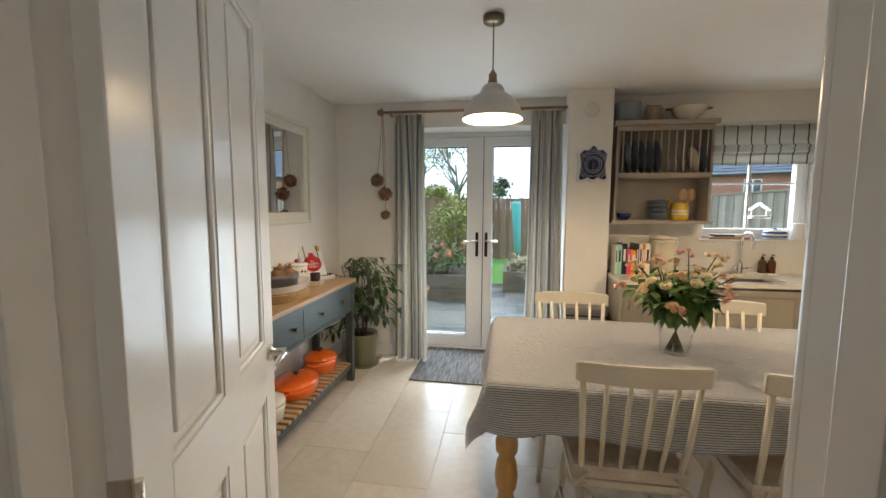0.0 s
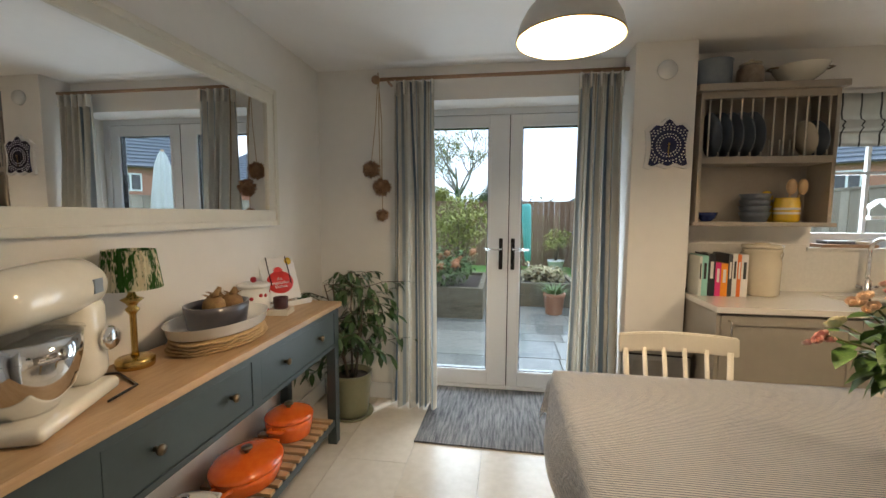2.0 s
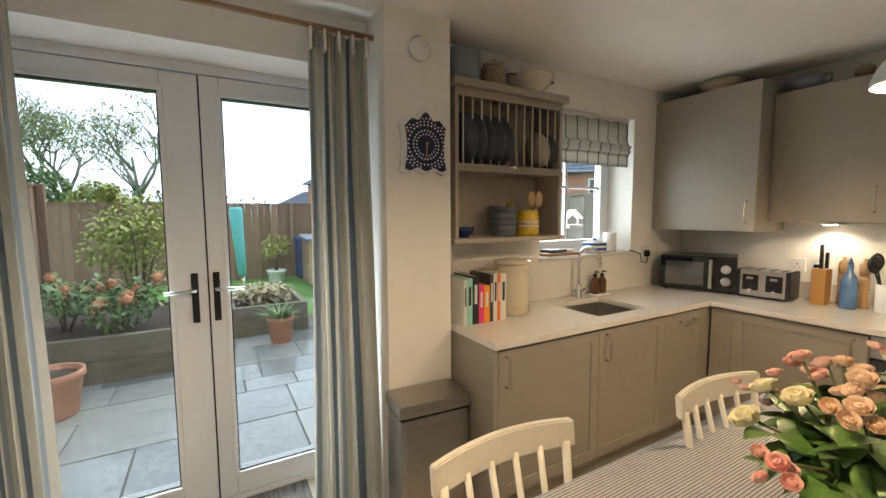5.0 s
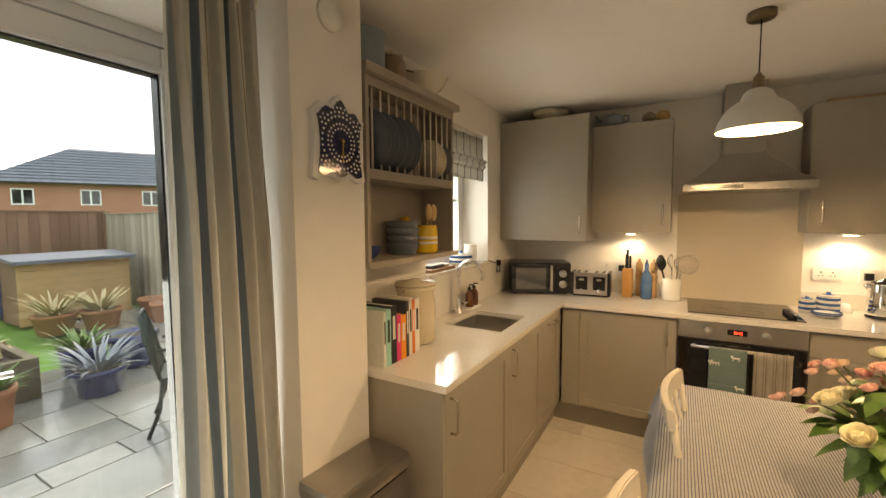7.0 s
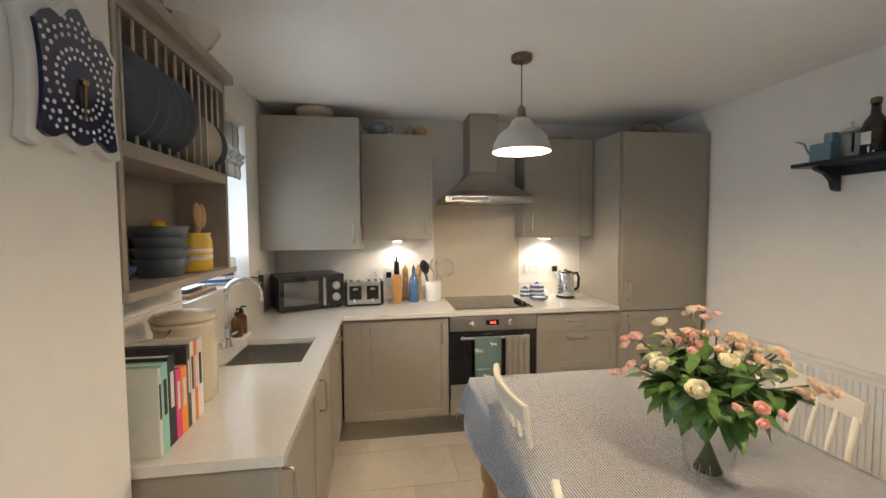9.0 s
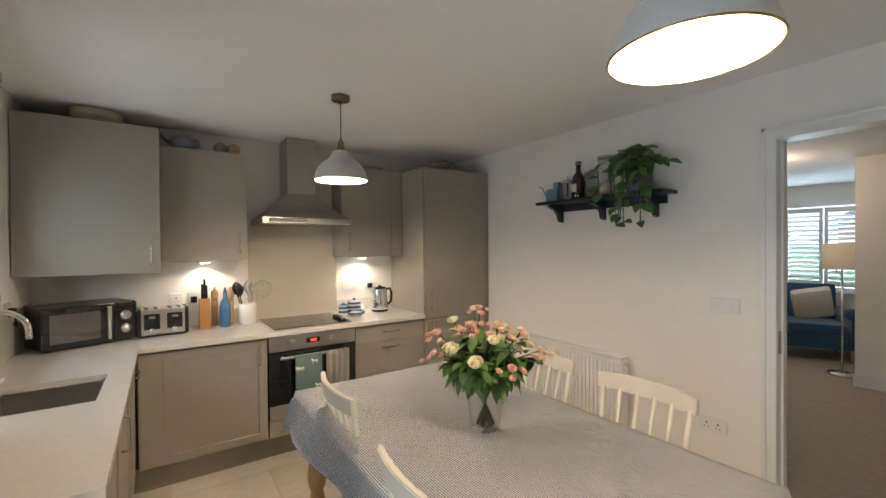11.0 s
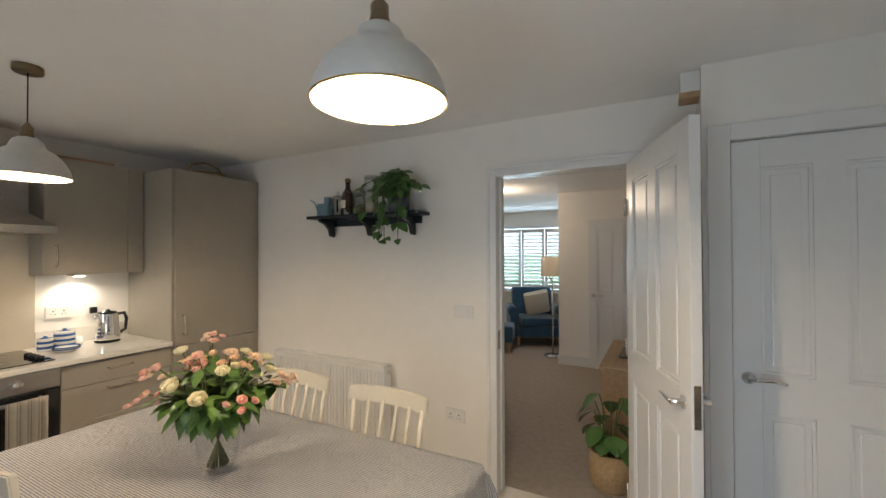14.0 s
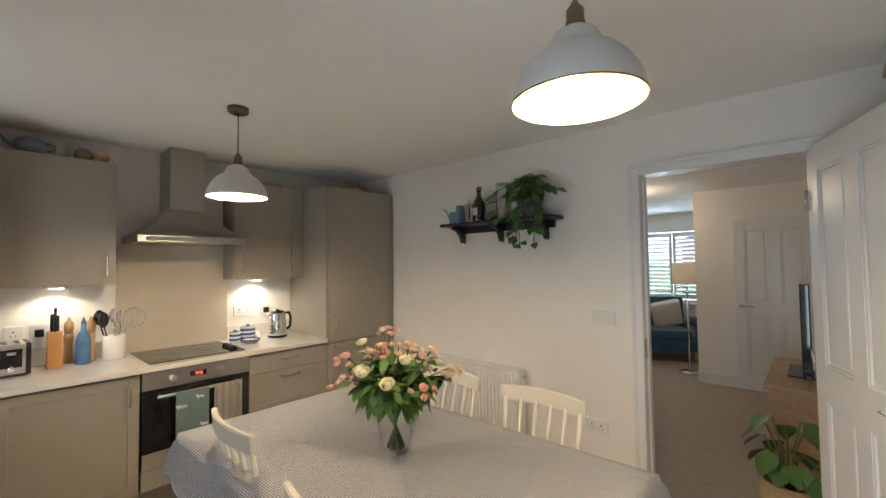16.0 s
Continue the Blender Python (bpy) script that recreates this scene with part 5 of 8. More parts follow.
# ---- dining table, cloth, chairs ----
TX0, TX1, TY0, TY1, TZ = 0.035, 1.765, 1.505, 2.500, 0.765
tb = thing("dining_table", "honey pine farmhouse table with turned legs", "table", pose((TX0 + TX1) / 2, (TY0 + TY1) / 2, 0))
hw, hd_ = (TX1 - TX0) / 2 - 0.006, (TY1 - TY0) / 2 - 0.006
part("tabletop", B(-hw, hw, -hd_, hd_, TZ - 0.032, TZ, 0.004), M["pine"], tb)
for a in ((-hw + 0.10, hw - 0.10, -hd_ + 0.07, -hd_ + 0.09), (-hw + 0.10, hw - 0.10, hd_ - 0.09, hd_ - 0.07), (-hw + 0.07, -hw + 0.09, -hd_ + 0.10, hd_ - 0.10), (hw - 0.09, hw - 0.07, -hd_ + 0.10, hd_ - 0.10)):
    part("apron", B(*a, TZ - 0.13, TZ - 0.033), M["pine"], tb)
legp = [(0.028, 0), (0.034, 0.02), (0.036, 0.05), (0.030, 0.075), (0.040, 0.10), (0.044, 0.17), (0.036, 0.25), (0.030, 0.275), (0.042, 0.30), (0.048, 0.35), (0.040, 0.41), (0.030, 0.435), (0.044, 0.455), (0.047, 0.49), (0.038, 0.53), (0.032, 0.545)]
for sx in (-1, 1):
    for sy in (-1, 1):
        b = lathe(bmesh.new(), legp, 24, sx * (hw - 0.075), sy * (hd_ - 0.075))
        box(b, sx * (hw - 0.075) - 0.042, sx * (hw - 0.075) + 0.042, sy * (hd_ - 0.075) - 0.042, sy * (hd_ - 0.075) + 0.042, 0.545, TZ - 0.033, 0.003)
        part("leg", b, M["pine"], tb)


def tablecloth():
    """A cloth laid over the table: flat on top, hanging in soft folds all round, longer at the corners."""
    bm = bmesh.new()
    uv = bm.loops.layers.uv.new("UVMap")
    L_, W_, drop = TX1 - TX0, TY1 - TY0, 0.185
    nx, ny, nd = 64, 40, 6
    us = [-drop + drop * i / nd for i in range(nd)] + [L_ * i / nx for i in range(nx + 1)] + [L_ + drop * (i + 1) / nd for i in range(nd)]
    vs = [-drop + drop * i / nd for i in range(nd)] + [W_ * i / ny for i in range(ny + 1)] + [W_ + drop * (i + 1) / nd for i in range(nd)]
    grid = {}
    for i, u in enumerate(us):
        for j, v in enumerate(vs):
            cu, cv = min(max(u, 0), L_), min(max(v, 0), W_)
            du, dv = u - cu, v - cv
            hang = max(abs(du), abs(dv)) if not (du and dv) else math.hypot(du, dv) * 0.92
            x, y = cu, cv
            s = cu + cv
            flare = 0.14 + 0.15 * math.sin(s * 11.0 + 1.5 * math.sin(s * 4.0)) * min(1, hang / 0.1)
            if du or dv:
                n = Vector((du, dv)).normalized()
                out = 0.006 + hang * max(0.04, flare) * (3.0 if du and dv else 1.0)
                x, y = cu + n.x * out, cv + n.y * out
            z = TZ + 0.006 - hang * 0.985
            z += 0.0018 * noise.noise(Vector((u * 7, v * 7, 0))) if not (du or dv) else 0.0
            grid[i, j] = bm.verts.new((x + TX0, y + TY0, z))
    for i in range(len(us) - 1):
        for j in range(len(vs) - 1):
            f = bm.faces.new((grid[i, j], grid[i + 1, j], grid[i + 1, j + 1], grid[i, j + 1]))
            f.smooth = True
            for lp, (a, c) in zip(f.loops, ((i, j), (i + 1, j), (i + 1, j + 1), (i, j + 1))):
                lp[uv].uv = (us[a], vs[c])
    q = bmesh.ops.solidify(bm, geom=bm.faces[:], thickness=0.003)
    return bm


solo("tablecloth", tablecloth(), M["cloth_check"], "blue-grey and cream ticking tablecloth hanging over the table", "tablecloth")


def spindle_chair():
    c = thing("dining_chair", "cream painted spindle-back wooden dining chair", "chair", pose(0, 0, 0), "chairs round the table")
    part("seat", B(-0.205, 0.205, -0.20, 0.19, 0.425, 0.455, 0.012), M["cream"], c)
    bm = bmesh.new()
    n = 10
    rows = []
    for i in range(n + 1):
        u = -1 + 2 * i / n
        x, y = 0.215 * u, 0.285 - 0.035 * u * u
        h = 0.034 + 0.003 * math.cos(u * 1.4)
        rows.append([bm.verts.new((x, y - 0.010, 0.855)), bm.verts.new((x, y + 0.012, 0.855)), bm.verts.new((x, y + 0.020, 0.855 + 2 * h)), bm.verts.new((x, y - 0.002, 0.855 + 2 * h))])
    for a, d in zip(rows, rows[1:]):
        for k in range(4):
            bm.faces.new((a[k], a[(k + 1) % 4], d[(k + 1) % 4], d[k]))
    bm.faces.new(rows[0][::-1])
    bm.faces.new(rows[-1])
    bmesh.ops.bevel(bm, geom=bm.edges[:], offset=0.004, segments=2, affect='EDGES')
    part("top_rail", bm, M["cream"], c)
    for k in range(6):
        u = -1 + 2 * k / 5
        r = 0.011 if k in (0, 5) else 0.0085
        part("spindle", T([(0.165 * u, 0.165, 0.45), (0.178 * u, 0.215, 0.63), (0.188 * u, 0.282 - 0.03 * u * u, 0.870)], r, 8), M["cream"], c)
    for sx in (-1, 1):
        for sy, ty in ((-1, -0.19), (1, 0.22)):
            part("leg", T([(sx * 0.205, ty + sy * 0.01, 0.0), (sx * 0.185, ty * 0.85, 0.22), (sx * 0.165, ty * 0.72, 0.43)], 0.013, 10, 0.018), M["cream"], c)
    for sx in (-1, 1):
        part("stretcher", T([(sx * 0.192, -0.170, 0.17), (sx * 0.192, 0.19, 0.17)], 0.009, 8), M["cream"], c)
    part("stretcher", T([(-0.19, 0.02, 0.17), (0.19, 0.02, 0.17)], 0.009, 8), M["cream"], c)
    return c


ch0 = spindle_chair()
ch0.matrix_basis = pose(0.495, 2.27, 0)
copy_thing(ch0, pose(1.285, 2.19, 0, 0, 0, -3))
copy_thing(ch0, pose(0.555, 1.64, 0, 0, 0, 180))
copy_thing(ch0, pose(1.14, 1.62, 0, 0, 0, 178))
M["ticking"] = mat("floral_cushion", (0.45, 0.38, 0.32), 0.95, col2=(0.66, 0.60, 0.52), scale=16, bump=0.3, bscale=200)
for cx, cy in ((0.555, 1.64), (1.14, 1.62)):
    cu = thing("seat_cushion", "padded floral seat cushion tied to the chair", "cushion", pose(cx, cy, 0.455), "seat cushions")
    b = bmesh.new()
    box(b, -0.20, 0.20, -0.19, 0.19, 0.001, 0.055, 0.022)
    part("pad", b, M["ticking"], cu)
    for s in (-1, 1):
        bow = tube(bmesh.new(), [(s * 0.15, -0.19, 0.03), (s * 0.17, -0.215, 0.02), (s * 0.20, -0.22, -0.01), (s * 0.16, -0.215, 0.0), (s * 0.13, -0.22, -0.05)], 0.006, 6)
        part("tie", bow, M["ticking"], cu)

# ---- vase of roses ----
VX, VY = 0.882, 1.978
vz = TZ + 0.0075
vs_ = solo("glass_vase", lathe(bmesh.new(), [(0, 0), (0.056, 0), (0.062, 0.006), (0.066, 0.05), (0.074, 0.13), (0.086, 0.19), (0.083, 0.19), (0.071, 0.13), (0.062, 0.05), (0.055, 0.012), (0, 0.010)], 40), M["clear"], "clear glass vase on the tablecloth", "vase", pose(VX, VY, vz))
vs_.visible_shadow = False
random.seed(11)


def leaf(bm, p, d, up, ln, wd, curl=0.15):
    """One pointed leaf from p along d."""
    d, up = Vector(d).normalized(), Vector(up)
    s = d.cross(up)
    s = s.normalized() if s.length > 1e-4 else d.orthogonal().normalized()
    u = s.cross(d)
    prof = ((0.0, 0.05), (0.25, 0.8), (0.5, 1.0), (0.78, 0.6), (1.0, 0.02))
    L2, R2, C2 = [], [], []
    for t, w in prof:
        c = Vector(p) + d * ln * t - u * curl * ln * t * t
        C2.append(bm.verts.new(c))
        L2.append(bm.verts.new(c + s * wd * w / 2 + u * wd * 0.12 * w))
        R2.append(bm.verts.new(c - s * wd * w / 2 + u * wd * 0.12 * w))
    for i in range(4):
        for a, b_ in ((L2, C2), (C2, R2)):
            f = bm.faces.new((a[i], a[i + 1], b_[i + 1], b_[i]))
            f.smooth = True


def rose(bm, c, r, d):
    """A rose head: rings of cupped petals round an axis d."""
    d = Vector(d).normalized()
    q = d.to_track_quat('Z', 'Y').to_matrix()
    for ring, (n, rr, h, wd, op) in enumerate(((3, 0.20, 0.92, 0.5, 0.0), (5, 0.45, 0.86, 0.65, 0.05), (6, 0.75, 0.74, 0.85, 0.18), (6, 0.88, 0.62, 0.92, 0.22))):
        for k in range(n):
            a = 2 * math.pi * (k + 0.37 * ring) / n
            rad, tan = Vector((math.cos(a), math.sin(a), 0)), Vector((-math.sin(a), math.cos(a), 0))
            rows = []
            for t, w, o in ((0.0, 0.35, 0.35), (0.4, 0.95, 0.95), (0.75, 1.0, 1.0), (1.0, 0.6, 1.0 + op)):
                m_ = rad * rr * o + Vector((0, 0, -0.5 + h * t * 1.1))
                rows.append([bm.verts.new(Vector(c) + q @ ((m_ + tan * wd * w * s * 0.62 - rad * 0.10 * abs(s)) * r)) for s in (-1, 0, 1)])
            for x, y in zip(rows, rows[1:]):
                for s in (0, 1):
                    bm.faces.new((x[s], x[s + 1], y[s + 1], y[s])).smooth = True
    ball(bm, Vector(c) - d * r * 0.1, r * 0.5, sub=2)


cols = ["rose_y"] * 10 + ["rose_p"] * 12 + ["rose_r"] * 6
random.shuffle(cols)
for k, cn in enumerate(cols):
    a = 2 * math.pi * k * 0.618
    rr = 0.255 * math.sqrt((k + 0.5) / len(cols))
    hx, hy = VX + rr * math.cos(a), VY + rr * math.sin(a) * 0.95
    hz = vz + 0.485 - 1.1 * rr * rr + random.uniform(-0.11, 0.03) - rr * 0.14
    big = cn == "rose_y"
    r = random.uniform(0.022, 0.029) if big else random.uniform(0.015, 0.021)
    st = thing("rose_stem", ("pale yellow" if big else "peach" if cn == "rose_p" else "pink-edged") + " cut rose with green leaves in the vase", "rose", pose(VX, VY, vz + 0.015), "roses in the vase")
    tip = Vector((hx - VX, hy - VY, hz - vz - 0.015))
    base = Vector((-0.035 * math.cos(a), -0.035 * math.sin(a), 0))
    neck = Vector((0.045 * math.cos(a), 0.045 * math.sin(a), 0.20))
    part("stem", T([base, neck, (neck + tip) / 2 + Vector((0, 0, 0.02)), tip], 0.0028, 6), M["stem"], st)
    b = bmesh.new()
    d = Vector((math.cos(a) * rr * 3.2, math.sin(a) * rr * 3.2, 1))
    rose(b, tip, r, d)
    part("flower", b, M[cn], st)
    if not big:
        for q in range(4):
            b = bmesh.new()
            rose(b, tip + Vector((random.uniform(-0.038, 0.038), random.uniform(-0.038, 0.038), random.uniform(-0.035, 0.0))), r * 0.8, d + Vector((random.uniform(-0.6, 0.6), random.uniform(-0.6, 0.6), 0)))
            part("flower", b, M[cn], st)
    b = bmesh.new()
    for q in range(11):
        t = random.uniform(0.02, 0.78)
        p = neck.lerp(tip, t)
        an = random.uniform(0, 6.28)
        leaf(b, p, (math.cos(an), math.sin(an), random.uniform(-0.5, 0.5)), (0, 0, 1), random.uniform(0.055, 0.085), random.uniform(0.038, 0.056), 0.35)
    for q in range(4):
        an = a + random.uniform(-0.7, 0.7)
        leaf(b, neck.lerp(tip, random.uniform(0.0, 0.45)), (math.cos(an), math.sin(an), random.uniform(-1.1, 0.0)), (0, 0, 1), random.uniform(0.075, 0.105), random.uniform(0.042, 0.058), 0.5)
    part("leaves", b, M["rose_leaf"], st)

# ---- pendants ----
for px, py, pz in (PEND1, PEND2):
    pd = thing("pendant_lamp", "lit grey enamel pendant lamp with a bronze fitting", "pendant lamp", pose(px, py, pz), "pendant lamps")
    zr = CEIL - pz
    pr = [(0.155, 0.0), (0.1535, 0.012), (0.145, 0.045), (0.126, 0.080), (0.100, 0.108), (0.078, 0.122), (0.066, 0.128), (0.060, 0.145), (0.050, 0.165), (0.034, 0.176), (0.020, 0.180)]
    b = bmesh.new()
    lathe(b, pr, 48)
    for f in [f for f in b.faces if len(f.verts) > 4]:
        b.faces.remove(f)
    part("shade", b, M["pendant"], pd)
    b = lathe(bmesh.new(), [(max(0.012, r - 0.0035), z - 0.0025 if z else 0.0002) for r, z in pr], 48)
    for f in [f for f in b.faces if len(f.verts) > 4]:
        b.faces.remove(f)
    part("inner_shade", b, M["pendant_in"], pd, "white enamel inside of the shade")
    part("rim", L([(0.1548, -0.002), (0.1565, -0.001), (0.1565, 0.002), (0.1548, 0.003), (0.1515, 0.002), (0.1515, -0.001), (0.1548, -0.002)], 48, caps=False), M["brass"], pd)
    part("fitting", L([(0.0, 0.165), (0.022, 0.176), (0.024, 0.19), (0.021, 0.20), (0.021, 0.225), (0.012, 0.235), (0.008, 0.245), (0, 0.246)], 24), M["bronze"], pd)
    part("bulb_holder", L([(0.0, 0.105), (0.016, 0.106), (0.016, 0.164), (0, 0.1645)], 16), M["white"], pd)
    part("cord", T([(0, 0, 0.244), (0, 0, zr - 0.025)], 0.003, 6), M["black"], pd)
    part("ceiling_rose", L([(0.0, zr - 0.03), (0.050, zr - 0.03), (0.054, zr - 0.024), (0.054, zr - 0.0005), (0, zr - 0.0005)], 32), M["bronze"], pd)

# ---- sideboard ----
SBX0, SBX1, SBY0, SBY1 = -1.505, -1.135, 1.42, 3.165
sb = thing("sideboard", "dark teal sideboard with an oak top and slatted shelf", "sideboard", pose(0, 0, 0))
part("top", B(SBX0, SBX1 + 0.012, SBY0 - 0.02, SBY1 + 0.02, 0.832, 0.86, 0.005), M["oak"], sb, "oiled oak top")
bm = bmesh.new()
box(bm, SBX0 + 0.01, SBX1 - 0.022, SBY0, SBY1, 0.60, 0.831, 0.001)
part("carcass", bm, M["teal"], sb)
bm = bmesh.new()
fx0, fx1 = SBX1 - 0.021, SBX1 - 0.003
box(bm, fx0, fx1, SBY0, SBY1, 0.600, 0.622)
box(bm, fx0, fx1, SBY0, SBY1, 0.800, 0.831)
for y0, y1 in ((SBY0, 1.70), (2.315, 2.375), (SBY1 - 0.06, SBY1)):
    box(bm, fx0, fx1, y0, y1, 0.622, 0.800)
part("face_frame", bm, M["teal"], sb)
for y0, y1, ks in ((1.702, 2.313, (1.857, 2.187)), (2.377, SBY1 - 0.062, (2.56, 2.905))):
    dw = part("drawer", B(fx0 + 0.002, fx1 - 0.002, y0 + 0.0015, y1 - 0.0015, 0.6235, 0.7985, 0.002), M["teal"], sb)
    for ky in ks:
        part("knob", L([(0.008, 0), (0.008, 0.012), (0.016, 0.020), (0.015, 0.027), (0, 0.030)], 20, m=pose(fx1 - 0.002, ky, 0.715, 0, 90, 0)), M["bronze"], dw, "dark bronze knob")
for x0, x1 in ((SBX0 + 0.01, SBX0 + 0.06), (SBX1 - 0.058, SBX1 - 0.004)):
    for y0, y1 in ((SBY0 + 0.002, SBY0 + 0.055), (SBY1 - 0.055, SBY1 - 0.002)):
        part("leg", B(x0, x1, y0, y1, 0.0, 0.599, 0.003), M["teal"], sb)
for x0, x1 in ((SBX0 + 0.02, SBX0 + 0.045), (SBX1 - 0.045, SBX1 - 0.012)):
    part("shelf_rail", B(x0, x1, SBY0 + 0.056, SBY1 - 0.056, 0.115, 0.155, 0.002), M["teal"], sb)
y = SBY0 + 0.075
while y < SBY1 - 0.1:
    part("slat", B(SBX0 + 0.018, SBX1 - 0.012, y, y + 0.036, 0.1555, 0.172, 0.002), M["slat"], sb)
    y += 0.062
SH = 0.1722


def casserole(name, label, m, rx, ry, h, material, knobmat):
    c = thing(name, label, "casserole", m)
    sc = Matrix.Diagonal((rx, ry, 1, 1))
    b = lathe(bmesh.new(), [(0, 0), (0.86, 0), (0.92, 0.008), (0.99, h * 0.7), (1.0, h), (0.96, h), (0, h * 0.98)], 40, m=sc)
    part("pot", b, material, c)
    b = lathe(bmesh.new(), [(1.02, h + 0.001), (1.03, h + 0.008), (1.0, h + 0.016), (0.9, h + 0.030), (0.55, h + 0.045), (0.2, h + 0.050), (0, h + 0.051)], 40, m=sc)
    ld = part("lid", b, material, c)
    part("knob", L([(0.010, h + 0.049), (0.010, h + 0.062), (0.024, h + 0.068), (0.024, h + 0.078), (0, h + 0.082)], 20), knobmat, ld, "metal lid knob")
    for s in (-1, 1):
        b = tube(bmesh.new(), [(-0.04, s * ry * 0.97, h * 0.82), (-0.035, s * (ry + 0.03), h * 0.86), (0.035, s * (ry + 0.03), h * 0.86), (0.04, s * ry * 0.97, h * 0.82)], 0.010, 8)
        part("handle", b, material, c)
    return c


casserole("casserole", "round orange enamelled casserole on the slatted shelf", pose(-1.32, 2.90, SH), 0.125, 0.125, 0.10, M["orange"], M["bronze"])
casserole("casserole", "large shallow oval orange enamelled casserole", pose(-1.31, 2.51, SH), 0.145, 0.175, 0.075, M["orange"], M["bronze"])
casserole("casserole", "cream enamelled casserole with a metal knob", pose(-1.31, 2.13, SH), 0.12, 0.12, 0.10, M["creamenamel"], M["chrome"])

# things on the sideboard
ST = 0.8604
mx = thing("stand_mixer", "white stand mixer with a steel bowl", "stand mixer", pose(-1.345, 1.75, ST, 0, 0, 112))


def soft_box(bm, *a, bev):
    """A box with well rounded, smooth edges."""
    box(bm, *a)
    bmesh.ops.bevel(bm, geom=bm.edges[:], offset=bev, segments=6, affect='EDGES', profile=0.5)
    for f in bm.faces:
        f.smooth = True
    return bm


part("base", soft_box(bmesh.new(), -0.19, 0.15, -0.10, 0.10, 0, 0.04, bev=0.018), M["creamenamel"], mx)
part("column", soft_box(bmesh.new(), 0.045, 0.168, -0.078, 0.078, 0.03, 0.29, bev=0.045), M["creamenamel"], mx)
head = [(0.0, -0.215), (0.035, -0.213), (0.062, -0.195), (0.076, -0.15), (0.082, -0.05), (0.086, 0.06), (0.084, 0.13), (0.068, 0.17), (0.04, 0.188), (0.0, 0.192)]
part("head", L(head, 36, m=pose(0, 0, 0.318, 0, 90, 0) @ Matrix.Diagonal((0.92, 1.06, 1, 1))), M["creamenamel"], mx)
part("bowl", L([(0, 0.04), (0.06, 0.04), (0.065, 0.055), (0.10, 0.10), (0.115, 0.17), (0.118, 0.225), (0.113, 0.225), (0.108, 0.17), (0, 0.06)], 36, -0.075, 0), M["chrome"], mx, "polished steel mixing bowl")
part("splash_guard", L([(0.12, 0.226), (0.122, 0.232), (0.06, 0.250), (0.0, 0.251)], 36, -0.075, 0), M["clear"], mx)
for s in (-1, 1):
    part("dial", L([(0.035, 0), (0.035, 0.012), (0.028, 0.022), (0, 0.024)], 28, m=pose(0.118, s * 0.084, 0.16, -90 * s)), M["chrome"], mx)
part("badge", B(0.06, 0.10, -0.0935, -0.088, 0.30, 0.34, 0.0004), M["bluegrey"], mx)
solo("mixer_cable", T([(-1.24, 1.82, ST + 0.005), (-1.26, 1.93, ST + 0.005), (-1.40, 2.0, ST + 0.005), (-1.49, 1.95, ST + 0.005)], 0.004, 6), M["black"], "grey mixer cable lying on the sideboard", "cable")
tl = thing("table_lamp", "brass table lamp with a green pleated shade", "table lamp", pose(-1.41, 2.075, ST) @ Matrix.Scale(0.90, 4))
part("base", L([(0, 0), (0.062, 0), (0.064, 0.006), (0.064, 0.03), (0.058, 0.036), (0.02, 0.04), (0, 0.04)], 32), M["brass"], tl)
part("stem", L([(0.014, 0.041), (0.011, 0.06), (0.011, 0.20), (0.018, 0.21), (0.024, 0.22), (0.014, 0.232), (0.022, 0.245), (0.038, 0.258), (0.018, 0.268), (0.012, 0.28), (0.012, 0.32), (0, 0.32)], 24), M["brass"], tl)
b = bmesh.new()
n = 60
r0 = [b.verts.new(((0.098 + 0.004 * (i % 2)) * math.cos(2 * math.pi * i / n), (0.098 + 0.004 * (i % 2)) * math.sin(2 * math.pi * i / n), 0.30)) for i in range(n)]
r1 = [b.verts.new(((0.080 + 0.003 * (i % 2)) * math.cos(2 * math.pi * i / n), (0.080 + 0.003 * (i % 2)) * math.sin(2 * math.pi * i / n), 0.445)) for i in range(n)]
for i in range(n):
    b.faces.new((r0[i], r0[(i + 1) % n], r1[(i + 1) % n], r1[i]))
bmesh.ops.solidify(b, geom=b.faces[:], thickness=0.002)
M["ikat"] = mat("green_ikat_fabric", (0.03, 0.12, 0.015), 0.9, col2=(0.80, 0.74, 0.55), scale=7, bump=0.3, bscale=250, stretch=(3.0, 3.0, 0.7))
for el, p in zip([n for n in M["ikat"].node_tree.nodes if n.type == 'VALTORGB'][0].color_ramp.elements, (0.47, 0.53)):
    el.position = p
part("shade", b, M["ikat"], tl, "green and cream patterned pleated shade")
oval = Matrix.Diagonal((0.78, 1.2, 1, 1))
for k in range(4):
    b = lathe(bmesh.new(), [(0, 0), (0.19, 0), (0.197, 0.005), (0.19, 0.010), (0, 0.010)], 48, m=oval)
    for v in b.verts:
        v.co.z += 0.0025 * math.sin(math.atan2(v.co.y, v.co.x) * 11 + k)
    solo("placemat", b, M["jute"], "oval woven seagrass placemat in a stack", "placemat", pose(-1.325, 2.39, ST + 0.003 + 0.0125 * k, 0, 0, 3 * k), "stack of placemats")
b = lathe(bmesh.new(), [(0, 0.004), (0.18, 0.004), (0.188, 0.010), (0.198, 0.048), (0.202, 0.05), (0.194, 0.048), (0.182, 0.014), (0, 0.010)], 48, m=oval)
solo("oval_tray", b, M["white"], "oval white rimmed serving tray on the placemats", "tray", pose(-1.325, 2.39, ST + 0.051))
bz = ST + 0.0615
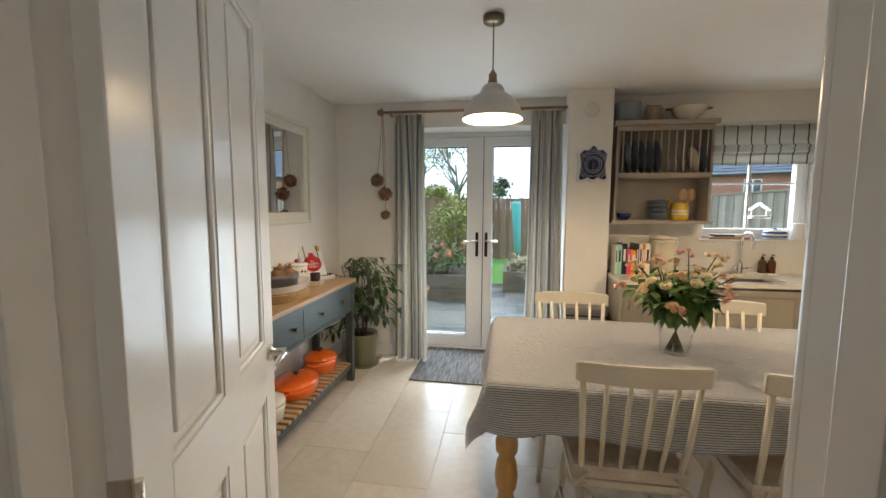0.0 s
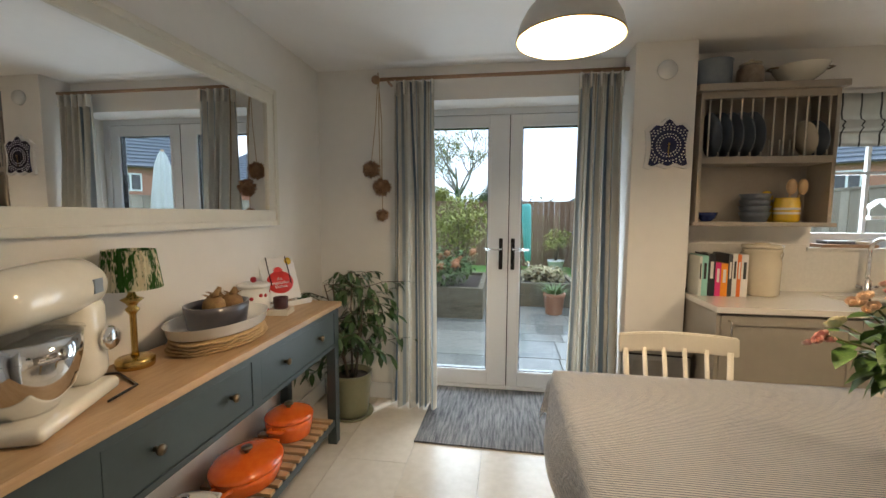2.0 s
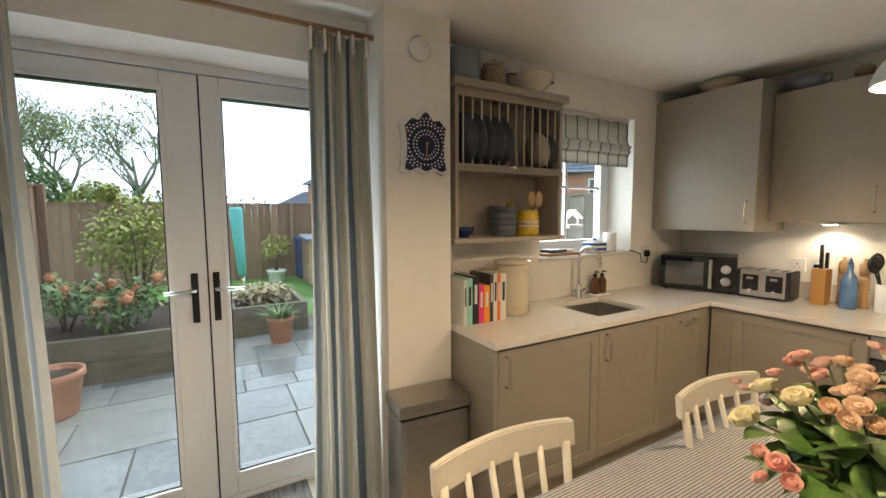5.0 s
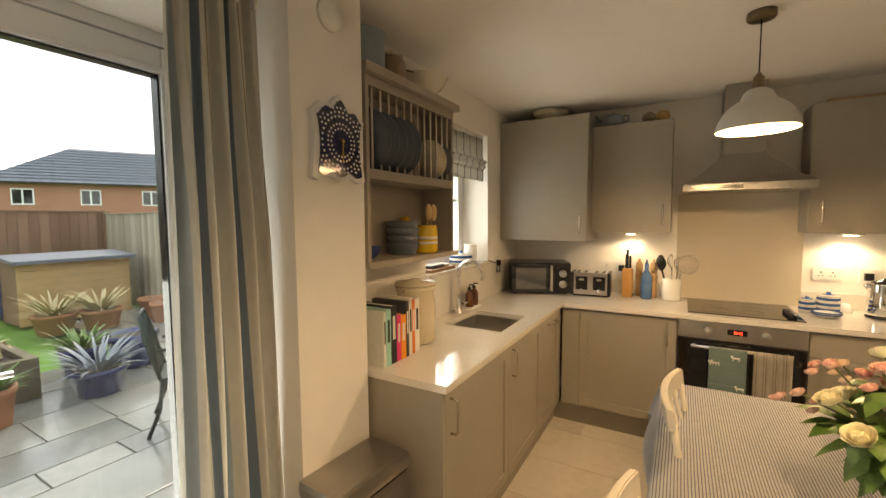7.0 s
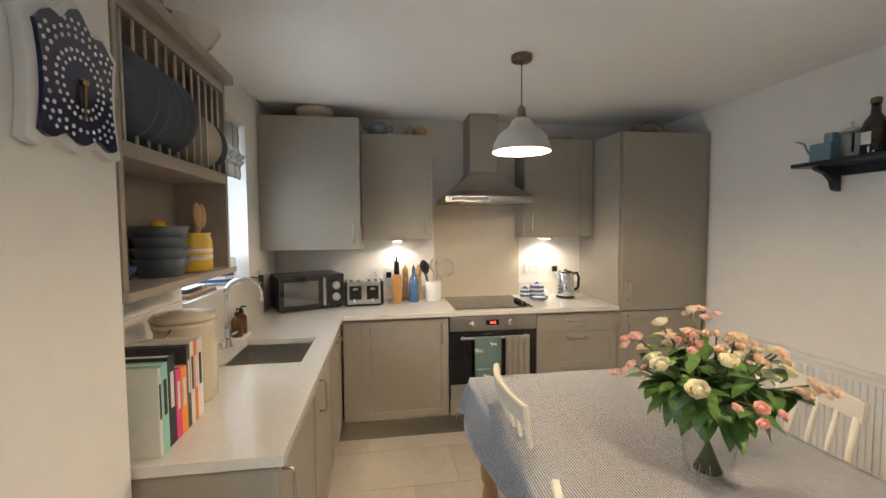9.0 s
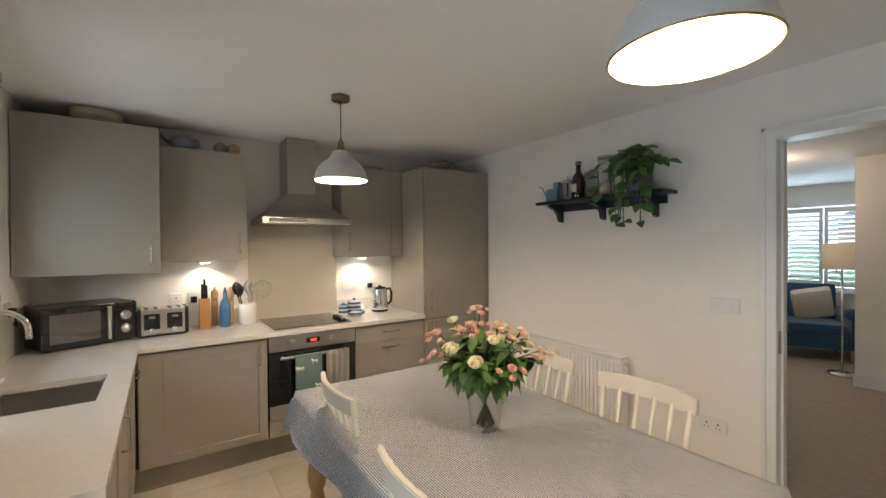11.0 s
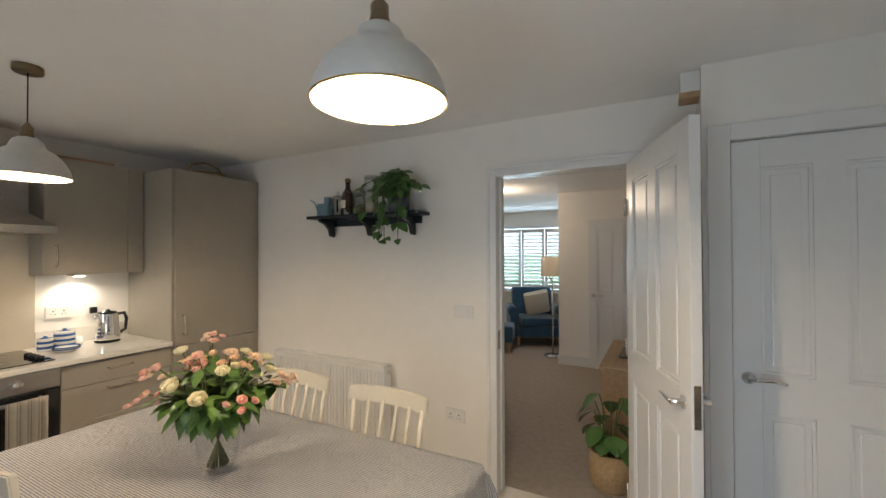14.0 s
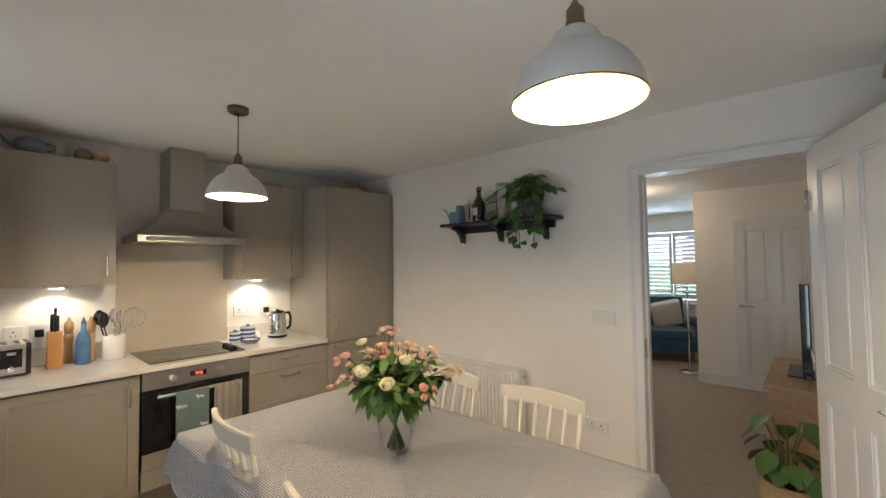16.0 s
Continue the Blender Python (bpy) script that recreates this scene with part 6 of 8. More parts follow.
b = lathe(bmesh.new(), [(0, 0), (0.105, 0), (0.115, 0.008), (0.125, 0.07), (0.128, 0.095), (0.118, 0.095), (0.108, 0.07), (0.10, 0.05), (0, 0.05)], 40, m=Matrix.Diagonal((0.85, 1.1, 1, 1)))
solo("plant_bowl", b, M["blueglaze"], "slate-blue glazed planting bowl on the tray", "bowl", pose(-1.33, 2.385, bz))
M["bulb_plant"] = mat("dry_bulb_skin", (0.20, 0.10, 0.05), 0.8, col2=(0.34, 0.22, 0.08), scale=25, bump=0.5)
bl = thing("amaryllis_bulb", "dry brown plant bulbs in the glazed bowl", "plant bulb", pose(-1.33, 2.385, bz + 0.0505))
random.seed(3)
for k, (x, y) in enumerate(((0.0, -0.02), (0.03, 0.05), (-0.035, 0.04))):
    b = ball(bmesh.new(), (x, y, 0.035), 0.045, 1, 1, 0.95)
    tube(b, [(x, y, 0.06), (x + 0.01, y + 0.01, 0.10)], 0.018, 8, 0.008)
    for q in range(8):
        an = random.uniform(0, 6.28)
        leaf(b, (x, y, 0.055), (math.cos(an), math.sin(an), 1.2), (0, 0, 1), 0.05, 0.018, 0.3)
    part("bulb", b, M["bulb_plant"], bl)
M["cherry"] = mat("cherry_red", (0.42, 0.02, 0.03), 0.3, var=0.2)
jr = thing("biscuit_tin", "white lidded jar printed with red fruit", "jar", pose(-1.44, 2.80, ST))
part("jar", L([(0, 0), (0.075, 0), (0.078, 0.006), (0.078, 0.145), (0, 0.145)], 36), M["white"], jr)
part("lid", L([(0.081, 0.1455), (0.081, 0.158), (0.07, 0.165), (0, 0.166)], 36), M["white"], jr)
part("knob", ball(bmesh.new(), (0, 0, 0.182), 0.016), M["cherry"], jr, "red ball knob")
for k in range(16):
    a = 2.4 * k
    z = 0.025 + 0.10 * ((k * 0.37) % 1)
    part("fruit_print", L([(0, 0), (0.010, 0), (0.010, 0.0015), (0, 0.002)], 10, m=pose(0.0775 * math.cos(a), 0.0775 * math.sin(a), z, 0, 90, math.degrees(a))), M["cherry"], jr)
for k in range(3):
    solo("coaster", B(-0.052, 0.052, -0.052, 0.052, 0, 0.0095, 0.002), M["creamenamel"], "square cream stone coaster in a stack", "coaster", pose(-1.315, 2.84, ST + 0.0098 * k, 0, 0, 8 + 3 * k), "stack of coasters")
b = lathe(bmesh.new(), [(0, 0), (0.034, 0), (0.036, 0.004), (0.037, 0.058), (0.034, 0.058), (0.032, 0.02), (0, 0.018)], 28)
solo("candle_pot", b, mat("burgundy_glaze", (0.05, 0.012, 0.014), 0.3, var=0.2), "small dark burgundy candle pot on the coasters", "candle", pose(-1.315, 2.84, ST + 0.0298))
cs = thing("cookbook_stand", "white enamel cookbook stand on the sideboard", "book stand", pose(-1.40, 3.03, ST, 0, 0, 62))
lean = pose(0, 0.03, 0.02, -20)
b = bmesh.new()
box(b, -0.14, 0.14, -0.055, 0.03, 0.0, 0.012, 0.004)
box(b, -0.14, 0.14, -0.058, -0.048, 0.0, 0.03, 0.003)
part("ledge", b, M["white"], cs)
b = bmesh.new()
box(b, -0.13, 0.13, 0.0, 0.006, 0.0, 0.23, 0.002, rot=lean)
part("back_plate", b, M["white"], cs)
ob = thing("cookbook", "white cookbook with a large red tomato on its cover", "book", pose(-1.40, 3.03, ST, 0, 0, 62) @ lean @ pose(0, -0.006, 0.0))
part("cover", B(-0.105, 0.105, -0.020, 0.005, 0.0, 0.25, 0.002), M["white"], ob)
M["tomato"] = mat("tomato_red_print", (0.68, 0.035, 0.03), 0.45, var=0.06)
b = lathe(bmesh.new(), [(0.0, 0.0), (1, 0.0), (1, 0.0008), (0, 0.0009)], 40, m=pose(0, -0.0203, 0.105, 90) @ Matrix.Diagonal((0.082, 0.066, 1, 1)))
part("tomato_print", b, M["tomato"], ob, "red tomato print")
b = bmesh.new()
for k in range(7):
    a = math.pi * (0.1 + 0.8 * k / 6)
    leaf(b, (0, -0.0212, 0.165), (math.cos(a), 0, abs(math.sin(a)) + 0.1), (0, -1, 0), 0.035, 0.014, 0)
part("stalk_print", b, M["tomato"], ob)
b = lathe(bmesh.new(), [(0, 0), (0.022, 0), (0.022, 0.0008), (0, 0.0009)], 24, m=pose(0.075, -0.0203, 0.225, 90))
part("sun_print", b, M["yellow"], ob, "yellow dot print")


def words(text, size, m, material, parent, name="lettering"):
    cu = bpy.data.curves.new(name, 'FONT')
    cu.body, cu.size, cu.align_x, cu.align_y, cu.extrude = text, size, 'CENTER', 'CENTER', 0.0004
    tmp = bpy.data.objects.new(name, cu)
    scene.collection.objects.link(tmp)
    bpy.context.view_layer.update()
    me = bpy.data.meshes.new_from_object(tmp.evaluated_get(bpy.context.evaluated_depsgraph_get()))
    bpy.data.objects.remove(tmp)
    me.materials.append(material)
    o = new(name, me)
    o.parent = parent
    o.matrix_basis = m
    return o


for k, wtxt in enumerate(("the", "vegetarian", "kitchen")):
    words(wtxt, 0.026, pose(0, -0.0218, 0.125 - 0.023 * k, 90), M["white"], ob)
for s in (-1, 1):
    solo("page_weight", T([(s * 0.06, -0.030, 0.255), (s * 0.062, -0.034, 0.16), (s * 0.06, -0.036, 0.09)], 0.003, 6), M["black"], "thin black chain page weight over the cookbook", "page weight",
         pose(-1.40, 3.03, ST, 0, 0, 62) @ lean, "page weights")

# mirror
mr = thing("wall_mirror", "large cream framed rectangular mirror on the wall", "mirror", pose(XL, 0, 0))
MY0, MY1, MZ0, MZ1, MF = 1.63, 3.15, 1.312, 2.088, 0.088
for a in ((MY0, MY1, MZ0, MZ0 + MF), (MY0, MY1, MZ1 - MF, MZ1), (MY0, MY0 + MF, MZ0 + MF, MZ1 - MF), (MY1 - MF, MY1, MZ0 + MF, MZ1 - MF)):
    b = bmesh.new()
    box(b, 0.001, 0.026, *a, 0.006)
    w = (a[1] - a[0]) < 0.2
    if w:
        o_ = a[0] if a[0] == MY0 else a[1] - 0.03
        box(b, 0.001, 0.036, o_, o_ + 0.03, a[2] - MF, a[3] + MF, 0.008)
    else:
        o_ = a[2] if a[2] == MZ0 else a[3] - 0.03
        box(b, 0.001, 0.0355, a[0] + 0.031, a[1] - 0.031, o_, o_ + 0.03, 0.008)
    part("frame", b, M["mirrorframe"], mr)
part("mirror_glass", B(0.006, 0.012, MY0 + MF - 0.004, MY1 - MF + 0.004, MZ0 + MF - 0.004, MZ1 - MF + 0.004), M["mirror"], mr)

# ficus in a pot
FX, FYY = -1.19, 3.50
pt = thing("potted_ficus", "bushy weeping fig in a sage glazed pot", "plant", pose(FX, FYY, 0))
part("saucer", L([(0, 0), (0.135, 0), (0.15, 0.02), (0.143, 0.02), (0.13, 0.006), (0, 0.006)], 36), M["pot_olive"], pt)
part("pot", L([(0, 0.0065), (0.105, 0.0065), (0.112, 0.02), (0.135, 0.27), (0.14, 0.30), (0.128, 0.30), (0.12, 0.25), (0, 0.25)], 36), M["pot_olive"], pt)
part("soil", L([(0, 0.251), (0.119, 0.251), (0.119, 0.265), (0, 0.272)], 24), M["soil"], pt)
random.seed(21)
tr_ = bmesh.new()
lv = bmesh.new()
for s in range(5):
    a = s * 1.3 + 0.4
    p0 = Vector((0.03 * math.cos(a), 0.03 * math.sin(a), 0.26))
    lean_ = random.uniform(0.05, 0.16)
    top = Vector((lean_ * math.cos(a) * 1.2, lean_ * math.sin(a) * 0.8 - 0.02, random.uniform(0.78, 1.0)))
    midp = p0.lerp(top, 0.5) + Vector((random.uniform(-0.02, 0.02), random.uniform(-0.02, 0.02), 0))
    tube(tr_, [p0, midp, top], 0.009, 7, 0.004)
    for k in range(11):
        t = 0.24 + 0.76 * k / 10
        q = p0.lerp(midp, t * 2) if t < 0.5 else midp.lerp(top, t * 2 - 1)
        an = random.uniform(0, 6.28)
        ln = random.uniform(0.18, 0.42) * (1.15 - 0.35 * t)
        e = q + Vector((math.cos(an) * ln, math.sin(an) * ln * 0.75, ln * random.uniform(-0.35, 0.45)))
        mm = q.lerp(e, 0.5) + Vector((0, 0, 0.02))
        tube(tr_, [q, mm, e], 0.003, 5, 0.0015)
        for j in range(8):
            u = 0.2 + 0.8 * j / 7
            w = q.lerp(mm, u * 2) if u < 0.5 else mm.lerp(e, u * 2 - 1)
            a2 = random.uniform(0, 6.28)
            leaf(lv, w, (math.cos(a2) * 0.7 + math.cos(an) * 0.6, math.sin(a2) * 0.7 + math.sin(an) * 0.6, random.uniform(-0.9, 0.1)), (0, 0, 1), random.uniform(0.075, 0.115), random.uniform(0.028, 0.040), 0.3)
for v in lv.verts:
    if v.co.x + FX < XL + 0.02:
        v.co.x = XL + 0.02 - FX
    if v.co.y + FYY > YN - 0.02:
        v.co.y = YN - 0.02 - FYY
part("stems", tr_, M["bark"], pt)
part("leaves", lv, M["green_leaf"], pt)

# curtains, pole, pompoms
solo("doormat", B(-0.48, 0.48, -0.435, 0.435, 0.0, 0.010, 0.003), M["rug"], "grey striped woven mat in front of the french doors", "rug", pose(-0.20, 3.635, 0.001, 0, 0, -1))
pl = thing("curtain_pole", "slim wooden curtain pole with a ball finial", "curtain pole", pose(0, 3.665, 2.292))
part("pole", T([(-1.03, 0, 0), (0.588, 0, 0)], 0.0125, 14), M["walnut"], pl)
part("finial", ball(bmesh.new(), (-1.052, 0, 0), 0.030, sub=3), M["walnut"], pl)
for x in (-0.97, 0.56):
    part("bracket", T([(x, 0, -0.002), (x, 0.05, -0.012), (x, 0.104, -0.012)], 0.009, 8), M["walnut"], pl)


def curtain(name, x0, x1, folds, lab, seed):
    """A gathered curtain: deep round folds, pinched at the heading, uneven hem."""
    random.seed(seed)
    c = thing(name, lab, "curtain", pose(0, 3.655, 0.012), "pair of curtains")
    bm = bmesh.new()
    uv = bm.loops.layers.uv.new("UVMap")
    n, mrows = folds * 16, 30
    wid = [random.uniform(0.6, 1.4) for _ in range(folds)]
    edge = [sum(wid[:k]) / sum(wid) for k in range(folds + 1)]
    deep = [random.uniform(0.7, 1.25) for _ in range(folds)]
    ph = [random.uniform(-1, 1) for _ in range(folds + 1)]
    grid = []
    for j in range(mrows + 1):
        t = j / mrows
        z = 2.255 * (1 - t)
        row = []
        for i in range(n + 1):
            u = i / n
            f = min(int(u * folds), folds - 1)
            w = u * folds - f
            # even pleats at the heading relax into uneven hanging folds
            soft = min(1, t / 0.35)
            ue = u + (edge[f] + (edge[f + 1] - edge[f]) * w - u) * soft
            wide = 0.86 + 0.22 * t ** 1.5
            lean = 0.014 * math.sin(t * 2.6 + ph[f]) * (1 - w) + 0.014 * math.sin(t * 2.6 + ph[f + 1]) * w
            x = x0 + (x1 - x0) * (0.5 + (ue - 0.5) * wide) + lean * t
            amp = (0.016 + 0.034 * soft) * (1 + (deep[f] - 1) * math.sin(math.pi * w))
            y = amp * math.sin(2 * math.pi * w + 0.9 * soft * math.sin(t * 2.0 + ph[f]) * math.sin(math.pi * w))
            y += 0.010 * (1 - soft) * math.sin(6 * math.pi * w) + 0.016 * soft * noise.noise(Vector((u * 7, t * 2.5, seed)))
            row.append(bm.verts.new((x, y, z)))
        grid.append(row)
    for j in range(mrows):
        for i in range(n):
            fc = bm.faces.new((grid[j][i], grid[j][i + 1], grid[j + 1][i + 1], grid[j + 1][i]))
            fc.smooth = True
            for lp, (a, q) in zip(fc.loops, ((i, j), (i + 1, j), (i + 1, j + 1), (i, j + 1))):
                lp[uv].uv = (a / n * (x1 - x0) * 2.4 + seed * 0.03, q / mrows)
    bmesh.ops.solidify(bm, geom=bm.faces[:], thickness=0.003)
    part("fabric", bm, M["curtain"], c)
    for k in range(folds):
        x = x0 + (x1 - x0) * (k + 0.5) / folds
        part("pleat", B(x - 0.006, x + 0.006, -0.03, 0.012, 2.17, 2.262, 0.004), M["curtain"], c)
        part("ring", L([(0.016, -0.002), (0.018, -0.001), (0.018, 0.001), (0.016, 0.002), (0.016, -0.002)], 16, caps=False, m=pose(x, 0.010, 2.272, 0, 90, 0)), M["walnut"], c)
    return c


curtain("curtain", -0.94, -0.625, 5, "striped blue-grey and cream linen curtain drawn open by the french doors", 2)
curtain("curtain", 0.265, 0.572, 5, "striped blue-grey and cream linen curtain drawn open beside the pier", 5)
pp = thing("pompom_hanging", "brown pompoms hanging on jute strings from the pole", "decoration", pose(-1.035, 3.640, 0))
M["pompom"] = mat("brown_dried_pompom", (0.20, 0.10, 0.05), 1.0, col2=(0.38, 0.22, 0.12), scale=30, bump=1.0, bscale=250)
random.seed(8)
for x, y, z, r in ((-0.045, 0.0, 1.685, 0.060), (0.03, -0.01, 1.565, 0.062), (0.028, 0.01, 1.372, 0.044)):
    b = bmesh.new()
    ball(b, (x, y, z), r * 0.82, sub=2)
    for k in range(260):
        d = Vector((random.gauss(0, 1), random.gauss(0, 1), random.gauss(0, 1))).normalized()
        if d.y * r + y > 0.11:
            continue
        leaf(b, Vector((x, y, z)) + d * r * 0.7, d, d.orthogonal(), r * random.uniform(0.3, 0.5), r * 0.14, 0)
    part("pompom", b, M["pompom"], pp)
    part("string", T([(0.0, 0.02, 2.31), (0.01 + x * 0.6, 0.008, 2.0), (x, y, z + r * 0.8)], 0.0025, 5), M["jute"], pp)
part("loop", T([(-0.004, 0.025, 2.278), (-0.004, 0.008, 2.30), (0.0, 0.02, 2.34), (0.004, 0.03, 2.29), (0.01, 0.0, 2.0), (0.02, -0.01, 1.62)], 0.003, 5), M["jute"], pp)
# bin
bn = thing("pedal_bin", "brushed steel rectangular pedal bin by the pier", "bin", pose(0.735, 3.43, 0, 0, 0, -4))
part("body", B(-0.17, 0.17, -0.10, 0.10, 0.02, 0.575, 0.03), M["hood_steel"], bn)
part("lid", B(-0.175, 0.175, -0.105, 0.103, 0.582, 0.645, 0.022), M["hood_steel"], bn)
part("collar", B(-0.165, 0.165, -0.096, 0.096, 0.574, 0.583), M["black"], bn)
part("base", B(-0.16, 0.16, -0.09, 0.09, 0.0, 0.022, 0.004), M["black"], bn)
part("pedal", B(-0.06, 0.06, -0.135, -0.095, 0.012, 0.022, 0.003), M["hood_steel"], bn)

# radiator and shelf
rd = thing("radiator", "white panel radiator under the shelf", "radiator", pose(1.78, YS, 0.13))
part("panel", B(-0.565, 0.565, 0.065, 0.095, 0.0, 0.60, 0.006), M["white"], rd)
for k in range(34):
    x = -0.54 + k * 0.0327
    part("rib", B(x - 0.010, x + 0.010, 0.0955, 0.103, 0.03, 0.57, 0.003), M["white"], rd)
part("back_panel", B(-0.56, 0.56, 0.02, 0.045, 0.01, 0.59, 0.004), M["white"], rd)
part("top_grille", B(-0.57, 0.57, 0.018, 0.105, 0.601, 0.613, 0.003), M["white"], rd)
part("side_panel", B(-0.574, -0.566, 0.018, 0.105, 0.02, 0.60, 0.002), M["white"], rd)
part("side_panel", B(0.566, 0.574, 0.018, 0.105, 0.02, 0.60, 0.002), M["white"], rd)
part("bleed_valve", T([(-0.575, 0.06, 0.565), (-0.60, 0.06, 0.565)], 0.010, 10), M["chrome"], rd)
part("pipe", T([(-0.56, 0.06, 0.03), (-0.60, 0.06, 0.03), (-0.60, 0.06, -0.129)], 0.0075, 8), M["white"], rd)
M["darkshelf"] = mat("dark_navy_paint", (0.014, 0.018, 0.024), 0.35, var=0.15)
sf = thing("wall_shelf", "dark painted bracketed wall shelf", "shelf", pose(1.385, YS, 1.80))
part("board", B(-0.50, 0.50, 0.001, 0.19, 0.022, 0.045, 0.004), M["darkshelf"], sf)
part("back_rail", B(-0.44, 0.44, 0.001, 0.018, -0.03, 0.0215, 0.002), M["darkshelf"], sf)
for x in (-0.38, 0.0, 0.38):
    b = bmesh.new()
    pts_ = [(0.0, 0.021), (0.155, 0.021), (0.15, 0.0), (0.09, -0.02), (0.05, -0.055), (0.035, -0.105), (0.0, -0.115)]
    a_ = [b.verts.new((x - 0.014, 0.0182 + y, z)) for y, z in pts_]
    c_ = [b.verts.new((x + 0.014, 0.0182 + y, z)) for y, z in pts_]
    b.faces.new(a_)
    b.faces.new(c_[::-1])
    for i in range(len(pts_)):
        b.faces.new((a_[i], a_[(i + 1) % len(pts_)], c_[(i + 1) % len(pts_)], c_[i]))
    part("bracket", b, M["darkshelf"], sf)
SZ = 1.8454
M["sky_enamel"] = mat("pale_blue_enamel", (0.16, 0.27, 0.32), 0.3, var=0.08)
wc = thing("watering_can", "small pale blue watering can on the shelf", "watering can", pose(1.77, YS + 0.10, SZ))
part("can", B(-0.055, 0.055, -0.04, 0.04, 0, 0.10, 0.006), M["sky_enamel"], wc)
part("neck", B(-0.055, -0.01, -0.03, 0.03, 0.10, 0.15, 0.006), M["sky_enamel"], wc)
part("spout", T([(0.05, 0, 0.03), (0.09, 0, 0.06), (0.12, 0, 0.12), (0.165, 0, 0.14)], 0.007, 8, 0.004), M["sky_enamel"], wc)
cf = thing("cafetiere", "glass cafetiere with a steel lid on the shelf", "cafetiere", pose(1.645, YS + 0.10, SZ))
part("beaker", L([(0, 0), (0.045, 0), (0.047, 0.006), (0.047, 0.13), (0.044, 0.13), (0.043, 0.01), (0, 0.008)], 28), M["clear"], cf)
part("lid", L([(0.049, 0.131), (0.049, 0.142), (0.03, 0.155), (0.004, 0.158), (0.004, 0.175), (0.01, 0.18), (0.0, 0.19)], 24), M["steel"], cf)
part("handle", T([(-0.03, 0.035, 0.12), (-0.05, 0.06, 0.11), (-0.05, 0.06, 0.04), (-0.03, 0.035, 0.03)], 0.006, 8), M["black"], cf)
M["brownglass"] = mat("brown_glass", (0.035, 0.02, 0.012), 0.08, var=0.2, coat=0.5)
bo = thing("glass_bottle", "tall dark brown glass bottle on the shelf", "bottle", pose(1.545, YS + 0.10, SZ))
part("bottle", L([(0, 0), (0.05, 0), (0.053, 0.01), (0.053, 0.13), (0.04, 0.17), (0.02, 0.20), (0.018, 0.25), (0, 0.25)], 28), M["brownglass"], bo)
part("stopper", L([(0.022, 0.2505), (0.022, 0.275), (0.012, 0.28), (0, 0.281)], 18), M["bronze"], bo)
part("label", B(-0.022, 0.022, 0.0532, 0.0545, 0.05, 0.11), M["page"], bo, "small paper label")
for x, h, lab, mt in ((1.435, 0.16, "glass storage jar of dried beans on the shelf", "mosaic"), (1.325, 0.26, "tall glass storage jar of pasta on the shelf", "stoneware")):
    gj = thing("storage_jar", lab, "jar", pose(x, YS + 0.10, SZ), "glass storage jars")
    part("jar", L([(0, 0), (0.047, 0), (0.05, 0.006), (0.05, h), (0.046, h), (0.046, 0.01), (0, 0.008)], 28), M["clear"], gj)
    part("contents", L([(0, 0.0105), (0.0435, 0.0105), (0.0435, h * 0.35), (0, h * 0.4)], 24), M[mt], gj)
    part("lid", L([(0.051, h + 0.001), (0.051, h + 0.018), (0.03, h + 0.022), (0, h + 0.022)], 24), M["steel"], gj)
ph_ = thing("trailing_plant", "trailing pothos plant in a dark pot on the shelf", "plant", pose(1.075, YS + 0.112, SZ) @ Matrix.Scale(1.06, 4))
part("pot", L([(0, 0), (0.06, 0), (0.065, 0.008), (0.08, 0.13), (0.074, 0.13), (0.06, 0.10), (0, 0.10)], 28), M["slateplate"], ph_)
part("soil", L([(0, 0.101), (0.06, 0.101), (0.06, 0.108), (0, 0.112)], 20), M["soil"], ph_)
random.seed(31)
vn, pl_ = bmesh.new(), bmesh.new()
for k in range(22):
    a = random.uniform(0, 6.28)
    rr = random.uniform(0.08, 0.20)
    rise = random.uniform(0.04, 0.17)
    drop = random.choice((0, 0, 0, 0.08, 0.17, 0.24))
    p0 = Vector((0.03 * math.cos(a), 0.03 * math.sin(a), 0.11))
    p1 = Vector((rr * 0.5 * math.cos(a), abs(rr * 0.5 * math.sin(a)) * 0.6 + 0.02, 0.11 + rise))
    p2 = Vector((rr * math.cos(a) * 1.1, abs(rr * 0.7 * math.sin(a)) + (0.09 if drop else 0.02), 0.09 + rise * 0.6))
    pts_ = [p0, p1, p2]
    if drop:
        pts_.append(p2 + Vector((random.uniform(-0.03, 0.03), 0.02, -0.10 - drop)))
    tube(vn, pts_, 0.003, 5)
    for q in range(9):
        u = 0.2 + 0.8 * q / 8
        i = min(int(u * (len(pts_) - 1)), len(pts_) - 2)
        w = pts_[i].lerp(pts_[i + 1], u * (len(pts_) - 1) - i)
        an = random.uniform(0, 6.28)
        leaf(pl_, w, (math.cos(an), abs(math.sin(an)) * 0.8, random.uniform(-1.1, 0.2)), (0, 0.6, 1), random.uniform(0.06, 0.10), random.uniform(0.045, 0.07), 0.25)
for v in pl_.verts:
    v.co.y = max(v.co.y, -0.095)
    if v.co.y < 0.092 and v.co.z < 0.006:
        v.co.z = 0.006 + random.random() * 0.01
part("stems", vn, M["stem"], ph_)
part("leaves", pl_, M["pothos"], ph_)

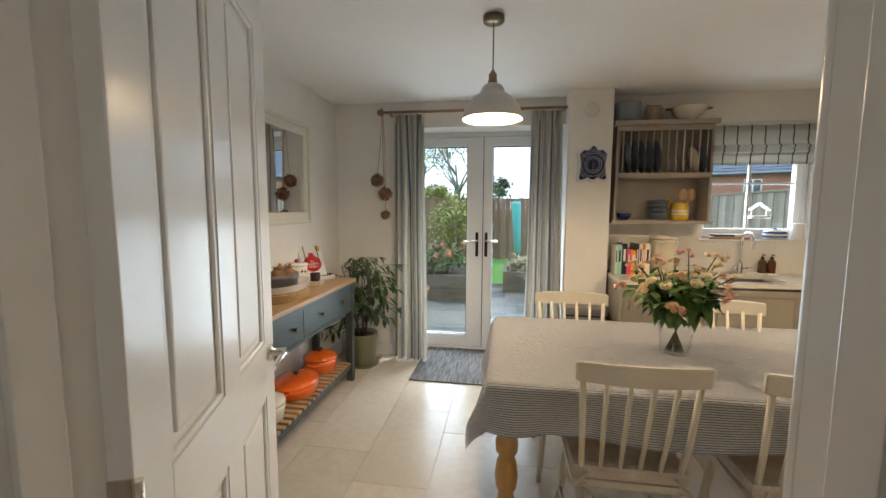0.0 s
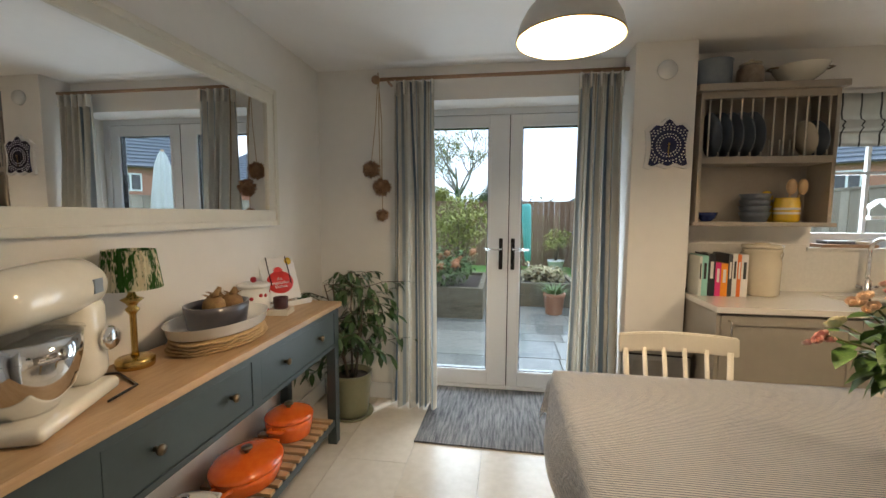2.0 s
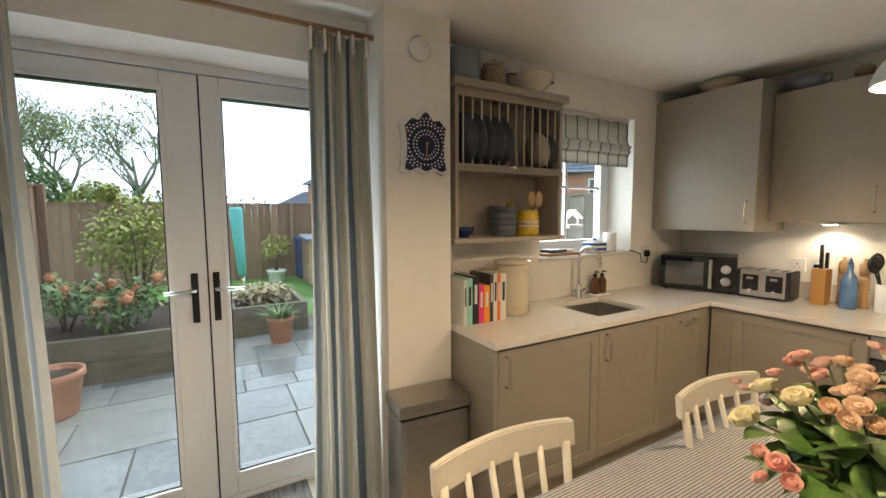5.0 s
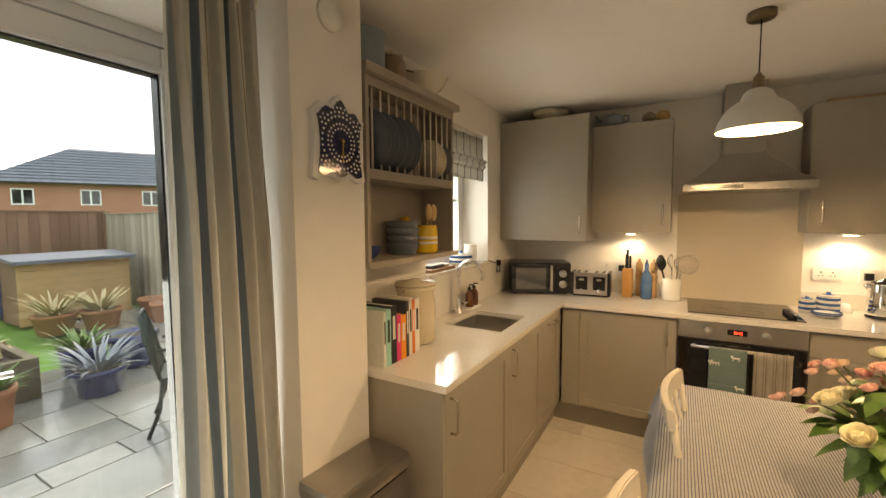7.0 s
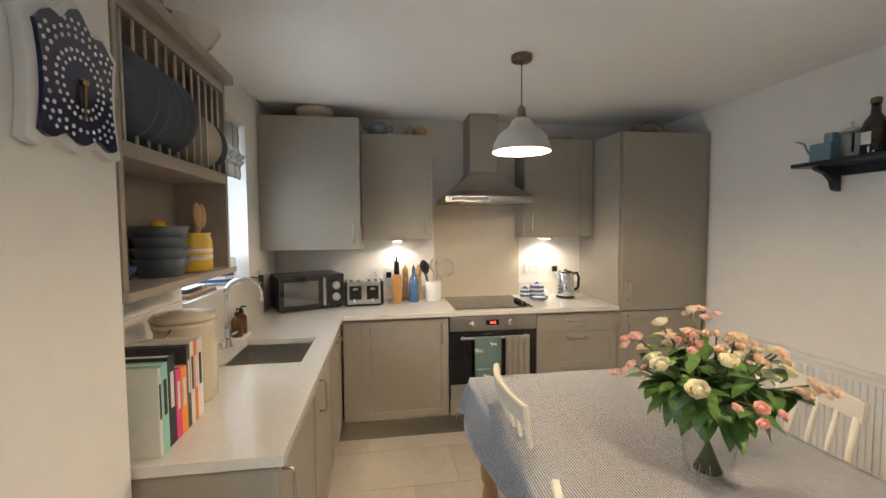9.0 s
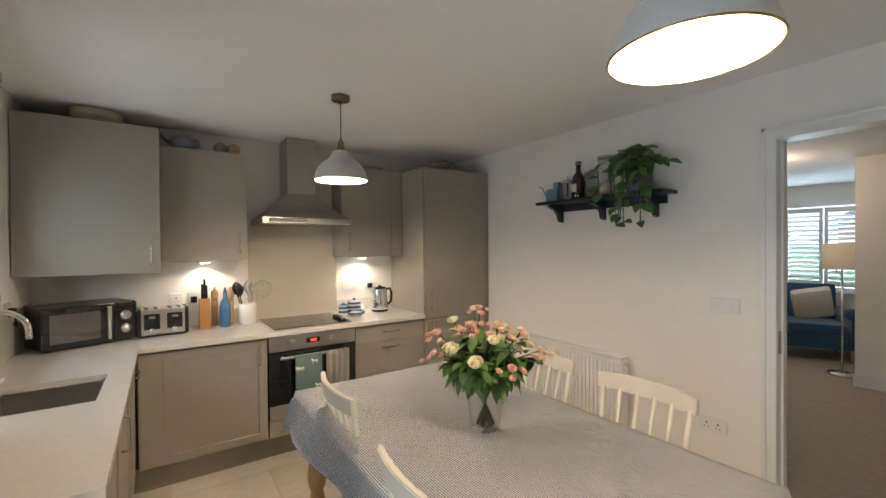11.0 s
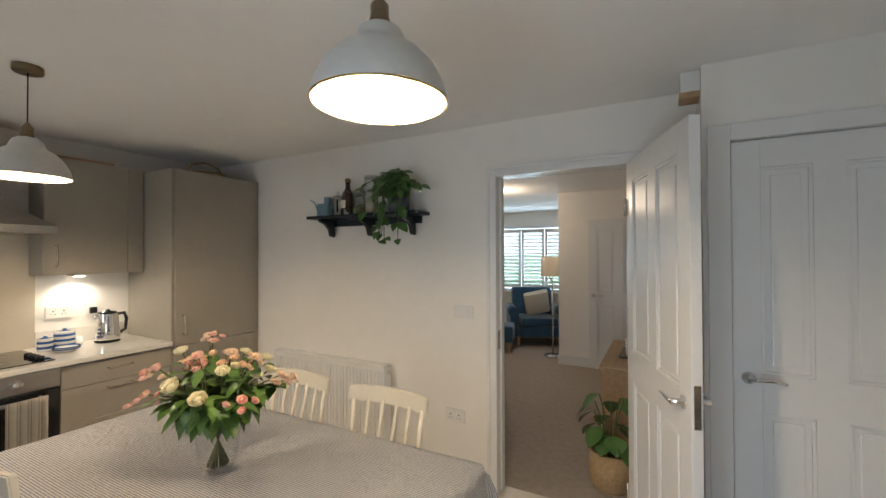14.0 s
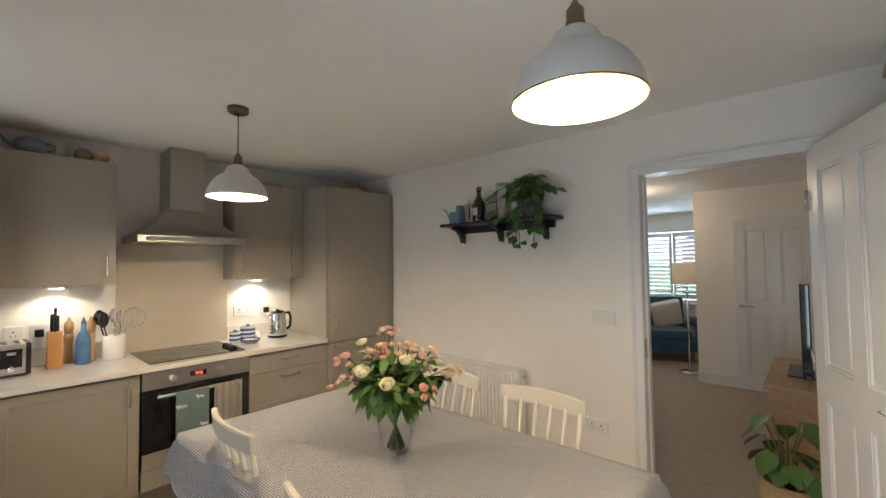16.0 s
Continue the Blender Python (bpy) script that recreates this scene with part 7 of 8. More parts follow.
# ---- living room things ----
wall("wall_living_stairs", (-0.72, -0.62, -2.95, YS - 0.121, 0, CEIL), label="off-white wall along the stairs")
fl = thing("floor_lamp", "brushed metal floor lamp with a cream drum shade", "floor lamp", pose(0.90, -3.35, 0))
part("base", L([(0, 0), (0.13, 0), (0.135, 0.01), (0.12, 0.028), (0.02, 0.04), (0, 0.04)], 32), M["nickel"], fl)
part("pole", L([(0.011, 0.04), (0.011, 1.20), (0, 1.20)], 16), M["nickel"], fl)
part("arm", T([(0, 0, 1.15), (0.05, 0, 1.17), (0.05, 0, 1.30)], 0.008, 8), M["nickel"], fl)
part("shade", L([(0.175, 1.21), (0.165, 1.50), (0.162, 1.50), (0.172, 1.21)], 36, caps=False), M["shade_white"], fl)
ac = thing("armchair", "navy blue velvet armchair with rolled arms", "armchair", pose(1.38, -4.15, 0, 0, 0, 25))
part("seat_base", B(-0.34, 0.34, -0.36, 0.36, 0.16, 0.34, 0.03), M["navy"], ac)
part("seat_cushion", B(-0.29, 0.29, -0.25, 0.38, 0.345, 0.48, 0.05), M["navy"], ac)
b = bmesh.new()
box(b, -0.36, 0.36, -0.46, -0.28, 0.20, 0.98, 0.07, rot=pose(0, 0, 0, 6))
part("backrest", b, M["navy"], ac)
for s in (-1, 1):
    b = bmesh.new()
    box(b, s * 0.40 - 0.07, s * 0.40 + 0.07, -0.36, 0.34, 0.16, 0.54, 0.03)
    tube(b, [(s * 0.41, -0.38, 0.57), (s * 0.41, 0.36, 0.57)], 0.085, 16)
    part("arm", b, M["navy"], ac)
    for y in (-0.32, 0.32):
        part("leg", L([(0.016, 0), (0.026, 0.159), (0, 0.159)], 14, s * 0.34, y), M["oak"], ac)
b = bmesh.new()
box(b, -0.21, 0.21, -0.06, 0.06, -0.21, 0.21, 0.055)
solo("scatter_cushion", b, M["shade_white"], "cream scatter cushion on the navy armchair", "cushion", pose(1.36, -4.16, 0.70, -24, 12, 25))
fs = thing("footstool", "navy velvet footstool on wooden legs", "footstool", pose(1.82, -3.35, 0, 0, 0, 15))
b = bmesh.new()
box(b, -0.30, 0.30, -0.24, 0.24, 0.16, 0.42, 0.06)
part("cushion", b, M["navy"], fs)
for x in (-0.24, 0.24):
    for y in (-0.18, 0.18):
        part("leg", L([(0.014, 0), (0.022, 0.165), (0, 0.165)], 12, x, y), M["oak"], fs)
tv = thing("tv_stand", "light oak television stand", "tv stand", pose(-0.36, -1.20, 0))
part("cabinet", B(-0.24, 0.24, -0.58, 0.56, 0.06, 0.60, 0.006), M["oak"], tv)
part("top", B(-0.25, 0.26, -0.60, 0.58, 0.601, 0.63, 0.006), M["oak"], tv)
part("plinth", B(-0.22, 0.22, -0.55, 0.53, 0, 0.0595), M["oak"], tv)
tv = thing("television", "black flat screen television on the stand", "television", pose(-0.34, -1.20, 0.6305))
part("screen", B(-0.03, 0.025, -0.60, 0.52, 0.06, 0.72, 0.008), M["blackglass"], tv)
part("foot", B(-0.10, 0.12, -0.25, 0.2, 0.0, 0.012, 0.003), M["black"], tv)
part("neck", B(-0.025, 0.0, -0.08, 0.04, 0.012, 0.10), M["black"], tv)
mo = thing("monstera", "broad-leaved houseplant in a woven basket", "plant", pose(-0.25, -0.03, 0))
part("basket", L([(0, 0), (0.11, 0), (0.13, 0.02), (0.145, 0.15), (0.13, 0.24), (0.12, 0.24), (0.12, 0.20), (0, 0.20)], 32), M["jute"], mo)
random.seed(5)
vn, pl_ = bmesh.new(), bmesh.new()
for k in range(15):
    a = 2.4 * k
    rr = random.uniform(0.05, 0.13)
    top = Vector((rr * math.cos(a), rr * math.sin(a), random.uniform(0.34, 0.62)))
    tube(vn, [(0.02 * math.cos(a), 0.02 * math.sin(a), 0.2), (rr * 0.4 * math.cos(a), rr * 0.4 * math.sin(a), top.z * 0.7), top], 0.005, 6)
    leaf(pl_, top, (math.cos(a), math.sin(a), -0.7), (0, 0, 1), random.uniform(0.13, 0.19), random.uniform(0.11, 0.15), 0.2)
part("stems", vn, M["stem"], mo)
part("leaves", pl_, M["pothos"], mo)

# ---- garden ----
GZ = -0.12
solo("patio_bed", box(B(-3.2, 3.48, 4.105, 8.4, -0.165, GZ - 0.012), 2.2, 3.48, 8.4, 11.2, -0.165, GZ - 0.012), M["mortar"], "mortar bed under the patio slabs", "patio", kind="structure")


def fence(name, p, q, z1, material, label, horizontal=False, n=40):
    """A boarded fence from p to q, with posts and boards."""
    p, q = Vector((*p, 0)), Vector((*q, 0))
    ln = (q - p).length
    f = thing(name, label, "fence", pose(p.x, p.y, -0.17, 0, 0, math.degrees(math.atan2(q.y - p.y, q.x - p.x))))
    h = z1 + 0.17
    if horizontal:
        nb = 11
        bd = B(0, ln, -0.012, 0.012, 0, h / nb - 0.006, 0.002)
        first = part("board", bd, material, f)
        for k in range(1, nb):
            o = new("board", first.data)
            o.parent = f
            o.matrix_basis = pose(0, 0, k * h / nb, 4)
    else:
        w = ln / n
        first = part("board", B(0, w - 0.006, -0.010, 0.010, 0, h, 0.002), material, f)
        for k in range(1, n):
            o = new("board", first.data)
            o.parent = f
            o.matrix_basis = pose(k * w, 0.006 * (k % 2), 0.004 * (k % 3))
    m_ = max(2, int(ln / 1.85))
    for k in range(m_ + 1):
        part("post", B(k * ln / m_ - 0.05, k * ln / m_ + 0.05, -0.09, -0.012, 0, h + 0.04, 0.003), material, f)
    part("capping", B(0, ln, -0.03, 0.03, h + 0.005, h + 0.03, 0.002), material, f)
    return f


fence("garden_fence", (-6.0, 13.2), (3.7, 13.2), 1.72, M["fence_brown"], "brown panel fence at the end of the garden", n=64)
fence("garden_fence", (3.5, 4.6), (3.68, 13.1), 1.66, M["fence_grey"], "weathered vertical board fence beside the patio", n=70)
fence("garden_fence", (-1.95, 5.2), (-2.05, 9.0), 1.84, M["fence_brown"], "dark weathered board fence along the garden side", n=30)


def planter(x0, x1, y0, y1, z1, label):
    p = thing("raised_planter", label, "planter", pose((x0 + x1) / 2, (y0 + y1) / 2, GZ), "raised sleeper planters")
    a, b_ = (x1 - x0) / 2, (y1 - y0) / 2
    h = z1 - GZ
    for k in range(2):
        z0, zz = k * h / 2, (k + 1) * h / 2 - 0.004
        for q in ((-a, a, -b_, -b_ + 0.08), (-a, a, b_ - 0.08, b_), (-a, -a + 0.08, -b_ + 0.081, b_ - 0.081), (a - 0.08, a, -b_ + 0.081, b_ - 0.081)):
            part("sleeper", B(*q, z0, zz, 0.006), M["sleeper"], p)
    part("soil", B(-a + 0.08, a - 0.08, -b_ + 0.08, b_ - 0.08, 0, h - 0.05), M["soil"], p)
    return p


planter(-1.85, -0.45, 6.65, 8.3, 0.33, "mossy timber sleeper planter full of hydrangeas")
planter(0.05, 1.02, 7.6, 8.7, 0.27, "low timber sleeper planter with pale grasses")
M["hydrangea"] = mat("faded_hydrangea", (0.42, 0.16, 0.07), 0.9, col2=(0.55, 0.27, 0.14), scale=30)
M["garden_leaf"] = mat("garden_leaf", (0.07, 0.14, 0.035), 0.6, col2=(0.16, 0.25, 0.08), scale=10)
M["yellow_leaf"] = mat("autumn_leaf", (0.18, 0.22, 0.03), 0.6, col2=(0.34, 0.34, 0.07), scale=6)
M["dark_leaf"] = mat("evergreen_leaf", (0.045, 0.085, 0.035), 0.7, col2=(0.09, 0.14, 0.06), scale=6)
M["drygrass"] = mat("pale_dry_grass", (0.36, 0.30, 0.16), 0.9, col2=(0.48, 0.42, 0.26), scale=8)


def cloud_of_leaves(bm, c, r, n, size, rnd, sq=(1, 1, 1)):
    for _ in range(n):
        d = Vector((rnd.gauss(0, 1), rnd.gauss(0, 1), rnd.gauss(0, 1))).normalized() * r * rnd.uniform(0.45, 1.0) ** 0.6
        p = Vector(c) + Vector((d.x * sq[0], d.y * sq[1], d.z * sq[2]))
        leaf(bm, p, (rnd.uniform(-1, 1), rnd.uniform(-1, 1), rnd.uniform(-0.8, 0.5)), (0, 0, 1), size * rnd.uniform(0.7, 1.3), size * 0.5, 0.2)


def shrub(name, label, x, y, z, h, w, leaves, size, material, seed, flowers=0):
    rnd = random.Random(seed)
    s = thing(name, label, "shrub", pose(x, y, z))
    st, lf = bmesh.new(), bmesh.new()
    tips = []
    for k in range(9):
        a = k * 2.4
        rr = w * rnd.uniform(0.15, 0.5)
        t = Vector((rr * math.cos(a), rr * math.sin(a), h * rnd.uniform(0.55, 1.0)))
        tube(st, [(0.03 * math.cos(a), 0.03 * math.sin(a), 0), (t.x * 0.4, t.y * 0.4, t.z * 0.6), t], 0.012 * max(0.5, h), 6, 0.004)
        tips.append(t)
        cloud_of_leaves(lf, t * 0.9, w * 0.30, leaves // 9, size, rnd, (1, 1, 0.9))
    part("stems", st, M["bark"], s)
    part("leaves", lf, material, s)
    for k in range(flowers):
        t = tips[k % 9] + Vector((rnd.uniform(-0.1, 0.1), rnd.uniform(-0.15, 0.05), rnd.uniform(0.0, 0.12)))
        b = bmesh.new()
        ball(b, t, 0.055, sub=1)
        cloud_of_leaves(b, t, 0.075, 46, 0.035, rnd)
        part("flower_head", b, M["hydrangea"], s, "faded rust-brown flower head")
    return s


shrub("hydrangea", "hydrangea with faded rust flower heads in the planter", -0.95, 7.1, 0.28, 0.42, 0.75, 500, 0.09, M["garden_leaf"], 1, 9)
shrub("hydrangea", "leafy hydrangea at the back of the planter", -1.45, 7.3, 0.28, 0.45, 0.7, 450, 0.09, M["garden_leaf"], 2, 5)
shrub("acer", "tall yellow-green shrub against the fence", -1.12, 9.6, -0.17, 2.0, 1.25, 1900, 0.09, M["yellow_leaf"], 3)
shrub("climbing_rose", "loose climbing shrub along the side fence", -1.62, 6.2, -0.17, 1.5, 0.6, 600, 0.07, M["dark_leaf"], 4)
shrub("grass_clump", "pale grass clump in the low planter", 0.5, 8.15, 0.22, 0.16, 0.6, 700, 0.10, M["drygrass"], 5)
shrub("potted_shrub", "small yellow-green shrub in a white pot", 1.25, 12.4, 0.12, 0.85, 0.6, 500, 0.08, M["yellow_leaf"], 6)


def flowerpot(x, y, r, h, material, label, z=GZ, plant=None):
    p = thing("plant_pot", label, "pot", pose(x, y, z), "garden pots")
    part("pot", L([(0, 0), (r * 0.72, 0), (r * 0.76, 0.01), (r * 0.95, h * 0.82), (r * 1.03, h * 0.84), (r * 1.03, h), (r * 0.92, h), (r * 0.88, h * 0.85), (0, h * 0.85)], 32), material, p)
    part("soil", L([(0, h * 0.852), (r * 0.87, h * 0.852), (r * 0.86, h * 0.88), (0, h * 0.9)], 20), M["soil"], p)
    if plant:
        rnd = random.Random(int(x * 100 + y * 10))
        b = bmesh.new()
        for k in range(90):
            a = rnd.uniform(0, 6.28)
            leaf(b, (r * 0.4 * math.cos(a), r * 0.4 * math.sin(a), h * 0.88), (math.cos(a) * 0.8, math.sin(a) * 0.8, rnd.uniform(0.5, 2.0)), (0, 0, 1), r * rnd.uniform(0.9, 1.9), r * 0.12, 0.45)
        part("plant", b, plant, p)
    return p


flowerpot(0.60, 7.18, 0.16, 0.32, M["terracotta"], "terracotta strawberry pot in front of the low planter", plant=M["garden_leaf"])
flowerpot(-1.28, 6.05, 0.22, 0.36, M["terracotta"], "large terracotta pot by the planter")
flowerpot(1.25, 12.4, 0.22, 0.30, M["white"], "white garden pot with a shrub", z=-0.17)
flowerpot(1.34, 7.25, 0.23, 0.26, M["cobalt"], "cobalt blue glazed bowl with silvery plants", plant=M["bluegrey"])
flowerpot(1.45, 7.95, 0.20, 0.32, M["cobalt"], "cobalt blue glazed pot with strappy leaves", plant=M["garden_leaf"])
flowerpot(1.88, 7.85, 0.25, 0.38, M["cobalt"], "tall cobalt blue glazed pot on the patio")
flowerpot(2.45, 10.2, 0.26, 0.30, M["terracotta"], "terracotta pot with dry grass by the fence", plant=M["drygrass"])
flowerpot(1.95, 10.4, 0.26, 0.30, M["terracotta"], "terracotta pot of dead grasses by the store", plant=M["drygrass"])
flowerpot(3.15, 9.8, 0.20, 0.32, M["terracotta"], "terracotta pot beside the board fence")
flowerpot(3.05, 9.1, 0.20, 0.28, M["white"], "white glazed garden pot near the fence")
flowerpot(3.2, 10.3, 0.20, 0.34, M["terracotta"], "terracotta pot close to the board fence")
# wooden store, bin, covered rotary line, parasol
ws = thing("garden_store", "low wooden shiplap garden store with a felt roof", "garden store", pose(2.55, 11.7, GZ))
for k in range(8):
    part("board", B(-0.75, 0.75, -0.41, -0.39, k * 0.125, k * 0.125 + 0.12, 0.004), M["beech"], ws)
part("body", B(-0.74, 0.74, -0.389, 0.40, 0.0, 1.0), M["fence_brown"], ws)
part("roof", B(-0.82, 0.82, -0.48, 0.45, 1.02, 1.08, 0.01, rot=pose(0, 0, 0, 4)), M["slate"], ws)
wb = thing("wheelie_bin", "blue wheelie bin by the end fence", "wheelie bin", pose(2.05, 12.75, -0.17))
part("body", B(-0.25, 0.25, -0.27, 0.27, 0.02, 0.98, 0.03), mat("blue_plastic", (0.02, 0.06, 0.16), 0.5, var=0.1), wb)
part("lid", B(-0.28, 0.28, -0.30, 0.30, 0.985, 1.05, 0.02), mat("blue_lid", (0.02, 0.06, 0.16), 0.5, var=0.1), wb)
tq = mat("turquoise_cover", (0.10, 0.42, 0.38), 0.8, var=0.08, scale=5)
rl = thing("rotary_airer", "rotary washing line in a turquoise cover", "washing line", pose(0.42, 10.6, -0.17))
part("pole", T([(0, 0, 0), (0, 0, 0.5)], 0.022, 10), M["nickel"], rl)
b = lathe(bmesh.new(), [(0.05, 0.45), (0.075, 0.5), (0.095, 1.0), (0.12, 1.72), (0.10, 1.78), (0, 1.79)], 14, m=pose(0, 0, 0, 0, -3, 0))
part("cover", b, tq, rl, "turquoise fabric cover")
ps = thing("garden_parasol", "closed cream garden parasol on the patio", "parasol", pose(2.3, 6.5, GZ))
part("base", L([(0, 0), (0.24, 0), (0.24, 0.05), (0.05, 0.09), (0, 0.09)], 24), M["slate"], ps)
part("pole", T([(0, 0, 0.05), (0, 0, 2.45)], 0.022, 12), M["oak"], ps)
b = bmesh.new()
n = 32
for (r0, z0), (r1, z1) in zip(((0.20, 0.95), (0.17, 1.3), (0.13, 1.8), (0.09, 2.2), (0.05, 2.36)), ((0.17, 1.3), (0.13, 1.8), (0.09, 2.2), (0.05, 2.36), (0.01, 2.44))):
    A = [b.verts.new((r0 * (1 + 0.22 * math.cos(8 * 2 * math.pi * i / n)) * math.cos(2 * math.pi * i / n), r0 * (1 + 0.22 * math.cos(8 * 2 * math.pi * i / n)) * math.sin(2 * math.pi * i / n), z0)) for i in range(n)]
    C = [b.verts.new((r1 * (1 + 0.22 * math.cos(8 * 2 * math.pi * i / n)) * math.cos(2 * math.pi * i / n), r1 * (1 + 0.22 * math.cos(8 * 2 * math.pi * i / n)) * math.sin(2 * math.pi * i / n), z1)) for i in range(n)]
    for i in range(n):
        b.faces.new((A[i], A[(i + 1) % n], C[(i + 1) % n], C[i])).smooth = True
bmesh.ops.remove_doubles(b, verts=b.verts[:], dist=0.001)
part("canopy", b, mat("pale_canvas", (0.62, 0.66, 0.62), 0.9, var=0.05), ps)
# cast metal chair
gc = thing("garden_chair", "dark green cast metal garden chair", "garden chair", pose(1.50, 5.95, GZ, 0, 0, 60))
M["cast"] = mat("green_black_cast_metal", (0.03, 0.045, 0.04), 0.5, 0.6, var=0.2)
part("seat", B(-0.22, 0.22, -0.22, 0.2, 0.42, 0.44, 0.006), M["cast"], gc)
for s in (-1, 1):
    part("leg", T([(s * 0.2, -0.2, 0.42), (s * 0.24, -0.22, 0.25), (s * 0.21, -0.22, 0.1), (s * 0.26, -0.26, 0.0)], 0.014, 8), M["cast"], gc)
    part("leg", T([(s * 0.2, 0.18, 0.42), (s * 0.22, 0.2, 0.2), (s * 0.25, 0.28, 0.0)], 0.014, 8), M["cast"], gc)
    part("arm", T([(s * 0.22, 0.2, 0.66), (s * 0.27, 0.0, 0.68), (s * 0.27, -0.18, 0.66), (s * 0.22, -0.2, 0.43)], 0.014, 8), M["cast"], gc)
part("back_frame", T([(-0.2, 0.19, 0.43), (-0.23, 0.27, 0.75), (-0.12, 0.31, 0.93), (0.12, 0.31, 0.93), (0.23, 0.27, 0.75), (0.2, 0.19, 0.43)], 0.015, 8), M["cast"], gc)
for k in range(5):
    x = -0.14 + 0.07 * k
    part("back_scroll", T([(x, 0.2, 0.44), (x * 1.4, 0.24, 0.60), (x * 0.5, 0.27, 0.74), (x * 1.1, 0.305, 0.92)], 0.008, 6), M["cast"], gc)


def house(x, y, rz, w, d, eaves, ridge, label, wins, wallmat):
    h = thing("house", label, "house", pose(x, y, -0.3, 0, 0, rz), "neighbouring houses")
    part("wall", B(-w / 2, w / 2, -d / 2, d / 2, 0, eaves), wallmat, h)
    b = bmesh.new()
    e = 0.45
    v = [b.verts.new(p) for p in ((-w / 2 - e, -d / 2 - e, eaves), (w / 2 + e, -d / 2 - e, eaves), (w / 2 + e, d / 2 + e, eaves), (-w / 2 - e, d / 2 + e, eaves), (-w / 2 + d * 0.45, 0, ridge), (w / 2 - d * 0.45, 0, ridge))]
    for q in ((0, 1, 5, 4), (2, 3, 4, 5), (1, 2, 5), (3, 0, 4), (3, 2, 1, 0)):
        b.faces.new([v[i] for i in q])
    rf = part("roof", b, M["slate"], h)
    for k in range(1, 12):
        t = k / 12
        b = bmesh.new()
        yy, zz = (-d / 2 - e) * (1 - t), eaves + (ridge - eaves) * t
        xx = (w / 2 + e) - (e + d * 0.45) * t
        box(b, -xx, xx, yy - 0.06, yy + 0.02, zz - 0.01, zz + 0.06)
        part("tile_course", b, M["slate"], rf)
    part("gutter", B(-w / 2 - e, w / 2 + e, -d / 2 - e - 0.1, -d / 2 - e, eaves - 0.12, eaves), M["black"], h)
    for wx in wins:
        for wz in (1.0, eaves - 1.75):
            wn_ = part("window", B(wx - 0.65, wx + 0.65, -d / 2 - 0.06, -d / 2 + 0.05, wz, wz + 1.25, 0.02), M["upvc"], h)
            for s in (-1, 1):
                part("pane", B(wx + s * 0.31 - 0.25, wx + s * 0.31 + 0.25, -d / 2 - 0.075, -d / 2 - 0.062, wz + 0.1, wz + 1.15), M["blackglass"], wn_)
    return h


house(20, 46, -28, 20, 9, 4.9, 8.2, "red brick house with a slate hipped roof", (-8, -4, 0, 4, 8), M["brick"])
house(27, 29, -44, 14, 9, 4.9, 8.4, "red brick house behind the side fence", (-5, -1, 3), M["brick"])
house(13, 62, -8, 9, 7, 3.0, 4.9, "distant white-gabled house beyond the fence", (-2, 2), M["white"])
house(4, -75, 180, 22, 8, 4.9, 8.0, "red brick terrace across the street", (-8, -3, 2, 7), M["brick"])


def tree(x, y, h, seed, label, material, leaves, size, spread=0.42):
    rnd = random.Random(seed)
    t = thing("tree", label, "tree", pose(x, y, -0.3), "trees beyond the garden")
    tr, lf = bmesh.new(), bmesh.new()

    def grow(p, d, ln, r, lev):
        e = p + d * ln
        mid = p.lerp(e, 0.5) + Vector((rnd.uniform(-1, 1), rnd.uniform(-1, 1), 0)) * ln * 0.05
        tube(tr, [p, mid, e], r, 6 if lev < 2 else 4, r * 0.6)
        if lev >= 2:
            cloud_of_leaves(lf, e, ln * 0.55, leaves, size, rnd)
        if lev < 4:
            for _ in range(3 if lev else 5):
                nd = (d + Vector((rnd.uniform(-1, 1), rnd.uniform(-1, 1), rnd.uniform(-0.25, 0.7))) * spread * 1.9).normalized()
                grow(p.lerp(e, rnd.uniform(0.55, 1.0)), nd, ln * rnd.uniform(0.58, 0.75), r * 0.55, lev + 1)
    grow(Vector((0, 0, 0)), Vector((0, 0, 1)), h * 0.36, h * 0.018, 0)
    part("trunk", tr, M["far_bark"], t)
    part("crown", lf, material, t)
    return t


# haze is put into the colours: bark and leaves paler than their own tone
M["far_bark"] = mat("hazed_bark", (0.20, 0.19, 0.16), 0.9, var=0.25, scale=3)
M["far_leaf"] = mat("hazed_autumn_leaf", (0.20, 0.23, 0.09), 0.8, col2=(0.34, 0.35, 0.16), scale=2)
tree(-3.0, 27, 9.0, 41, "tall thinly leaved autumn tree beyond the fence", M["far_leaf"], 15, 0.15, 0.5)
tree(-6.2, 29, 10.0, 46, "tall autumn tree with thin yellowing leaves", M["far_leaf"], 15, 0.15, 0.5)
tree(-9.5, 29, 11.0, 42, "nearly bare tall tree beyond the garden", M["far_leaf"], 12, 0.15, 0.5)
tree(-13.5, 27, 11.0, 43, "bare branching tree by the boundary", M["far_leaf"], 12, 0.15, 0.5)
tree(-18, 29, 11.0, 47, "wide thinly leaved tree beyond the neighbouring gardens", M["far_leaf"], 6, 0.18, 0.5)
tree(-4.6, 16.5, 4.4, 44, "bushy green tree over the fence", M["garden_leaf"], 14, 0.17, 0.6)
tree(-2.6, 15.0, 3.3, 48, "yellowing small tree just behind the fence", M["yellow_leaf"], 12, 0.14, 0.6)
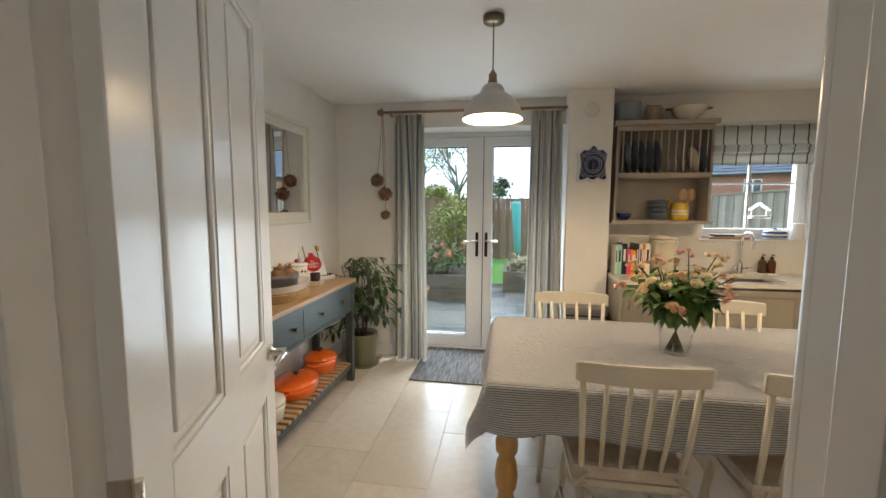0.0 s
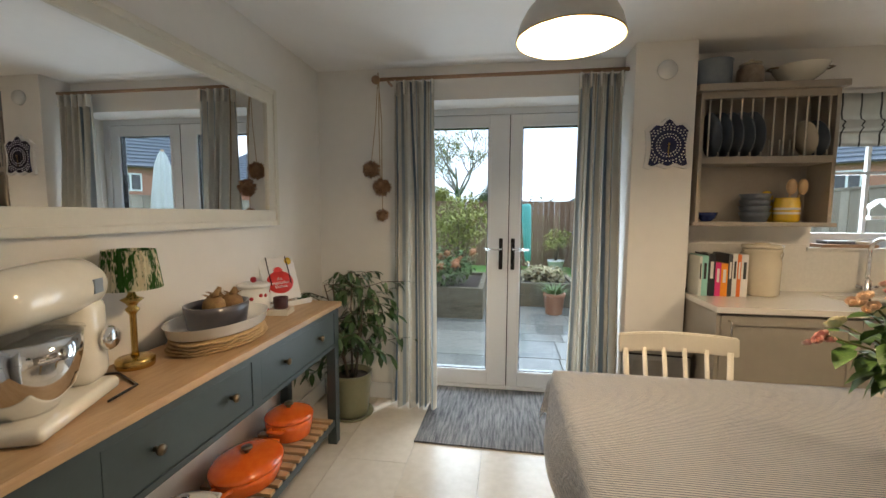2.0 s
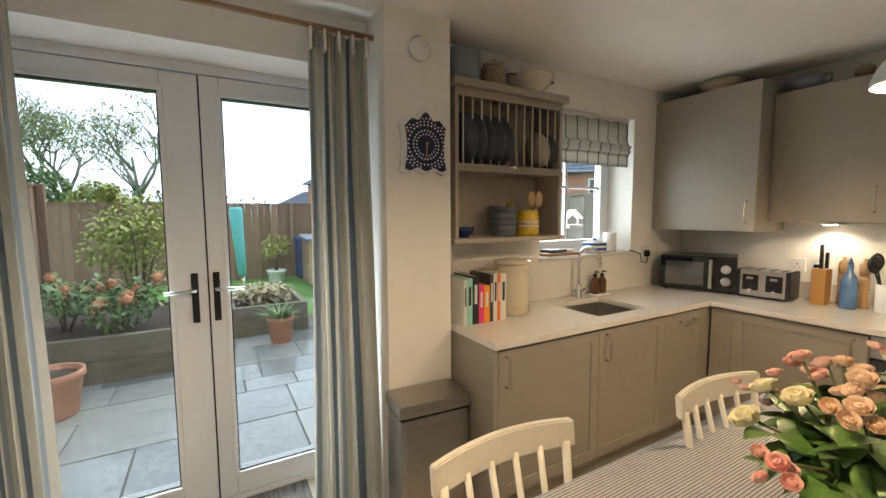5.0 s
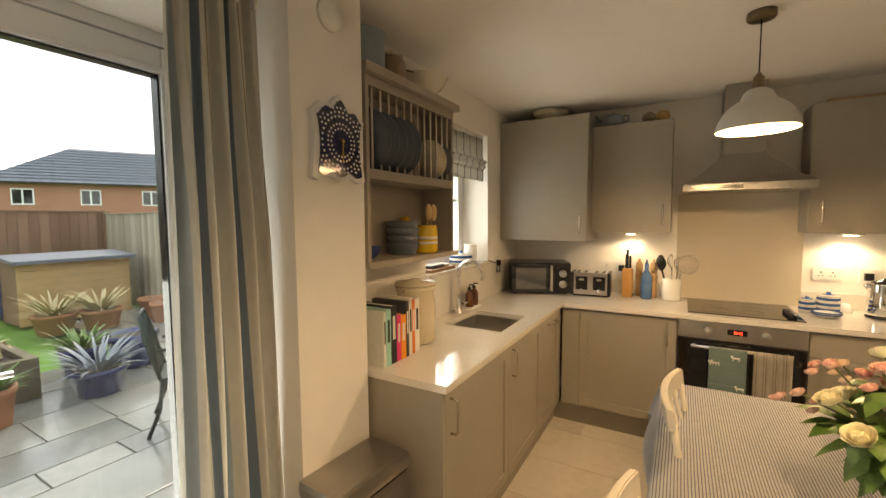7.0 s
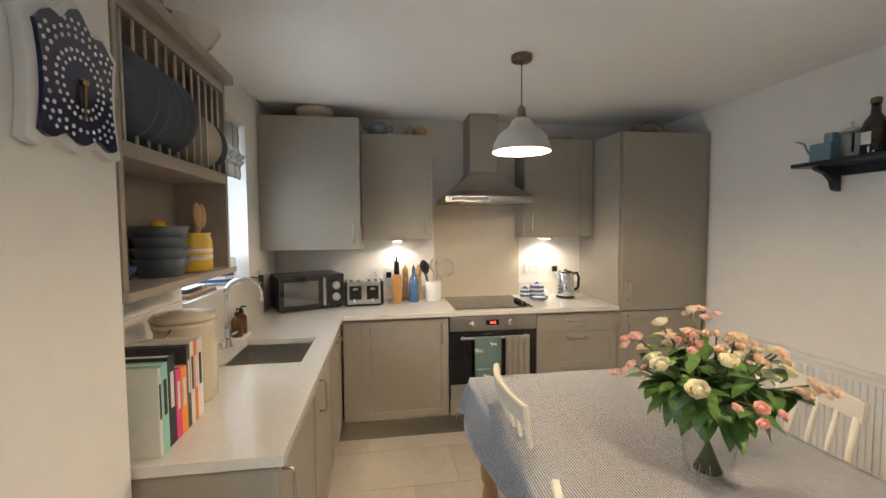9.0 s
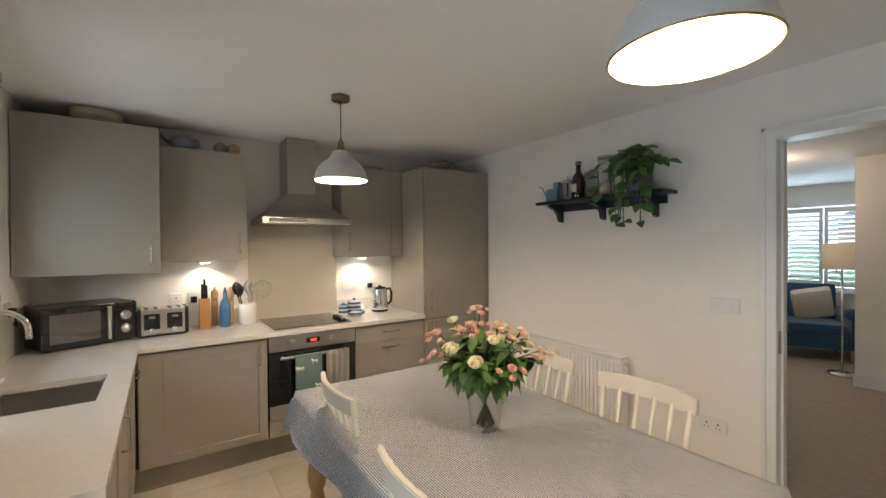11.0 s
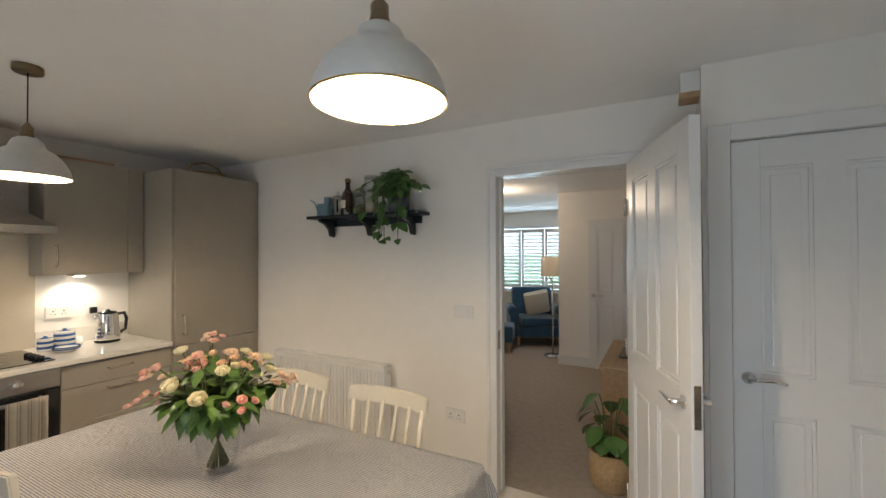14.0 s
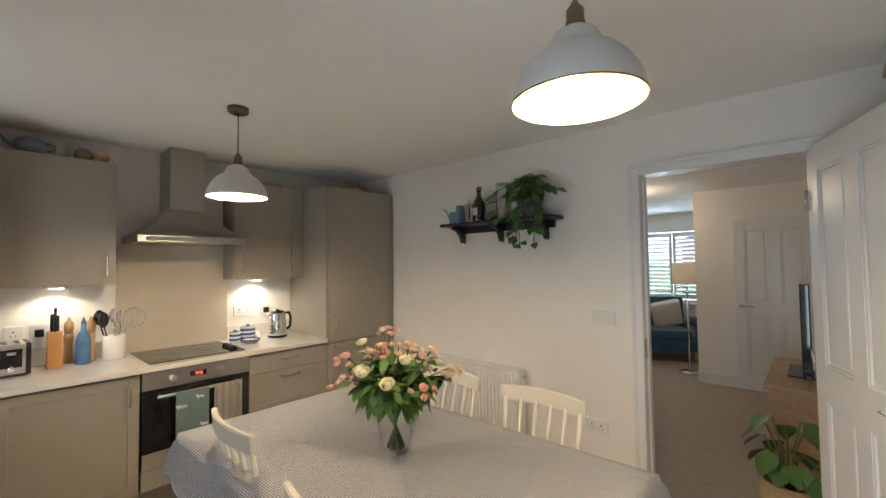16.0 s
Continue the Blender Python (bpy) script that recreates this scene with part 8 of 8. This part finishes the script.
tree(-1.2, 36, 5.6, 45, "dark conifer-like tree in the distance", M["dark_leaf"], 12, 0.25, 0.5)
solo("hedge", (lambda b: (cloud_of_leaves(b, (0, 0, 1.2), 1.6, 2600, 0.22, random.Random(9), (8.0, 0.7, 1.0)), b)[1])(bmesh.new()), M["dark_leaf"], "long rough hedge behind the end fence", "hedge", pose(-7, 17.5, -0.2), kind="stuff")

# ---- floor tiles and patio slabs ----
TW, TL = 0.40, 0.80
tile_me = {}
xs = [XL + 0.03 + k * 0.405 for k in range(-1, 13)]
for k, x0 in enumerate(xs):
    off = (0.267 * k) % 0.81
    y0 = YS - 0.12 - off
    while y0 < YN + 0.3:
        a0, a1 = max(x0, XL + 0.001), min(x0 + 0.402, XR - 0.001)
        c0, c1 = max(y0, YS - 0.119), min(y0 + 0.807, YN + 0.262)
        if a1 - a0 > 0.02 and c1 - c0 > 0.02:
            key = (round(a1 - a0, 3), round(c1 - c0, 3))
            if key not in tile_me:
                b = B(0, a1 - a0, 0, c1 - c0, -0.0055, 0.0, 0.0012)
                o = part("tile", b, M["tile"], floor)
                tile_me[key] = o.data
            else:
                o = new("tile", tile_me[key])
                o.parent = floor
            o.matrix_basis = pose(a0, c0, 0)
        y0 += 0.81
rnd = random.Random(77)
patio = bpy.data.objects["patio_bed"]
y0 = 4.11
r = 0
slab_me = {}
while y0 < 11.1:
    h = (0.45, 0.60, 0.60, 0.30)[r % 4]
    x0 = -3.2 + 0.17 * (r % 3)
    while x0 < 3.42:
        w = rnd.choice((0.60, 0.90, 0.45))
        w = min(w, 3.48 - x0)
        if not (x0 < 2.2 and y0 > 8.4) and w > 0.1:
            key = (round(w, 2), h)
            if key not in slab_me:
                o = part("slab", B(0.006, w - 0.006, 0.006, h - 0.006, -0.02, 0, 0.005), M["paving"], patio)
                slab_me[key] = o.data
            else:
                o = new("slab", slab_me[key])
                o.parent = patio
            o.matrix_basis = pose(x0, y0, GZ + rnd.uniform(-0.002, 0.002))
        x0 += w
    y0 += h
    r += 1
